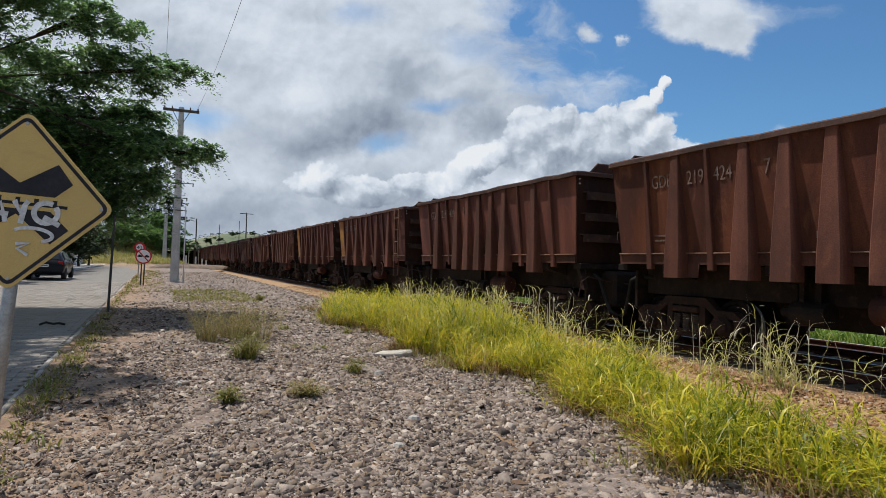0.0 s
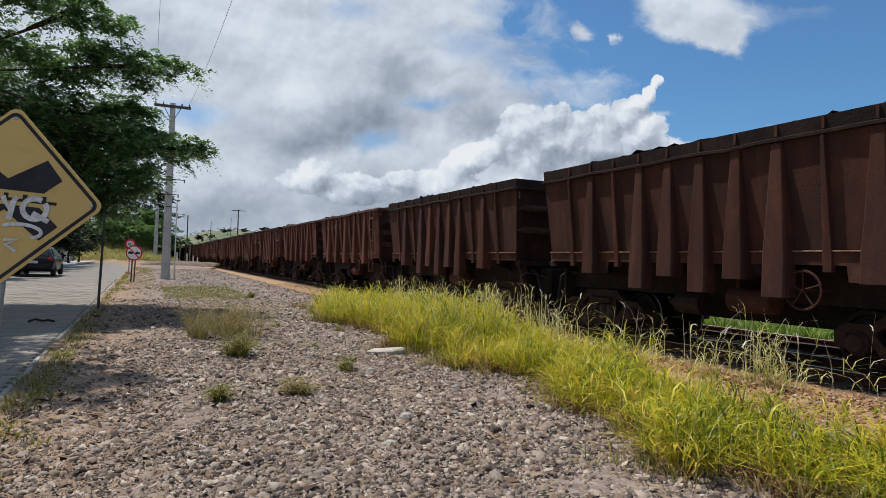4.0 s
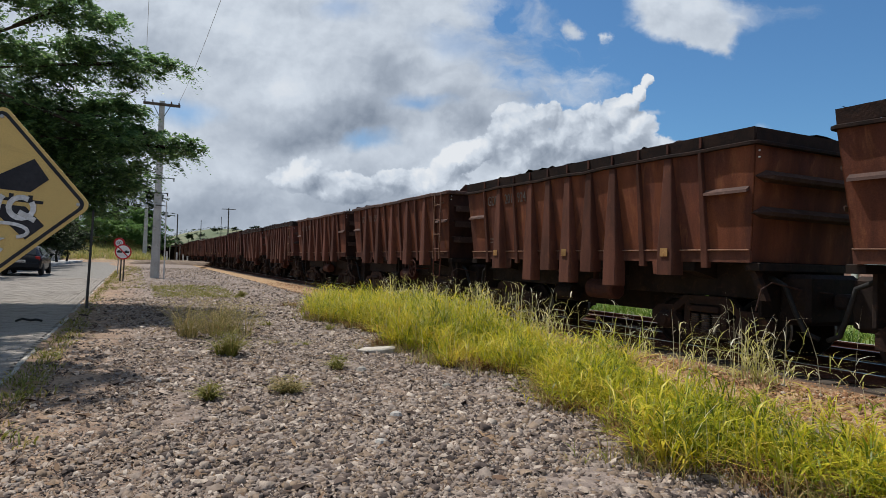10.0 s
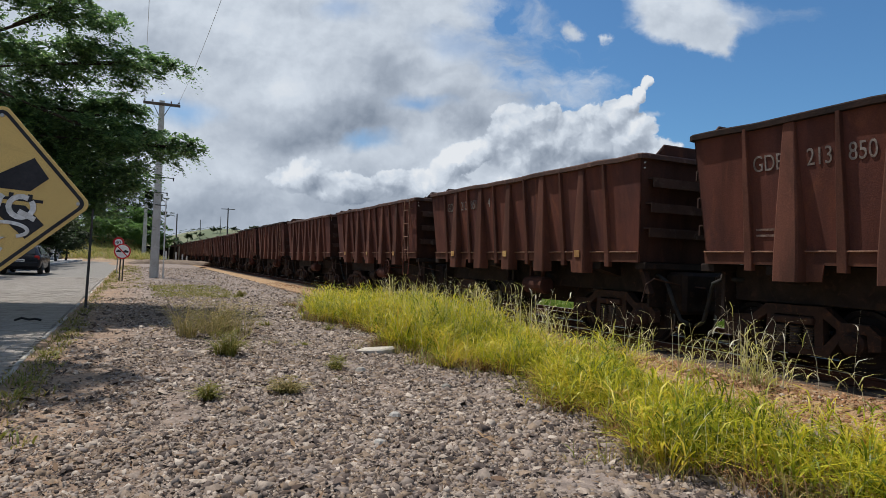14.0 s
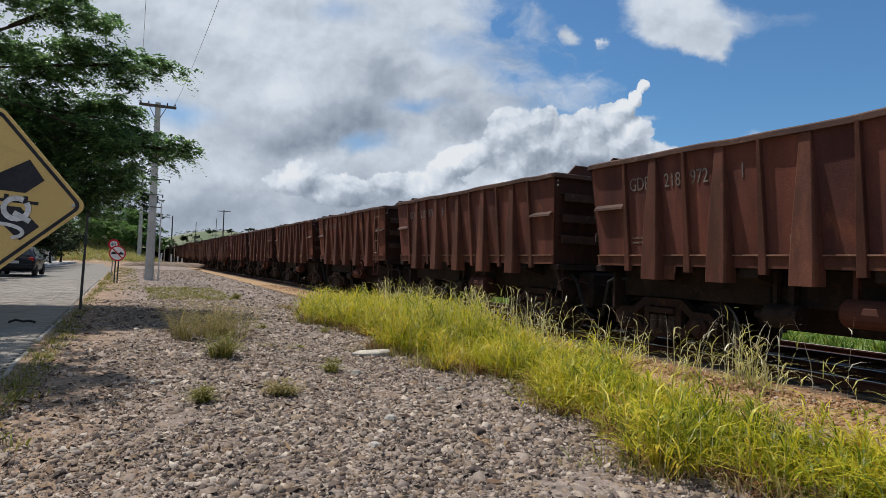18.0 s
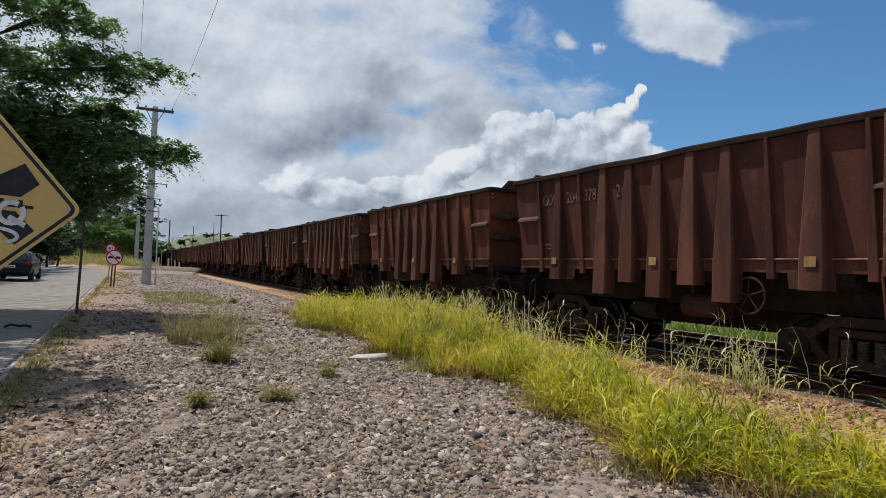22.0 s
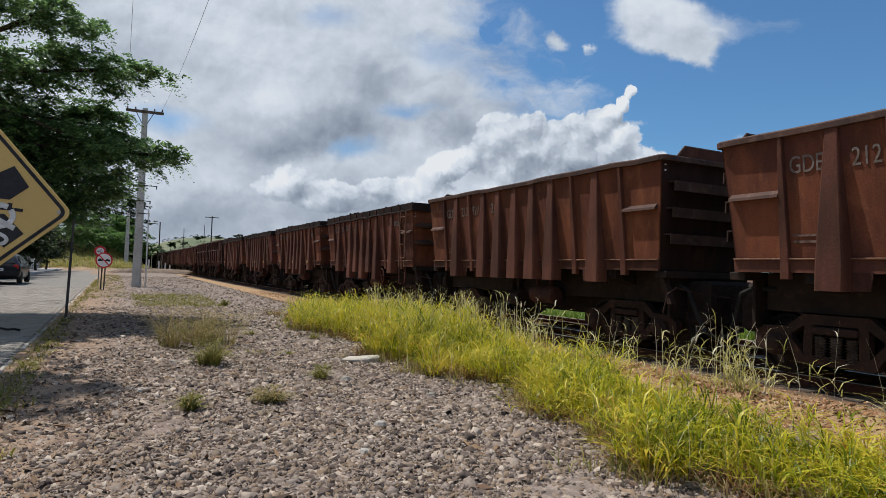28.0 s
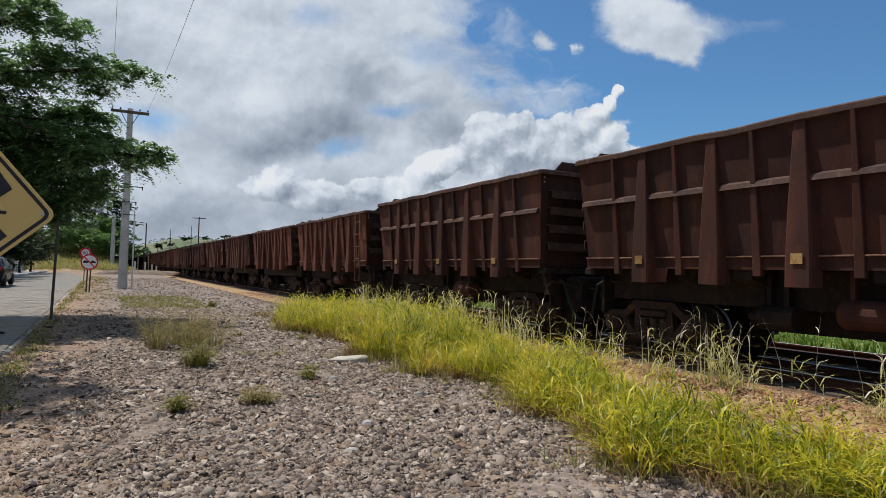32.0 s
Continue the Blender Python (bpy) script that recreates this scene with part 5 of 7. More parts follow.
        bc = Build().lathe((-0.85, 0.35, 0.74), (-0.85, 1.05, 0.74), [(0, 0.05), (0, 0.17), (0.5, 0.17), (0.54, 0.08), (0.7, 0.05)], 12)
        bc.box(-0.90, -0.80, 0.45, 0.52, 0.8, 1.38).box(-0.90, -0.80, 0.70, 0.76, 0.8, 1.38)
        part("brake_cylinder", bc, UNDER, w)
        rod = Build().tube([(-0.5, -2.2, 0.88), (-0.55, -0.4, 0.95), (-0.5, 2.2, 0.88)], 0.022, 6).tube([(-0.75, 0.9, 1.35), (-0.75, 0.9, 0.75), (-0.3, 1.0, 0.7)], 0.025, 6)
        part("brake_rigging", rod, UNDER, w)
    if ladder and detail:
        # hand brake hung under the sill
        hb = Build()
        ring = [(-1.30, -1.62 + 0.25 * math.cos(a), 1.06 + 0.25 * math.sin(a)) for a in (2 * math.pi * i / 20 for i in range(21))]
        hb.tube(ring, 0.018, 6)
        for q in range(5):
            a = 2 * math.pi * q / 5 + 0.3
            hb.tube([(-1.30, -1.62, 1.06), (-1.30, -1.62 + 0.25 * math.cos(a), 1.06 + 0.25 * math.sin(a))], 0.012, 5)
        hb.tube([(-1.33, -1.62, 1.06), (-0.70, -1.62, 1.06)], 0.025, 6)
        part("brake_wheel", hb, RUST_DARK, w, "spoked hand-brake wheel")
    if ladder:
        rungs = [2.85 - 0.405 * q for q in range(4)]
        if detail:
            ladder_ob = thing_part("ladder", w, "worn steel ladder")
            for y in (-3.82, -3.44):
                stile = Build().box(-1.485, -1.452, y - 0.017, y + 0.017, 1.36, top - 0.02, 0.004)
                for z in (1.5, 2.9):
                    stile.box(-1.452, -1.34, y - 0.012, y + 0.012, z - 0.012, z + 0.012)
                part("stile", stile, STILE, ladder_ob)
            for z in rungs:
                part("rung", Build().tube([(-1.47, -3.82, z), (-1.47, -3.44, z)], 0.013, 6), STILE, ladder_ob)
        else:
            l = Build()
            for y in (-3.82, -3.44):
                l.box(-1.485, -1.38, y - 0.017, y + 0.017, 1.36, top - 0.02)
            ladder_ob = part("ladder", l, STILE, w)
        st = Build().tube([(-1.44, -3.86, 1.40), (-1.46, -3.84, 0.90), (-1.46, -3.46, 0.88), (-1.44, -3.40, 1.40)], 0.017, 6)
        part("step", st, RUST, ladder_ob)
    for y in (-BOGIE_Y, BOGIE_Y):
        bogie(w, y, detail)
    ld = load_mesh(top - 0.16 if load < 0.5 else 3.24, 0.42 if load < 0.5 else 0.07, int(load * 10) + 3, 1.33 if load < 0.5 else 1.40)
    part("ore_load", ld, ORE, w, "dark heaped iron ore")
    return w


RIB_CACHE, RIB_DATA = {}, {}


def rib_data(key, material):
    k = (key, material.name)
    if k not in RIB_DATA:
        if key[0] == "S":
            side, top = key[1], key[2]
            me = Build().box(min(side * 1.38, side * 1.43), max(side * 1.38, side * 1.43), -0.02, 0.02, top + 0.05, 3.24).mesh("stub")
            fix_normals(me)
        else:
            me = RIB_CACHE[key].copy()
        me.materials.append(material)
        RIB_DATA[k] = me
    return RIB_DATA[k]


def lettering(text, size, name, material):
    cu = bpy.data.curves.new("font", "FONT")
    cu.body, cu.size, cu.extrude = text, size, 0.004
    cu.space_character = 1.0
    ob = bpy.data.objects.new("font", cu)
    me = bpy.data.meshes.new_from_object(ob)
    bpy.data.objects.remove(ob)
    me.materials.append(material)
    me.name = name
    return me


MASTERS = {}
PATTERNS = {"A": "NWNWNWNWNWN", "D": "NWNWWWWWNWN", "B": "NWNLWLWLNWN", "H": "NWNLWLWLNWN", "C": "NWNWNWNWNWN", "T": "NWNWNWNWNWN", "U": "NWNWWWWWNWN"}
# rib pattern (H: heaped above the chord), ladder, corner ledges, skin (rust, orange, dark), words of the number
FLEET = {
    -1: ("D", 0, 0, "R", ""), 0: ("D", 1, 0, "O", "GDE 219 424 7"), 1: ("D", 0, 0, "R", "GDE 219 424 9"),
    2: ("A", 1, 0, "P", "GDE 213 531 1"), 3: ("A", 0, 0, "P", "GDE 213 530 2"),
    4: ("D", 1, 1, "O", "GDE 212 765 2"), 5: ("D", 0, 1, "O", "GDE 212 764 4"),
    6: ("H", 1, 0, "K", ""), 7: ("H", 0, 0, "K", ""),
    8: ("A", 1, 0, "R", "GDE 219 163 6"), 9: ("A", 0, 0, "R", "GDE 219 162 8"),
    10: ("B", 1, 1, "R", "- - - 9"), 11: ("B", 0, 1, "R", ""), 12: ("B", 1, 0, "R", "- 201 917 -"), 13: ("B", 0, 0, "R", "- 201 916 7"),
    14: ("H", 1, 1, "O", "GDE 201 925 -"), 15: ("H", 0, 1, "O", "GDE 201 924 -"),
    16: ("A", 1, 1, "O", "GDE 214 070 5"), 17: ("A", 0, 1, "O", "GDE 214 071 3"),
    18: ("H", 1, 0, "R", "GDE 203 730 1"), 19: ("H", 0, 0, "R", "GDE 203 731 9"),
    20: ("T", 1, 0, "R", "GDE 213 850 6"), 21: ("A", 0, 0, "R", "GDE 213 851 4"),
    22: ("A", 1, 0, "R", ""), 23: ("A", 0, 0, "R", ""),
    24: ("T", 1, 0, "R", "GDE 212 080 1"), 25: ("T", 1, 0, "R", "GDE 212 081 0"),
    26: ("A", 1, 1, "R", "GDE 218 972 1"), 27: ("A", 0, 1, "R", "GDE 218 973 9"),
    28: ("A", 1, 1, "O", "GDE 219 024 9"), 29: ("A", 0, 1, "O", "GDE 219 025 7"),
    30: ("A", 1, 1, "R", "GDE 219 340 0"), 31: ("A", 0, 1, "R", "GDE 219 341 8"),
    32: ("B", 1, 1, "R", "GDE 204 378 2"), 33: ("B", 0, 1, "O", "GDE 204 379 1"),
    34: ("B", 1, 1, "Y", "GDE 203 742 4"), 35: ("B", 0, 1, "Y", "GDE 203 743 2"),
    36: ("U", 1, 0, "R", "- - 788 -"), 37: ("D", 0, 1, "R", ""), 38: ("A", 1, 1, "R", ""), 39: ("A", 0, 1, "R", ""),
    40: ("D", 1, 1, "O", "GDE 212 926 4"), 41: ("D", 0, 1, "O", "GDE 212 927 2"),
    42: ("H", 1, 1, "O", "GDE 207 042 1"), 43: ("H", 0, 1, "O", "GDE 207 043 0"),
    44: ("H", 1, 0, "R", "GDE 203 346 1"), 45: ("H", 0, 0, "O", "GDE 203 347 0"),
    46: ("C", 1, 0, "K", ""), 47: ("C", 0, 0, "K", ""),
}
SKINS = {"Y": DUSTY, "R": RUST, "O": RUST_ORANGE, "K": RUST_DARK, "P": RUST}
SAY = {"U": "with tall broad-ribbed sides", "A": "with alternating side ribs", "T": "with tall ribbed sides", "D": "with broad middle ribs", "B": "with long rib skirts", "H": "heaped with dark ore", "C": "with horizontal side rails"}
TINT = {"Y": "dusty brown", "R": "rust-brown", "O": "orange-rusted", "K": "dark grimy", "P": "ochre-cornered rusty"}
# where the words of the number start, from the rear edge
WORD_AT = (1.07, 1.84, 2.36, 3.22)


def build_train():
    train = []
    for k in range(-1, 72):
        if k in FLEET:
            pat, ladder, ledge, skin, words = FLEET[k]
        else:
            pat, ladder, ledge, skin, words = "ADHB"[(k // 2) % 4], (k + 1) % 2, (k // 2) % 2, "RORK"[(k // 2 + 1) % 4], ""
        style = {"A": "A", "D": "A", "T": "A", "U": "A", "B": "B", "H": "B", "C": "C"}[pat]
        near = k < 49
        key = (pat, ladder, ledge, skin, near, k > 53)
        if key not in MASTERS:
            MASTERS[key] = w = wagon_master(style, PATTERNS[pat], ladder, 0.7 if pat == "H" else 0.2, near, SKINS[skin], ledge, skin == "P", pat in "TU", k > 53)
        else:
            w = copy_thing(MASTERS[key], Matrix())
        w["label"] = TINT[skin] + " ore gondola " + SAY[pat] + (", ladder at one end" if ladder else "")
        train.append((k, w))
    # numbers and small marks last, so that copies do not take them over
    plate = Build().box(-1.463, -1.455, -0.075, 0.075, 1.46, 1.59).mesh("label_plate")
    plate.materials.append(PLATE)
    dash = Build().box(-0.002, 0.002, -0.19, 0.19, -0.015, 0.015).mesh("stencil_bar")
    dash.materials.append(LETTER_OLD)
    mark = Build()
    for u in (-0.15, -0.05, 0.05, 0.15):
        mark.box(-0.002, 0.002, u - 0.035, u + 0.035, -0.07, 0.07)
    mark = mark.mesh("owner_mark")
    mark.materials.append(LETTER)
    lean = -4.8
    for k, w in train:
        if k in PLATED:
            for i in (1, 5, 9):
                o = new("label_plate", plate)
                o.parent = w
                o.matrix_basis = pose(0, RIBS[i], 0)
        if k in FLEET and FLEET[k][4].startswith("GDE"):
            for z in (1.86, 1.78):
                o = new("stencil_bar", dash)
                o.parent = w
                o.matrix_basis = pose(-wall_x(z, 3.17) - 0.006, 2.93, z, 0, lean, 0)
            me = lettering("D", 0.2, "brake_letter", LETTER)
            o = new("brake_letter", me)
            o.parent = w
            o.matrix_basis = Matrix(((0, -0.085, -0.996, -wall_x(1.70, 3.17) - 0.006), (-1, 0, 0, 0.28), (0, 0.996, -0.085, 1.70), (0, 0, 0, 1)))
        if k in (42, 43, 44, 45):
            o = new("owner_mark", mark)
            o.parent = w
            o.matrix_basis = pose(-wall_x(2.7, 3.03) - 0.008, -2.9, 2.7, 0, lean, 0)
        for word, at in zip(FLEET.get(k, ("", 0, 0, "", ""))[4].split(), WORD_AT):
            if word == "-":
                continue
            me = lettering(word, 0.265, "lettering", LETTER_OLD if k in FADED else LETTER)
            o = new("lettering", me)
            o.parent = w
            x = -wall_x(2.65, {"H": 3.03, "B": 3.21, "T": 3.28, "U": 3.28}.get(FLEET[k][0], 3.17)) - 0.006
            o.matrix_basis = Matrix(((0, -0.100, -0.996, x), (-0.86, 0, 0, HALF - at), (0, 1.17, -0.085, 2.65), (0, 0, 0, 1)))
    return train


PLATED = {14, 15, 21, 22, 29, 30, 31, 32, 33, 34, 35, 43, 44, 45, 46, 47}
FADED = {0, 1, 10, 13, 14, 16, 18, 19, 32, 34, 35, 36}


TRAIN = build_train()


# ---- signs ----
def ribbon(b, pts, width, z0, z1):
    """A painted stroke along pts (u, v), as a thin raised band."""
    P = [Vector((u, v)) for u, v in pts]
    left, right = [], []
    for i, p in enumerate(P):
        d = (P[min(i + 1, len(P) - 1)] - P[max(i - 1, 0)]).normalized()
        n = Vector((-d.y, d.x)) * width / 2
        left.append(p + n)
        right.append(p - n)
    rings = [[(a.x, z0, a.y), (c.x, z0, c.y), (c.x, z1, c.y), (a.x, z1, a.y)] for a, c in zip(left, right)]
    b.loft(rings)


def slab(b, outline, z0, z1):
    b.loft([[(u, z0, v) for u, v in outline], [(u, z1, v) for u, v in outline]])


def diamond(r, c, n=5):
    """A diamond of half diagonal r with rounded corners."""
    out = []
    for k in range(4):
        a0 = math.pi / 2 * k
        cx, cy = (r - c * 1.414) * math.cos(a0), (r - c * 1.414) * math.sin(a0)
        for i in range(n):
            a = a0 + math.radians(-45 + 90 * i / (n - 1))
            out.append((cx + c * math.cos(a), cy + c * math.sin(a)))
    return out


def warning_sign():
    # local: x to the sign's right as read, -y towards the reader, z up; origin at the post's foot
    s = thing("warning_sign", "yellow diamond level-crossing sign sprayed with white graffiti", "road sign", at=pose(-0.865, 4.379, float(ground_z(-0.865, 4.379)), 0, 4.5, -15))
    h = 1.69
    pole = Build().tube([(0, 0.042, -0.3), (0, 0.042, h + 0.45)], 0.037, 14)
    part("post", pole, GALV, s, "galvanised steel post", smooth=True)
    up = Matrix.Translation((0, 0, h))
    b = Build()
    slab(b, diamond(0.53, 0.05), -0.004, 0.002)
    plate = part("plate", b, YELLOW, s, "faded yellow plate", at=up)
    b = Build()
    o, i = diamond(0.505, 0.045, 7), diamond(0.478, 0.035, 7)
    ring = [[(u, -0.004, v), (u, -0.0062, v), (p, -0.0062, q), (p, -0.004, q)] for (u, v), (p, q) in zip(o, i)]
    b.loft(ring + [ring[0]], cap=False)
    part("border", b, SIGN_BLACK, plate)
    # two notched shapes over and under a track with ticks
    top = [(-0.285, 0.125), (-0.195, 0.235), (0.0, 0.105), (0.195, 0.235), (0.285, 0.125), (0.195, 0.04), (-0.195, 0.04)]
    low = [(-0.29, -0.145), (-0.20, -0.235), (0.0, -0.075), (0.20, -0.235), (0.29, -0.145), (0.18, -0.045), (-0.18, -0.045)]
    for outline in (top, low):
        b = Build()
        slab(b, outline, -0.0062, -0.004)
        part("symbol", b, SIGN_BLACK, plate)
    b = Build()
    slab(b, [(-0.27, -0.022), (0.27, -0.022), (0.27, -0.004), (-0.27, -0.004)], -0.0062, -0.004)
    part("track_symbol", b, SIGN_BLACK, plate)
    for k in range(-2, 3):
        b = Build()
        slab(b, [(k * 0.1 - 0.012, -0.004), (k * 0.1 + 0.012, -0.004), (k * 0.1 + 0.012, 0.022), (k * 0.1 - 0.012, 0.022)], -0.0062, -0.004)
        part("tick", b, SIGN_BLACK, plate)

    def arc(cx, cy, rx, ry, a0, a1, n=14):
        return [(cx + rx * math.cos(math.radians(a0 + (a1 - a0) * i / n)), cy + ry * math.sin(math.radians(a0 + (a1 - a0) * i / n))) for i in range(n + 1)]

    strokes = [[(-0.12, -0.13), (-0.085, -0.02), (-0.05, -0.13)], [(-0.13, -0.075), (-0.04, -0.085)], [(-0.015, 0.0), (0.02, -0.06), (0.06, 0.005)], [(0.045, -0.02), (0.03, -0.13)],
               arc(0.16, -0.055, 0.065, 0.06, 60, 400), [(0.15, -0.08), (0.24, -0.12)], arc(0.10, -0.19, 0.11, 0.04, 150, -60), [(0.02, -0.25), (0.09, -0.24), (0.03, -0.275), (0.09, -0.31)], [(-0.32, -0.01), (-0.28, -0.12), (-0.22, -0.02), (-0.20, -0.12)]]
    for k, st in enumerate(strokes):
        b = Build()
        ribbon(b, st, 0.030 if k < 6 else 0.02, -0.0082 - 0.0004 * k, -0.0062)
        part("spray_stroke", b, SPRAY, plate, "white sprayed stroke")
    for u, v in ((0, 0.455), (0, -0.455), (0.455, 0), (-0.455, 0)):
        b = Build().lathe((u, -0.004, v), (u, -0.014, v), [(0, 0.011), (0.004, 0.011), (0.008, 0.006)], 10)
        part("bolt", b, GALV, plate)
    for z in (h + 0.3, h - 0.3):
        b = Build().box(-0.05, 0.05, 0.0, 0.085, z - 0.02, z + 0.02, 0.004)
        part("clamp", b, GALV, s)


def round_sign(name, label, x, y, h, r, kind):
    s = thing(name, label, "road sign", group="round red signs", at=pose(x, y, float(ground_z(x, y)), 0, 1.5, -10))
    for px in (-0.06, 0.06) if kind == "truck" else (0.0,):
        part("post", Build().tube([(px, 0.03, -0.3), (px, 0.03, h + r * 0.7)], 0.028, 8), DARK_STEEL if kind != "speed" else GALV, s)
    b = Build().lathe((0, 0.003, h), (0, -0.003, h), [(0, r), (0.006, r)], 36)
    plate = part("plate", b, SIGN_WHITE, s)
    n = 36
    q = 0.66 if kind == "speed" else 0.83
    ring = [[(math.cos(a) * r, -0.003, h + math.sin(a) * r), (math.cos(a) * r, -0.007, h + math.sin(a) * r), (math.cos(a) * r * q, -0.007, h + math.sin(a) * r * q), (math.cos(a) * r * q, -0.003, h + math.sin(a) * r * q)] for a in (2 * math.pi * i / n for i in range(n))]
    part("ring", Build().loft(ring + [ring[0]], cap=False), SIGN_RED, plate)
    if kind == "truck":
        for cx in (-0.42, 0.42):
            b = Build()
            slab(b, [(r * (cx + u), h + r * v) for u, v in ((-0.30, -0.14), (0.30, -0.14), (0.30, 0.10), (0.1, 0.10), (0.05, 0.2), (-0.15, 0.2), (-0.2, 0.08), (-0.30, 0.05))], -0.007, -0.003)
            part("vehicle_symbol", b, SIGN_BLACK, plate)
        b = Build()
        ribbon(b, [(-r * 0.6, h + r * 0.6), (r * 0.6, h - r * 0.6)], r * 0.15, -0.010, -0.003)
        part("slash", b, SIGN_RED, plate)
    elif kind == "speed":
        me = lettering("40", r * 0.95, "figures", SIGN_BLACK)
        o = new("figures", me)
        o.parent = plate
        o.matrix_basis = pose(-r * 0.55, -0.005, h - r * 0.32, 90, 0, 0)


warning_sign()
round_sign("no_overtaking_sign", "round red and white no-overtaking sign on two dark posts", -0.50, 30.5, 1.27, 0.335, "truck")
round_sign("speed_limit_sign", "round red-ringed speed sign on a grey post", -0.85, 39.0, 1.72, 0.29, "speed")


# ---- poles and wires ----
def utility_pole(x, y, height, r0, r1, arm, turn, label):
    z = float(ground_z(x, y))
    p = thing("utility_pole", label, "utility pole", group="poles beside the street", at=pose(x, y, z, 0, 0.3, turn))
    b = Build()
    rings = []
    for k in range(6):
        t = k / 5
        w, d = r0 + (r1 - r0) * t, (r0 + (r1 - r0) * t) * 0.75
        c = w * 0.25
        rings.append([(px, py, -0.5 + (height + 0.5) * t) for px, py in ((-w + c, -d), (w - c, -d), (w, -d + c), (w, d - c), (w - c, d), (-w + c, d), (-w, d - c), (-w, -d + c))])
    b.loft(rings)
    part("shaft", b, CONCRETE, p, "tapered grey concrete shaft")
    if arm:
        part("crossarm", Build().box(-arm, arm, -0.16, -0.05, height - 0.25, height - 0.12, 0.01), WOOD, p, "weathered timber crossarm")
        for sx in (-1, 1):
            part("brace", Build().tube([(sx * arm * 0.45, -0.1, height - 0.25), (sx * r1, -0.1, height - 0.75)], 0.018, 6), DARK_STEEL, p)
        for sx in (-0.92, -0.5, 0.5, 0.92):
            b = Build().lathe((sx * arm, -0.1, height - 0.12), (sx * arm, -0.1, height + 0.02), [(0, 0.012), (0.02, 0.012), (0.03, 0.035), (0.06, 0.04), (0.07, 0.025), (0.10, 0.032), (0.13, 0.015)], 10)
            part("insulator", b, RIM, p)
        for z, w0, w1 in ((4.95, 0.30, 0.72), (4.20, 0.34, 0.46), (3.58, 0.10, 0.44)):
            part("bracket", Build().tube([(-w0, -0.16, z + 0.02), (w1, -0.16, z)], 0.022, 6), DARK_STEEL, p)
            part("wire_clip", Build().tube([(w1 - 0.03, -0.16, z - 0.14), (w1 - 0.03, -0.16, z + 0.03)], 0.03, 6), DARK_STEEL, p)
    return p


utility_pole(0.90, 34.0, 8.78, 0.215, 0.12, 0.84, -4, "tapered concrete utility pole with a timber crossarm")
utility_pole(1.2, 100.0, 8.4 - float(ground_z(1.2, 100)), 0.31, 0.2, 0.0, 0, "distant concrete pole without a crossarm")


def plain_pole(name, x, y, h, r, material, label, arm=0.0, lean=0.0):
    p = thing(name, label, "pole", at=pose(x, y, float(ground_z(x, y)), 0, lean, 0))
    part("shaft", Build().tube([(0, 0, -0.4), (0, 0, h * 0.5), (0, 0, h)], [r, r * 0.9, r * 0.75], 10), material, p)
    if arm:
        part("crossarm", Build().box(-arm, arm, -0.06, 0.06, h - 0.35, h - 0.2, 0.01), material, p)
    else:
        part("cap", Build().lathe((0, 0, h), (0, 0, h + 0.03), [(0, r * 0.9), (0.03, r * 0.4)], 10), material, p)
    return p


plain_pole("dark_post", -0.96, 16.6, 2.25, 0.032, DARK_STEEL, "thin dark steel post beside the kerb", lean=1.6)
plain_pole("white_pipe", 1.28, 33.2, 3.75, 0.035, PLASTER, "thin pale pipe standing beside the concrete pole")
plain_pole("telegraph_pole", 18.8, 150, 12.3, 0.16, DARK_STEEL, "dark telegraph pole with a crossarm behind the train", 1.5)
plain_pole("telegraph_pole", 6.6, 122, 8.6, 0.13, DARK_STEEL, "thin dark pole beside the track", 0.0)
plain_pole("telegraph_pole", 19.6, 62, 6.6, 0.07, DARK_STEEL, "thin dark pole showing over the wagons", 0.35)
plain_pole("telegraph_pole", 26.0, 300, 15.5, 0.16, DARK_STEEL, "distant dark pole on the rising ground", 0.0)
plain_pole("telegraph_pole", 38.0, 330, 17.5, 0.16, DARK_STEEL, "distant dark pole near the hill", 0.0)


def wires():
    for x0, x1, h in ((0.14, 0.02, 8.91), (1.66, 1.79, 8.91)):
        b = Build()
        pts = []
        for i in range(25):
            t = i / 24
            pts.append((x0 + (x1 - x0) * t, 34 - 44 * t, h + 0.0 - 4 * 1.15 * t * (1 - t)))
        b.tube(pts, 0.006, 5)
        tagged(part("overhead_wire", b, WIRE), "thin dark overhead wire sagging above the lot", "wire", group="overhead wires")


wires()


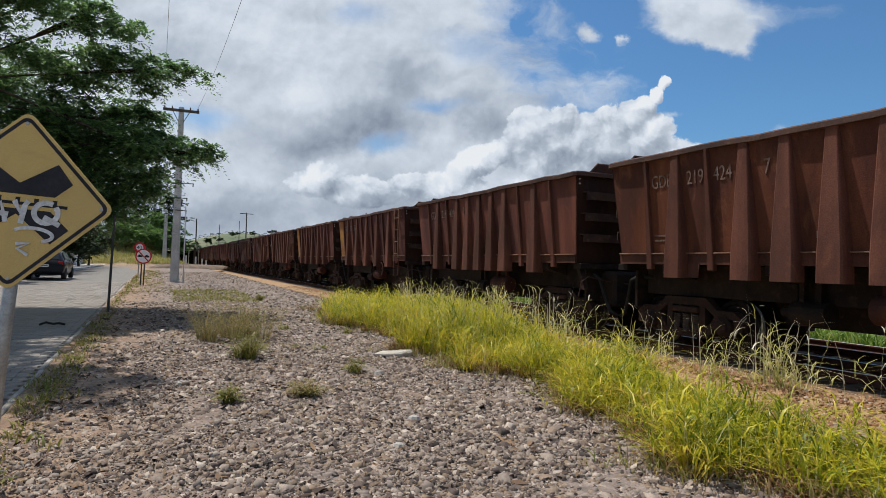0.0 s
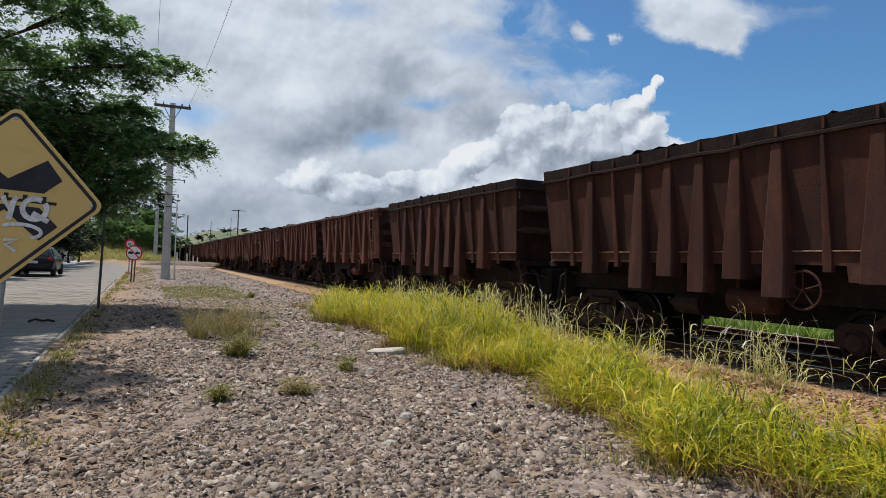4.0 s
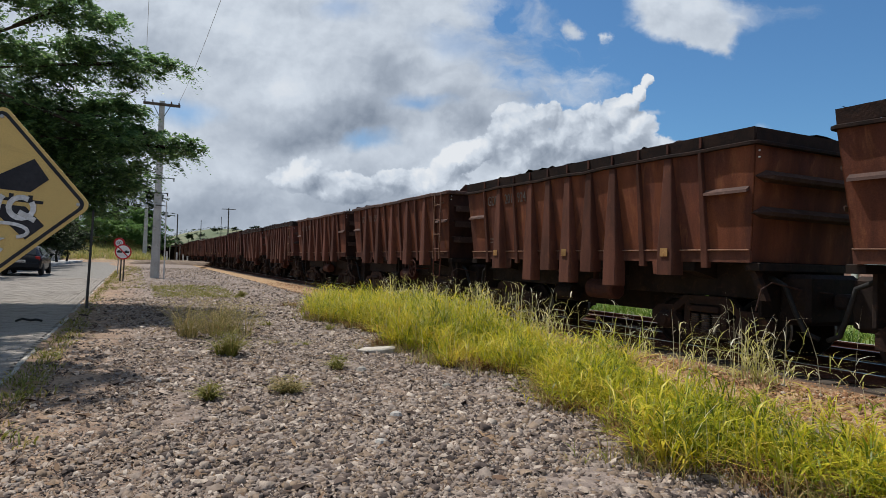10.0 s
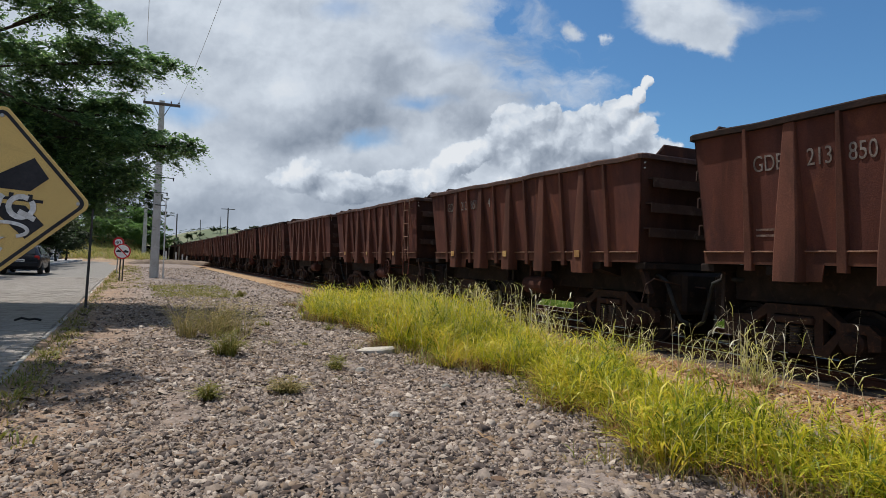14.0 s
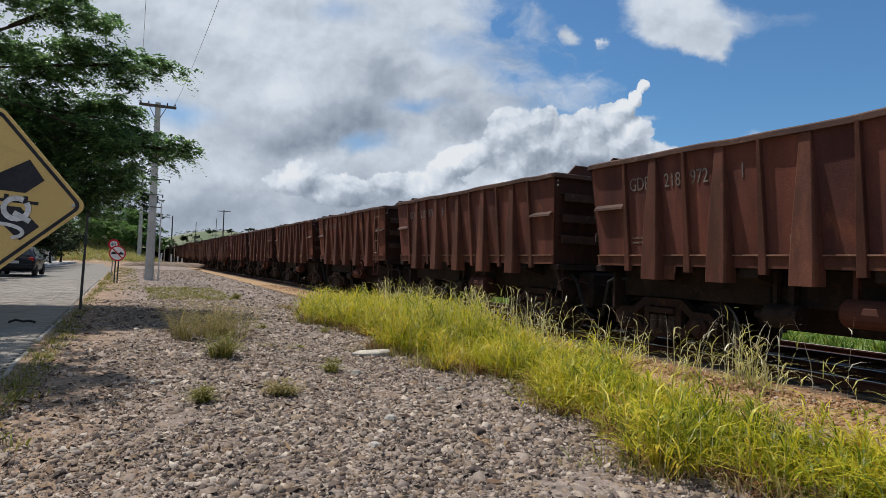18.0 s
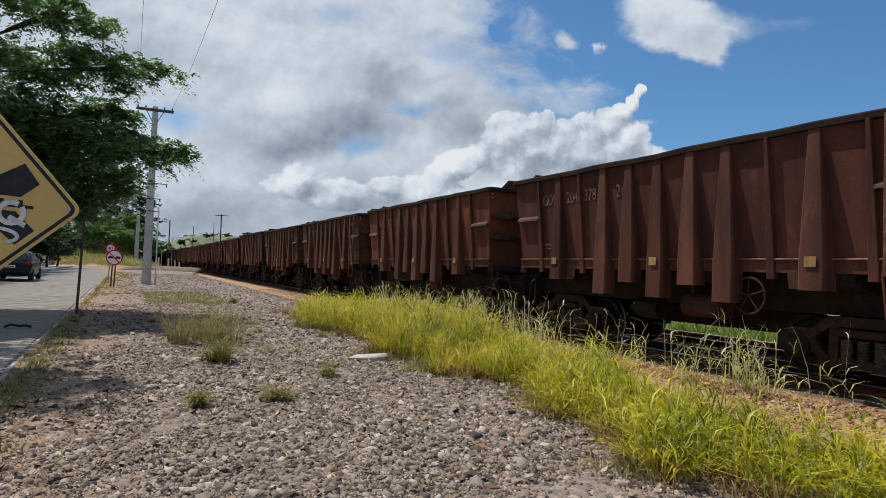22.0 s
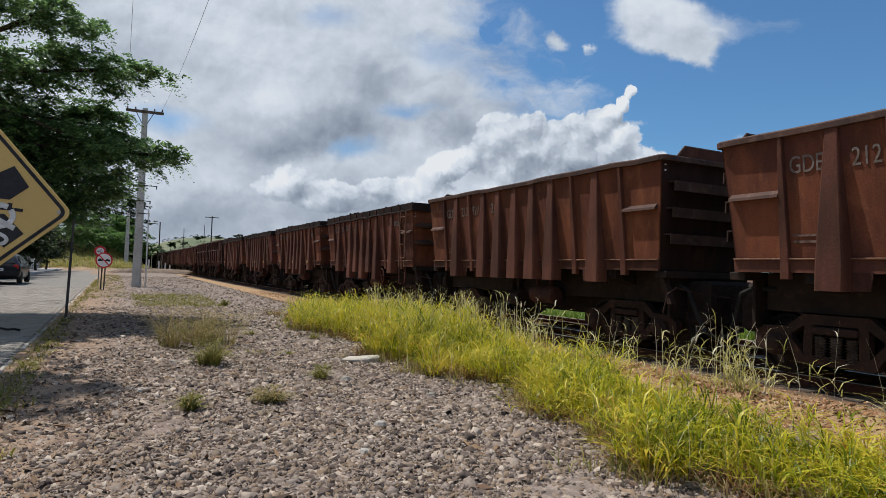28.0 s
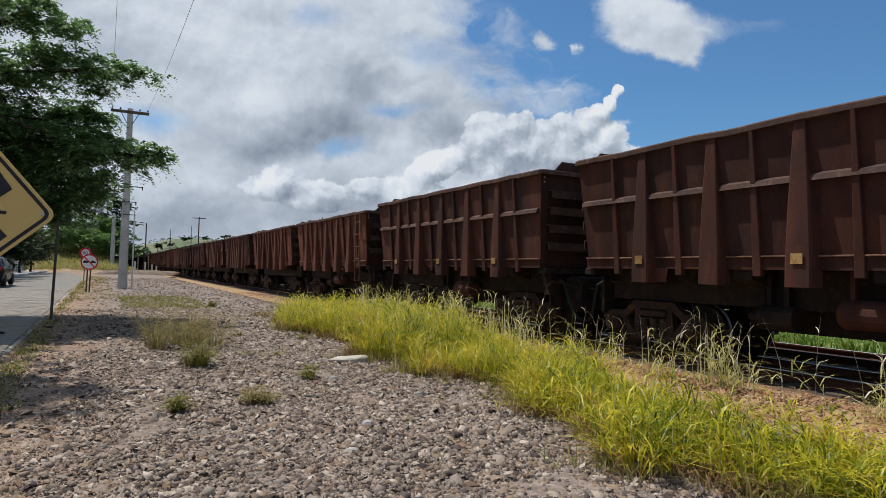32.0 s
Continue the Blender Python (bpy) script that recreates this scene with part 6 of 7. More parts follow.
# ---- trees ----
def leaf_cloud(name, centres, radius, per, size, material, parent, droop=0.5):
    """Feathery sprays: leaflets set in pairs along arching twigs that hang from the clump centres; each leaflet is an island."""
    sprays = max(2, per // 22)
    m = len(centres) * sprays
    c = np.repeat(np.arange(len(centres)), sprays)
    az = RNG.uniform(0, 2 * np.pi, m)
    rise = RNG.uniform(-0.25, 0.75, m)
    d = np.stack([np.cos(az) * np.cos(rise), np.sin(az) * np.cos(rise), np.sin(rise)], 1)
    length = radius[c] * RNG.uniform(1.1, 2.2, m)
    start = centres[c] + RNG.normal(0, 0.25, (m, 3)) * radius[c][:, None]
    k = 22
    n = m * k
    q = np.repeat(np.arange(m), k)
    s = np.tile(np.repeat(np.linspace(0.12, 1.0, k // 2), 2), m) + RNG.normal(0, 0.03, n)
    hand = np.tile(np.array([1.0, -1.0]), n // 2)
    pos = start[q] + d[q] * (s * length[q])[:, None]
    pos[:, 2] -= droop * length[q] * s ** 2
    side = np.stack([-np.sin(az[q]), np.cos(az[q]), np.zeros(n)], 1)
    ax = side * hand[:, None] * 0.8 + d[q] * 0.6 + RNG.normal(0, 0.28, (n, 3))
    ax[:, 2] -= 0.25
    ax /= np.linalg.norm(ax, axis=1)[:, None] + 1e-9
    sz = size * RNG.uniform(0.7, 1.35, n) * (1.1 - 0.5 * s)
    sd = np.cross(ax, RNG.normal(0, 0.45, (n, 3)) + np.array([0, 0, 1.0]))
    sd /= np.linalg.norm(sd, axis=1)[:, None] + 1e-9
    nr = np.cross(sd, ax)
    a = pos
    b = pos + ax * (sz * 2.1)[:, None]
    l = pos + ax * sz[:, None] + sd * (sz * 0.42)[:, None] + nr * (sz * 0.12)[:, None]
    rr = pos + ax * sz[:, None] - sd * (sz * 0.42)[:, None] + nr * (sz * 0.12)[:, None]
    verts = np.stack([a, rr, b, l], 1).reshape(-1, 3)
    ob = array_mesh(name, verts, np.arange(n * 4).reshape(-1, 4), material)
    ob.parent = parent
    return ob


def tree(name, label, at, trunk_h, r0, lumps, leaf, leaf_size, per, density, group="", limbs=True, droop=0.5):
    """A tapered trunk, limbs to each lump of the crown, and leaf clumps with gaps between."""
    x, y = at
    z = float(ground_z(x, y))
    t = thing(name, label, "tree", group=group, at=pose(x, y, z))
    fork = V(0.2 * r0, 0, trunk_h)
    bend = V(random.uniform(-0.15, 0.15), random.uniform(-0.15, 0.15), trunk_h * 0.5)
    part("trunk", Build().tube([(0, 0, -0.3), (0.0, 0, 0.15), bend, fork], [r0 * 1.5, r0 * 1.15, r0 * 0.9, r0 * 0.75], 12), BARK, t, smooth=True)
    cs, rs = [], []
    for lx, ly, lz, lr in lumps:
        end = V(lx, ly, lz)
        if limbs and len(cs) % 2 == 0:
            mid = fork.lerp(end, 0.5) + V(random.uniform(-0.6, 0.6), random.uniform(-0.9, 0.9), random.uniform(0.8, 2.0)) * min(1, lr)
            part("limb", Build().tube([fork - V(0, 0, 0.1), fork.lerp(mid, 0.5) + V(0, 0, 0.15), mid, mid.lerp(end, 0.6), end], [r0 * 0.34, r0 * 0.17, r0 * 0.10, r0 * 0.06, r0 * 0.03], 7), BARK, t, smooth=True)
            for q in range(3):
                tip = end + V(random.uniform(-1, 1), random.uniform(-1, 1), random.uniform(-0.3, 0.6)) * lr * 0.8
                part("branch", Build().tube([mid.lerp(end, 0.5 + 0.15 * q), end.lerp(tip, 0.4), tip], [r0 * 0.12, r0 * 0.08, 0.012], 5), BARK, t, smooth=True)
        n = max(3, int(density * lr * lr))
        d = RNG.normal(0, 1, (n, 3))
        d /= np.linalg.norm(d, axis=1)[:, None]
        rad = lr * RNG.uniform(0.15, 1.0, n) * np.where(RNG.uniform(0, 1, n) < 0.18, 1.35, 1.0)
        cs.append(np.array([lx, ly, lz]) + d * rad[:, None] * np.array([1, 1, 0.7]))
        rs.append(RNG.uniform(0.16, 0.5, n) * min(1.0, 0.45 + lr * 0.3))
    leaf_cloud("crown", np.concatenate(cs), np.concatenate(rs), per, leaf_size, leaf, t, droop)
    return t


# the large tree that hangs over the street
# lumps reaching towards the camera hang out of view, added to shade the street
BIG = [(8.2, 0.0, 4.05, 0.56), (7.5, 0.1, 4.2, 0.84), (6.9, -0.2, 4.0, 1.12), (7.8, -0.5, 6.0, 0.5), (7.0, -0.6, 5.85, 0.78), (6.1, -0.5, 5.9, 0.85), (6.3, 0.3, 4.7, 1.1), (6.9, 0.4, 3.2, 0.84), (6.3, 0.5, 2.7, 0.85), (6.5, -0.8, 6.7, 0.5), (5.7, -1.0, 6.75, 0.7), (4.48, -1.0, 7.15, 0.95), (3.08, -1.0, 7.45, 1.0), (5.04, 0.0, 5.8, 1.2), (5.04, 0.5, 4.5, 1.45), (3.92, 0.0, 3.4, 1.4), (5.7, 0.6, 3.3, 1.2), (3.64, -0.6, 6.5, 0.9), (2.6, 0.4, 4.6, 1.6), (1.6, 0.4, 3.4, 1.5), (1.2, -0.6, 7.0, 1.6), (0.2, 1.6, 5.4, 1.7), (-1.6, 0.0, 5.6, 1.8), (-1.8, 1.0, 7.4, 1.6), (2.0, 2.6, 6.0, 1.6), (-2.6, -1.6, 4.8, 1.5), (2.3, -6.5, 8.0, 1.5), (1.7, -8.2, 8.2, 1.6), (0.7, -7.0, 8.6, 1.6), (1.2, -5.4, 9.0, 1.7), (2.6, -4.0, 9.4, 1.5), (3.6, -5.2, 9.6, 1.4), (4.9, -0.6, 7.1, 0.5), (6.8, 0.2, 4.9, 0.6), (3.4, 1.4, 5.4, 1.5), (4.4, 1.2, 4.4, 1.4), (2.0, 1.0, 4.0, 1.6), (3.0, 1.6, 3.0, 1.5), (4.6, 1.4, 2.7, 1.3), (5.6, 1.4, 4.2, 1.2), (0.4, -2.6, 7.2, 1.7), (1.7, -3.4, 7.4, 1.6), (3.0, -2.6, 7.6, 1.4), (0.0, -5.0, 7.4, 1.7), (1.4, -1.4, 7.0, 1.6), (-1.2, -3.6, 7.0, 1.7)]
tree("street_tree", "large spreading tree with feathery dark green foliage", (-7.3, 17.0), 2.7, 0.30, BIG, LEAF, 0.056, 132, 48, droop=0.7)
row = random.Random(4)
HEDGE = [(-7.4, 34, 2.0), (-7.3, 40, 2.1), (-7.3, 46, 2.1), (-7.2, 52, 2.2), (-7.2, 58, 2.2), (-7.1, 65, 2.3), (-7.0, 73, 2.4), (-6.9, 82, 2.4)]
for hx, hy, hr in HEDGE:
    lumps = [(row.uniform(-0.7, 1.0), row.uniform(-1.4, 1.4), 2.5 + row.uniform(-0.7, 1.5), hr * row.uniform(0.55, 0.8)) for _ in range(9)]
    tree("pavement_tree", "small clipped dark green tree on the pavement", (hx, hy), 1.5, 0.11, lumps, LEAF_DARK, 0.13, 80, 14, group="trees along the pavement", limbs=False)
tree("tall_tree", "tall dark tree behind the end of the street", (0.2, 114), 3.0, 0.4, [(-1.5, 0, 9, 3.0), (1.5, 0, 7.5, 2.8), (0, 0, 12, 2.6), (2.6, 0, 4.6, 2.2), (-2.5, 0, 5.5, 2.8), (0.5, 0, 5, 2.6), (-3.4, 1, 11.5, 2.6)], LEAF_DARK, 0.2, 60, 8)
tree("tall_tree", "dense dark tree behind the end of the street", (-7.0, 116), 3.0, 0.4, [(-2.5, 0, 8, 3.4), (2.5, 0, 7.0, 3.0), (0, 0, 11, 3.2), (3.6, 0, 10.5, 2.6), (-3.5, 0, 12, 3.0), (0.5, 0, 5, 2.6)], LEAF_DARK, 0.2, 60, 8)
for bx, by, br in ((-1.2, 104, 2.9), (-4.0, 105, 3.2), (-7.0, 107, 3.4), (1.6, 106, 2.4), (-10.5, 104, 3.4), (-2.6, 109, 4.0), (3.2, 111, 2.6), (0.4, 109, 3.6)):
    lumps = [(row.uniform(-1.2, 1.2) * br * 0.6, row.uniform(-0.5, 0.5), br * row.uniform(0.6, 1.15), br * row.uniform(0.5, 0.7)) for _ in range(5)]
    tree("bush", "bright green leafy bush on the bank", (bx, by), 0.8, 0.12, lumps, LEAF_LIGHT, 0.16, 70, 8, group="bushes on the bank", limbs=False)
for px, py, pr in ((30, 430, 3.2), (38, 445, 2.4), (52, 470, 2.8), (66, 480, 2.2), (24, 415, 2.6), (82, 500, 3.0), (-40, 420, 4.0), (-60, 380, 4.5), (-30, 300, 4.2)):
    lumps = [(row.uniform(-1, 1) * pr, row.uniform(-1, 1), pr * row.uniform(0.8, 1.5), pr * row.uniform(0.5, 0.8)) for _ in range(4)]
    tree("hill_tree", "small distant tree on the green hillside", (px, py), 1.5, 0.2, lumps, LEAF_DARK, 0.45, 40, 3, group="trees on the hill", limbs=False)


def hillside():
    """Scrub and tree lines on the far slopes, a few pixels each."""
    n = 520
    y = RNG.uniform(300, 620, n)
    x = y * RNG.uniform(-0.03, 0.24, n)
    line = np.sin(y * 0.045 + x * 0.03) + RNG.normal(0, 0.6, n)
    keep = line > 0.35
    c = np.stack([x, y, ground_z(x, y) + 0.8], 1)[keep]
    ob = leaf_cloud("hillside_scrub", c, RNG.uniform(0.7, 2.4, len(c)), 44, 0.5, LEAF_DARK, None)
    tagged(ob, "dark scrub and hedge lines on the far hillside", "scrub", kind="stuff")


hillside()


def palm(x, y, h):
    t = thing("palm_tree", "small distant dark palm beside the railway", "palm", at=pose(x, y, float(ground_z(x, y))))
    part("trunk", Build().tube([(0, 0, -0.2), (0.1, 0, h * 0.5), (0.05, 0, h)], [0.16, 0.12, 0.1], 8), BARK, t)
    for k in range(9):
        a = k * 0.7
        b = Build()
        pts = [(0.05 + math.cos(a) * s * 1.7, math.sin(a) * s * 1.7, h + 0.5 * s - 1.3 * s * s) for s in (0.0, 0.25, 0.5, 0.75, 1.0)]
        rings = []
        for (px, py, pz), wd in zip(pts, (0.05, 0.28, 0.34, 0.25, 0.04)):
            sx, sy = -math.sin(a) * wd, math.cos(a) * wd
            rings.append([(px - sx, py - sy, pz - 0.12), (px, py, pz), (px + sx, py + sy, pz - 0.12), (px, py, pz - 0.03)])
        b.loft(rings)
        part("frond", b, LEAF_DARK, t)


palm(6.1, 118, 3.9)


# ---- buildings and walls ----
def boundary_wall():
    w = thing("boundary_wall", "low white plaster wall with pillars behind the pavement trees", "wall", kind="structure")
    y = 26.0
    while y < 98:
        z = 0.006 * min(y, 45)
        part("wall_panel", Build().box(-8.72, -8.58, y + 0.18, y + 2.82, z - 0.3, z + 1.35, 0.01), PLASTER, w)
        part("pillar", Build().box(-8.8, -8.5, y - 0.16, y + 0.16, z - 0.3, z + 1.7, 0.02), PLASTER, w)
        part("coping", Build().box(-8.78, -8.52, y + 0.17, y + 2.83, z + 1.352, z + 1.42, 0.01), CONCRETE, w)
        y += 3.0


boundary_wall()


def field_wall():
    w = thing("field_wall", "long pinkish brick wall beyond the field", "wall", kind="structure")
    for k in range(12):
        y = -20 + 8 * k
        z = float(ground_z(34.0, y))
        part("wall_panel", Build().box(33.9, 34.1, y + 0.16, y + 7.84, z - 0.6, z + 1.35, 0.01), PINK, w)
        part("pillar", Build().box(33.82, 34.18, y - 0.15, y + 0.15, z - 0.6, z + 1.5, 0.02), PLASTER, w)


PINK = mat("pink_brick", (0.42, 0.24, 0.20), (0.34, 0.19, 0.16), 2.0, 0.9, 0.0, 0.2, 40, (0.50, 0.36, 0.31))
field_wall()


def shelter():
    s = thing("trackside_shelter", "dark open shelter with pale posts beside the railway", "shelter", at=pose(4.6, 126, float(ground_z(4.6, 126))))
    part("roof", Build().loft([[(-3.4, -2, 2.5), (0, -2, 3.1), (3.0, -2, 2.5), (0, -2, 2.9)], [(-3.4, 3, 2.5), (0, 3, 3.1), (3.0, 3, 2.5), (0, 3, 2.9)]]), DARK_STEEL, s)
    part("back_wall", Build().box(-3.2, 2.7, 2.8, 2.95, -0.2, 2.5), UNDER, s)
    for x in (-3.0, -1.0, 1.0, 2.7):
        part("post", Build().box(x - 0.07, x + 0.07, -1.9, -1.76, -0.2, 2.6, 0.01), PLASTER, s)
    house = thing("roadside_house", "small pale house beyond the railway bend", "house", at=pose(16.0, 240, float(ground_z(16, 240))))
    part("wall", Build().box(-4, 4, -3, 3, -0.4, 3.4), PLASTER, house)
    part("roof", Build().loft([[(-4.4, -3.4, 3.3), (4.4, -3.4, 3.3), (0, -3.4, 5.0)], [(-4.4, 3.4, 3.3), (4.4, 3.4, 3.3), (0, 3.4, 5.0)]]), ROOF_TILE, house)
    for x in (-2.2, 1.6):
        part("window", Build().box(x - 0.6, x + 0.6, -3.05, -3.0, 1.0, 2.2), GLASS_DARK, house)


shelter()
for mx, my in ((3.4, 82), (4.6, 84), (5.6, 88), (6.4, 92)):
    p = thing("marker_post", "short white marker post at the crossing", "post", group="marker posts", at=pose(mx, my, float(ground_z(mx, my))))
    part("shaft", Build().box(-0.09, 0.09, -0.09, 0.09, -0.3, 1.15, 0.02), PLASTER, p)
    part("cap", Build().box(-0.10, 0.10, -0.10, 0.10, 1.15, 1.19, 0.01), PLASTER, p)


# ---- parked car ----
def car(x, y, turn):
    z = 0.006 * min(y, 45) - 0.033
    c = thing("parked_car", "black hatchback parked at the far kerb", "car", at=pose(x, y, z, 0, 0, turn))
    # sections along the length: y, half width, floor, belt, roof half width, roof height
    secs = [(-1.95, 0.70, 0.42, 0.72, 0.62, 0.74), (-1.88, 0.80, 0.32, 0.86, 0.66, 0.90), (-1.75, 0.83, 0.26, 0.94, 0.60, 1.02), (-1.45, 0.84, 0.22, 0.96, 0.58, 1.30), (-1.05, 0.84, 0.20, 0.96, 0.58, 1.42), (-0.2, 0.84, 0.20, 0.95, 0.58, 1.45), (0.45, 0.84, 0.20, 0.94, 0.57, 1.38), (0.95, 0.83, 0.20, 0.93, 0.60, 1.08), (1.15, 0.83, 0.22, 0.92, 0.66, 0.97), (1.75, 0.80, 0.26, 0.80, 0.66, 0.84), (1.95, 0.66, 0.36, 0.62, 0.56, 0.66)]
    b = Build()
    rings = []
    for yy, hw, fl, belt, rw, rh in secs:
        rings.append([(-hw * 0.9, yy, fl), (-hw, yy, fl + 0.18), (-hw, yy, belt - 0.1), (-hw * 0.96, yy, belt), (-rw, yy, rh - 0.03), (-rw * 0.7, yy, rh), (rw * 0.7, yy, rh), (rw, yy, rh - 0.03), (hw * 0.96, yy, belt), (hw, yy, belt - 0.1), (hw, yy, fl + 0.18), (hw * 0.9, yy, fl)])
    b.loft(rings)
    body = part("body", b, BLACK_PAINT, c, "glossy black body", smooth=True)
    glass = Build()
    glass.loft([[(-0.60, -1.76, 1.0), (0.60, -1.76, 1.0), (0.54, -1.50, 1.26), (-0.54, -1.50, 1.26)], [(-0.60, -1.79, 1.01), (0.60, -1.79, 1.01), (0.54, -1.53, 1.27), (-0.54, -1.53, 1.27)]])
    part("rear_window", glass, GLASS_DARK, c)
    for s in (-1, 1):
        g = Build()
        g.loft([[(s * 0.80, -1.35, 0.99), (s * 0.80, 0.72, 0.97), (s * 0.60, 0.40, 1.32), (s * 0.60, -1.0, 1.36)], [(s * 0.822, -1.35, 1.0), (s * 0.822, 0.72, 0.98), (s * 0.622, 0.40, 1.33), (s * 0.622, -1.0, 1.37)]])
        part("side_window", g, GLASS_DARK, c)
        part("tail_light", Build().box(min(s * 0.58, s * 0.79), max(s * 0.58, s * 0.79), -1.91, -1.82, 0.72, 0.92, 0.02), LAMP_RED, c)
        part("mirror", Build().box(min(s * 0.86, s * 1.0), max(s * 0.86, s * 1.0), 0.62, 0.72, 0.95, 1.08, 0.02), BLACK_PAINT, c)
        for wy in (-1.2, 1.22):
            t = Build().lathe((s * 0.66, wy, 0.30), (s * 0.86, wy, 0.30), [(0, 0.18), (0, 0.27), (0.03, 0.30), (0.17, 0.30), (0.20, 0.27), (0.20, 0.19)], 24)
            wheel = part("wheel", t, RUBBER, c)
            part("rim", Build().lathe((s * 0.80, wy, 0.30), (s * 0.855, wy, 0.30), [(0, 0.19), (0.045, 0.19), (0.03, 0.16), (0.04, 0.05), (0.055, 0.03)], 16), CHROME, wheel)
    part("bumper", Build().box(-0.78, 0.78, -1.99, -1.86, 0.36, 0.60, 0.04), BLACK_PAINT, c)
    part("number_plate", Build().box(-0.2, 0.2, -1.995, -1.985, 0.62, 0.74, 0.003), SIGN_WHITE, c, "pale plate with a plain bar")
    part("plate_bar", Build().box(-0.16, 0.16, -2.0, -1.996, 0.66, 0.70), DARK_STEEL, c)


car(-4.9, 38.0, -1)


# ---- weeds and litter ----
def weed(x, y, n, spread, h0, h1, w, bend, material, label):
    """Stems that fan out of a few roots, with a haze of small leaflets on the taller ones."""
    t = thing("weed_tuft", label, "weed", group="weeds in the gravel")
    roots = 1 + int(spread * 12)
    ra, rr = RNG.uniform(0, 6.28, roots), spread * (0.8 if spread > 0.5 else 0.42) * np.sqrt(RNG.uniform(0, 1, roots))
    rx, ry = x + np.cos(ra) * rr, y + np.sin(ra) * rr * 0.8
    c = RNG.integers(0, roots, n)
    a = RNG.uniform(0, 6.28, n)
    bx, by = rx[c] + np.cos(a) * spread * 0.10, ry[c] + np.sin(a) * spread * 0.10
    base = np.stack([bx, by, ground_z(bx, by) - 0.01], 1)
    tall = RNG.uniform(0.55, 1.1, roots) * (1.1 - 0.5 * (rr / spread) ** 2)
    h = RNG.uniform(h0, h1, n) * tall[c]
    ob = blades("leaves", base, h, RNG.uniform(w * 0.6, w * 1.2, n), a, RNG.uniform(bend * 0.5, bend * 2.2, n), material, "", parent=t)
    tagged(ob, kind="stuff")
    if h1 > 0.2:
        m = int(roots * 12)
        c = RNG.integers(0, roots, m)
        at = np.stack([rx[c] + RNG.normal(0, spread * 0.22, m), ry[c] + RNG.normal(0, spread * 0.22, m), ground_z(rx[c], ry[c]) + h1 * tall[c] * RNG.uniform(0.12, 0.72, m)], 1)
        haze = leaf_cloud("foliage", at, np.full(m, spread * 0.16), 66, 0.006 + 0.008 * spread, material, t, 0.2)
        tagged(haze, kind="stuff")
    return t


TUFTS = [(0.65, 6.28, 170, 0.20, 0.08, 0.28, 0.009, 0.8, WEED, "small green weed tuft in the gravel"), (1.47, 6.35, 260, 0.26, 0.06, 0.21, 0.008, 0.8, WEED_MIX, "flat half-dry weed in the gravel"),
         (2.22, 7.5, 150, 0.24, 0.07, 0.24, 0.009, 0.8, WEED, "small green weed tuft in the gravel"), (1.30, 11.0, 900, 0.80, 0.30, 0.98, 0.006, 0.4, WEED_MIX, "bushy half-dry weed standing in the gravel"),
         (1.12, 8.85, 420, 0.38, 0.14, 0.54, 0.008, 0.6, WEED, "green weed with pale dry tops in the gravel"), (2.35, 9.6, 90, 0.22, 0.04, 0.12, 0.010, 0.9, WEED, "low green weed in the gravel"),
         (1.95, 9.9, 90, 0.25, 0.04, 0.12, 0.010, 0.9, WEED, "low green weed in the gravel"), (2.1, 6.9, 60, 0.2, 0.03, 0.1, 0.008, 0.9, WEED_DRY, "flat half-dry weed in the gravel"), (1.35, 5.9, 60, 0.2, 0.03, 0.10, 0.008, 0.9, WEED_DRY, "flat half-dry weed in the gravel"),
         (3.0, 20.5, 150, 0.3, 0.15, 0.45, 0.014, 0.5, WEED, "green weed tuft beside the track lot"), (2.3, 12.4, 80, 0.25, 0.05, 0.2, 0.01, 0.7, WEED, "low green weed in the gravel"), (0.2, 9.6, 70, 0.22, 0.03, 0.1, 0.01, 0.9, WEED_DRY, "flat half-dry weed in the gravel"), (3.4, 11.5, 90, 0.25, 0.05, 0.2, 0.01, 0.8, WEED, "low green weed beside the grass strip")]
for tuft in TUFTS:
    weed(*tuft)


def low_green():
    xy = np.concatenate([scatter(0.6, 3.0, 20, 27, 420), np.stack([RNG.normal(KERB_X + 0.20, 0.06, 200), RNG.uniform(3.5, 45, 200)], 1), scatter(-0.9, 0.4, 24, 60, 260), np.stack([RNG.normal(KERB_X + 0.20, 0.14, 60), RNG.uniform(4, 14, 60)], 1)])
    blades("low_weeds", *clumps(xy, 16, 0.12, 0.03, 0.13, 0.007, 0.016, 0.4, 1.2), WEED, "low green weeds along the kerb and in the lot")
    bank = np.stack([RNG.uniform(-10, 4, 900), RNG.uniform(93, 112, 900)], 1)
    blades("bank_grass", *clumps(bank, 12, 0.5, 0.3, 0.9, 0.03, 0.07, 0.2, 0.8), BANK, "yellowing grass on the bank at the street's end")


BANK = island_mat("bank_grass", [(0.0, (0.20, 0.26, 0.05)), (0.5, (0.42, 0.38, 0.11)), (1.0, (0.56, 0.44, 0.19))], 0.6, 0.3)
low_green()


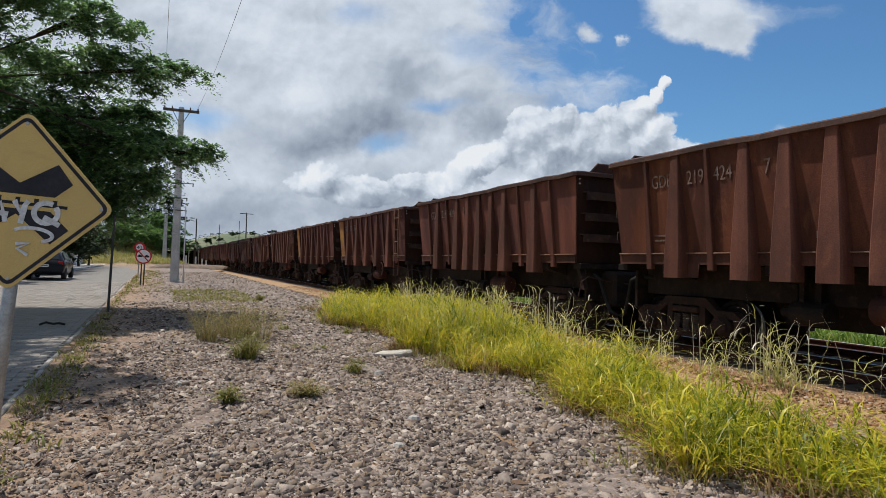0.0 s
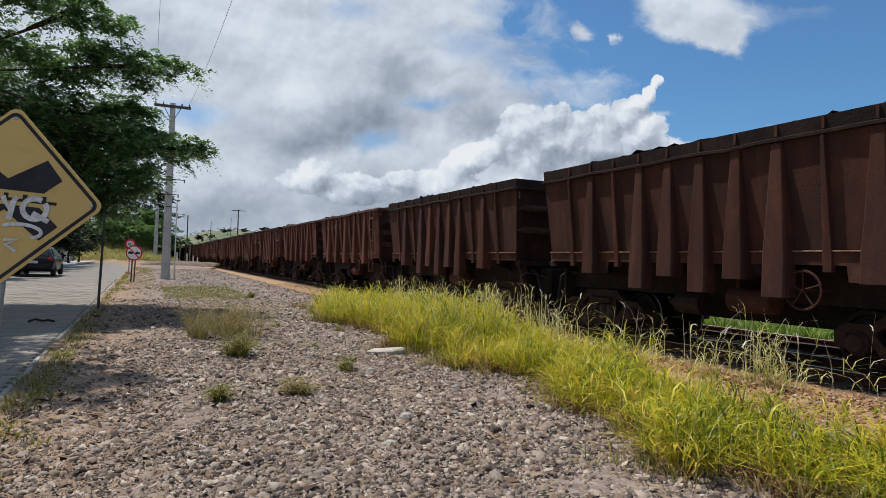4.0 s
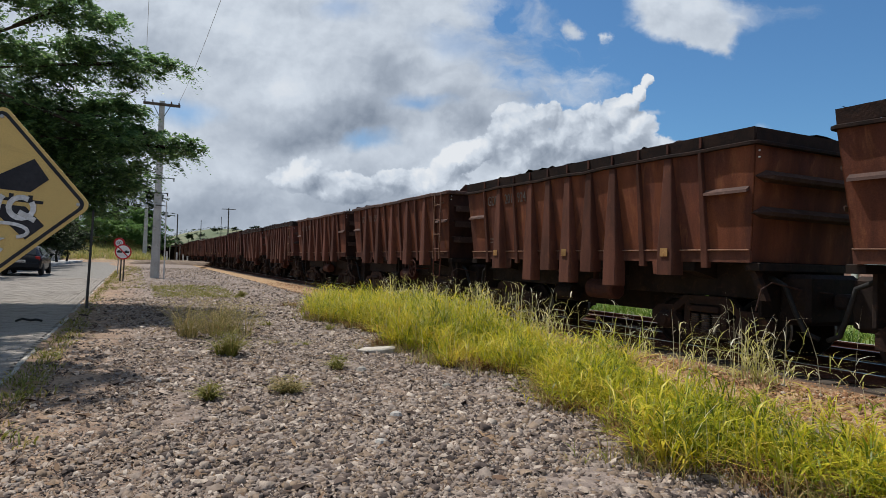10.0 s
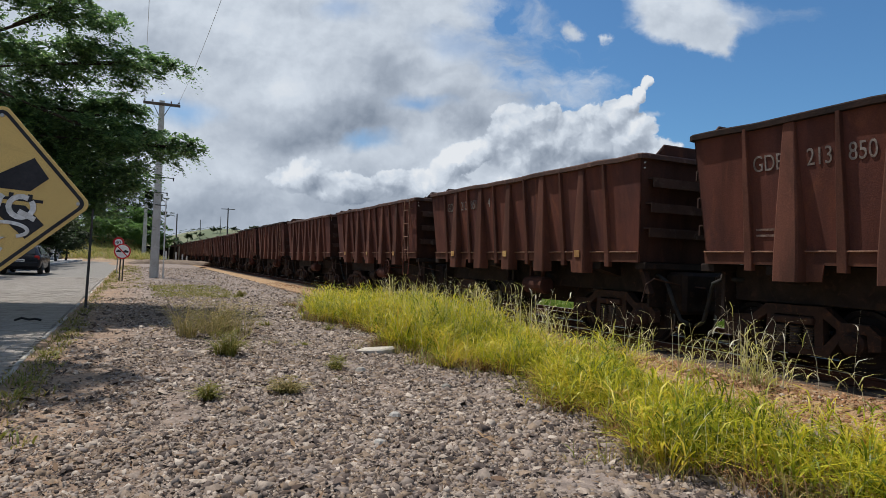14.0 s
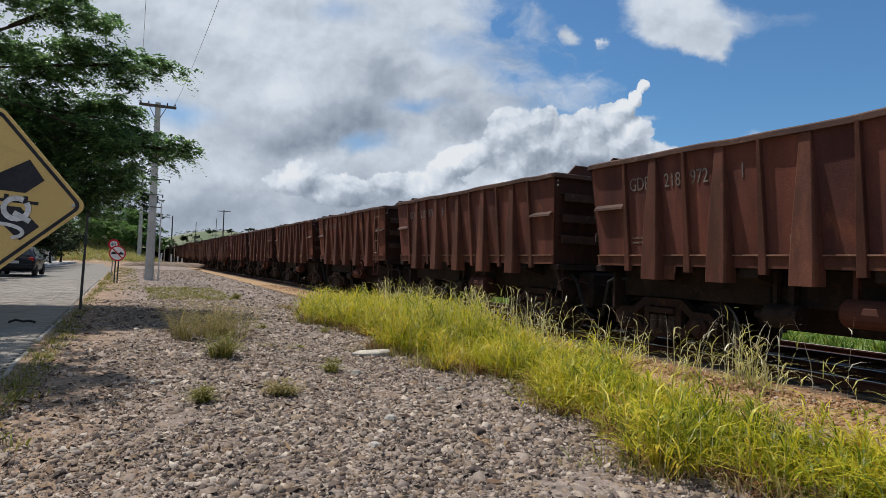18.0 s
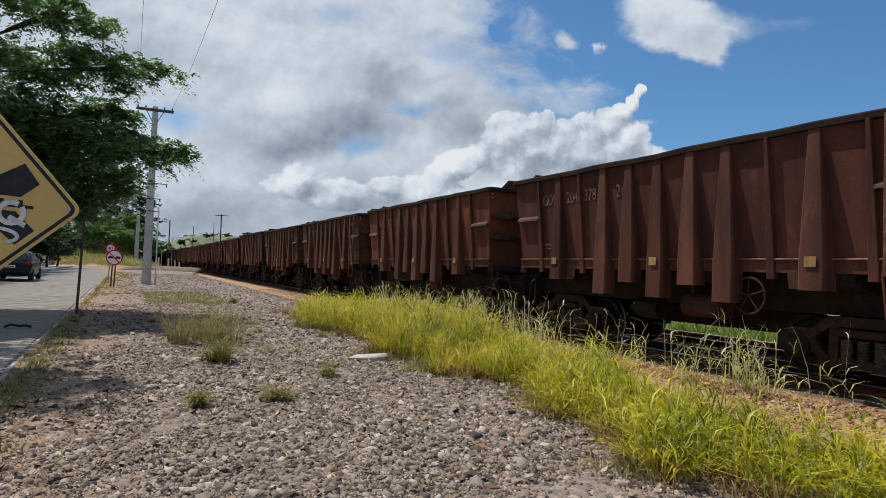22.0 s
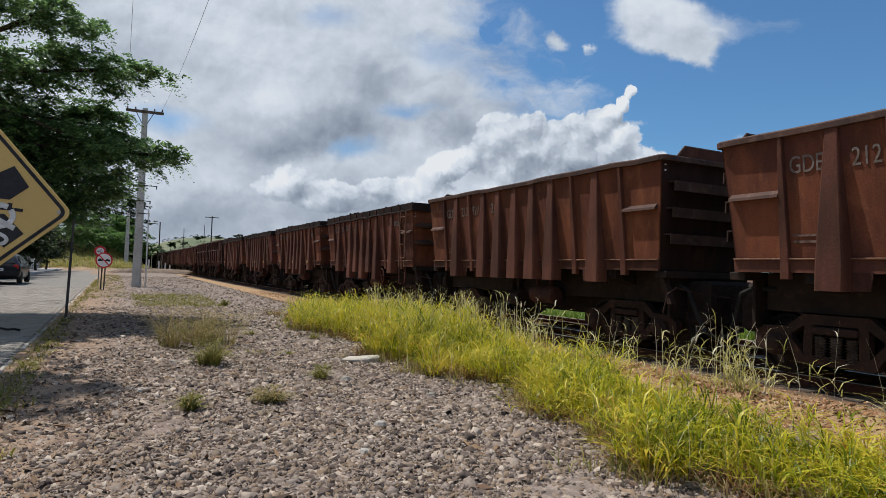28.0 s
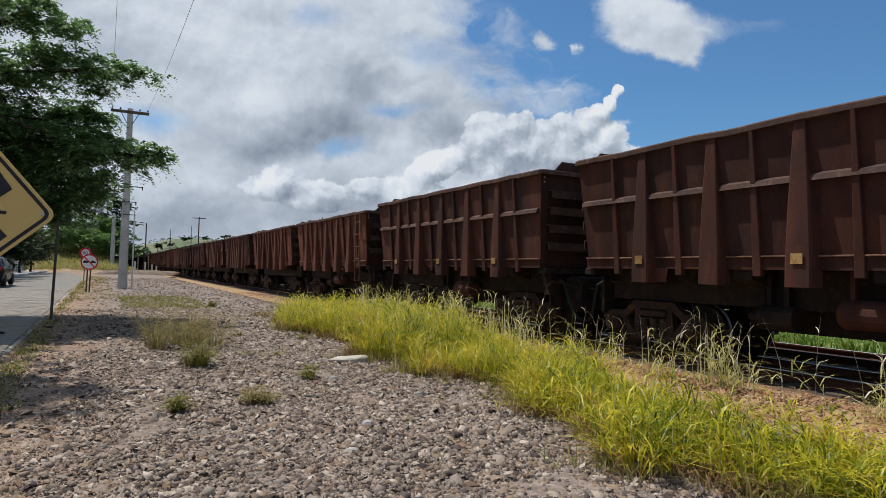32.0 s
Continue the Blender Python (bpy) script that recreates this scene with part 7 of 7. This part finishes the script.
def litter():
    b = Build()
    out = [(-0.24, -0.03), (-0.12, -0.10), (0.08, -0.11), (0.22, -0.06), (0.27, 0.02), (0.12, 0.08), (-0.02, 0.06), (-0.14, 0.10)]
    z = float(ground_z(3.22, 8.7))
    out = [(u * 1.15, v * 1.7) for u, v in out]
    b.loft([[(u * 0.96, v * 0.96, 0.0) for u, v in out], [(u, v, 0.02) for u, v in out], [(u, v, 0.05 + 0.1 * u) for u, v in out], [(u * 0.9, v * 0.86, 0.066 + 0.12 * u) for u, v in out]])
    tagged(part("pale_slab", b, PAPER, at=pose(3.22, 8.7, z, 0, 3, -15)), "flat pale stone slab lying on the gravel", "slab")
    b = Build().tube([(-0.2, 0, 0.02), (-0.1, 0.05, 0.06), (0.03, 0.02, 0.03), (0.12, -0.04, 0.05), (0.22, 0.0, 0.02)], 0.022, 7)
    tagged(part("rubber_scrap", b, RUBBER, at=pose(-1.75, 14.0, 0.006 * 14 - 0.03)), "twisted black rubber scrap on the street", "litter")
    for x, y, r in ((2.52, 7.25, 0.07), (0.3, 7.3, 0.05), (3.1, 6.1, 0.055), (2.1, 5.1, 0.06), (1.7, 4.4, 0.05)):
        b = Build()
        b.lathe((0, 0, 0), (0, 0, r), [(0, r * 0.6), (r * 0.25, r), (r * 0.7, r * 0.8), (r * 0.95, r * 0.3)], 7)
        tagged(part("loose_rock", b, KERB, at=pose(x, y, float(ground_z(x, y)), 8, -6, x * 90)), "larger loose rock lying on the gravel", "rock", group="loose rocks")


    rng = random.Random(9)
    b = Build()
    rings = []
    for k, (s, zz) in enumerate(((1.0, -0.1), (0.9, 0.12), (0.7, 0.24), (0.4, 0.30), (0.05, 0.32))):
        rings.append([(math.cos(a) * 4.0 * s * (1 + 0.12 * math.sin(3 * a + k)), math.sin(a) * 3.0 * s, zz + rng.uniform(-0.05, 0.05)) for a in (2 * math.pi * i / 28 for i in range(28))])
    b.loft(rings)
    tagged(part("earth_heap", b, HEAP, at=pose(3.4, 70, float(ground_z(3.4, 70)), 0, 0, 8)), "low heap of brown earth and rubble on the lot", "heap")


HEAP = mat("heap_earth", (0.20, 0.15, 0.11), (0.14, 0.105, 0.08), 1.5, 0.95, 0.0, 0.8, 25, (0.22, 0.17, 0.13), 0.05, bdist=0.06)
litter()
pavers()


# ---- what moves ----
def motions():
    for k, w in TRAIN:
        rows = []
        for t in range(33):
            y = FRONT + (k - passed(t)) * PITCH - HALF + SLACK.get(k, 0.0)
            if t in (0, 32) or t % 4 == 0 or y > 120:
                x, turn = on_track(y)
                rows.append((t, pose(x, y, RAIL_Z, 0, 0, turn)))
        walk(w, rows)
        # the wheels roll while the wagon is near
        times = [f / FPS for f in range(0, 32 * FPS + 1) if -4 < FRONT + (k - passed(f / FPS)) * PITCH - HALF < 19]
        if len(times) < 4:
            continue
        first, last = times[0], times[-1]
        if first > 0.1:
            times = [0.0] + times
        if last < 31.9:
            times = times + [32.0]
        for b in w.children:
            if not b.name.startswith("bogie"):
                continue
            for ws in b.children:
                if ws.name.startswith("wheelset"):
                    y = ws.location.y
                    walk(ws, [(t, pose(0, y, WHEEL_R, math.degrees((passed(min(max(t, first), last)) - passed(first)) * PITCH / WHEEL_R), 0, 0)) for t in times])


motions()
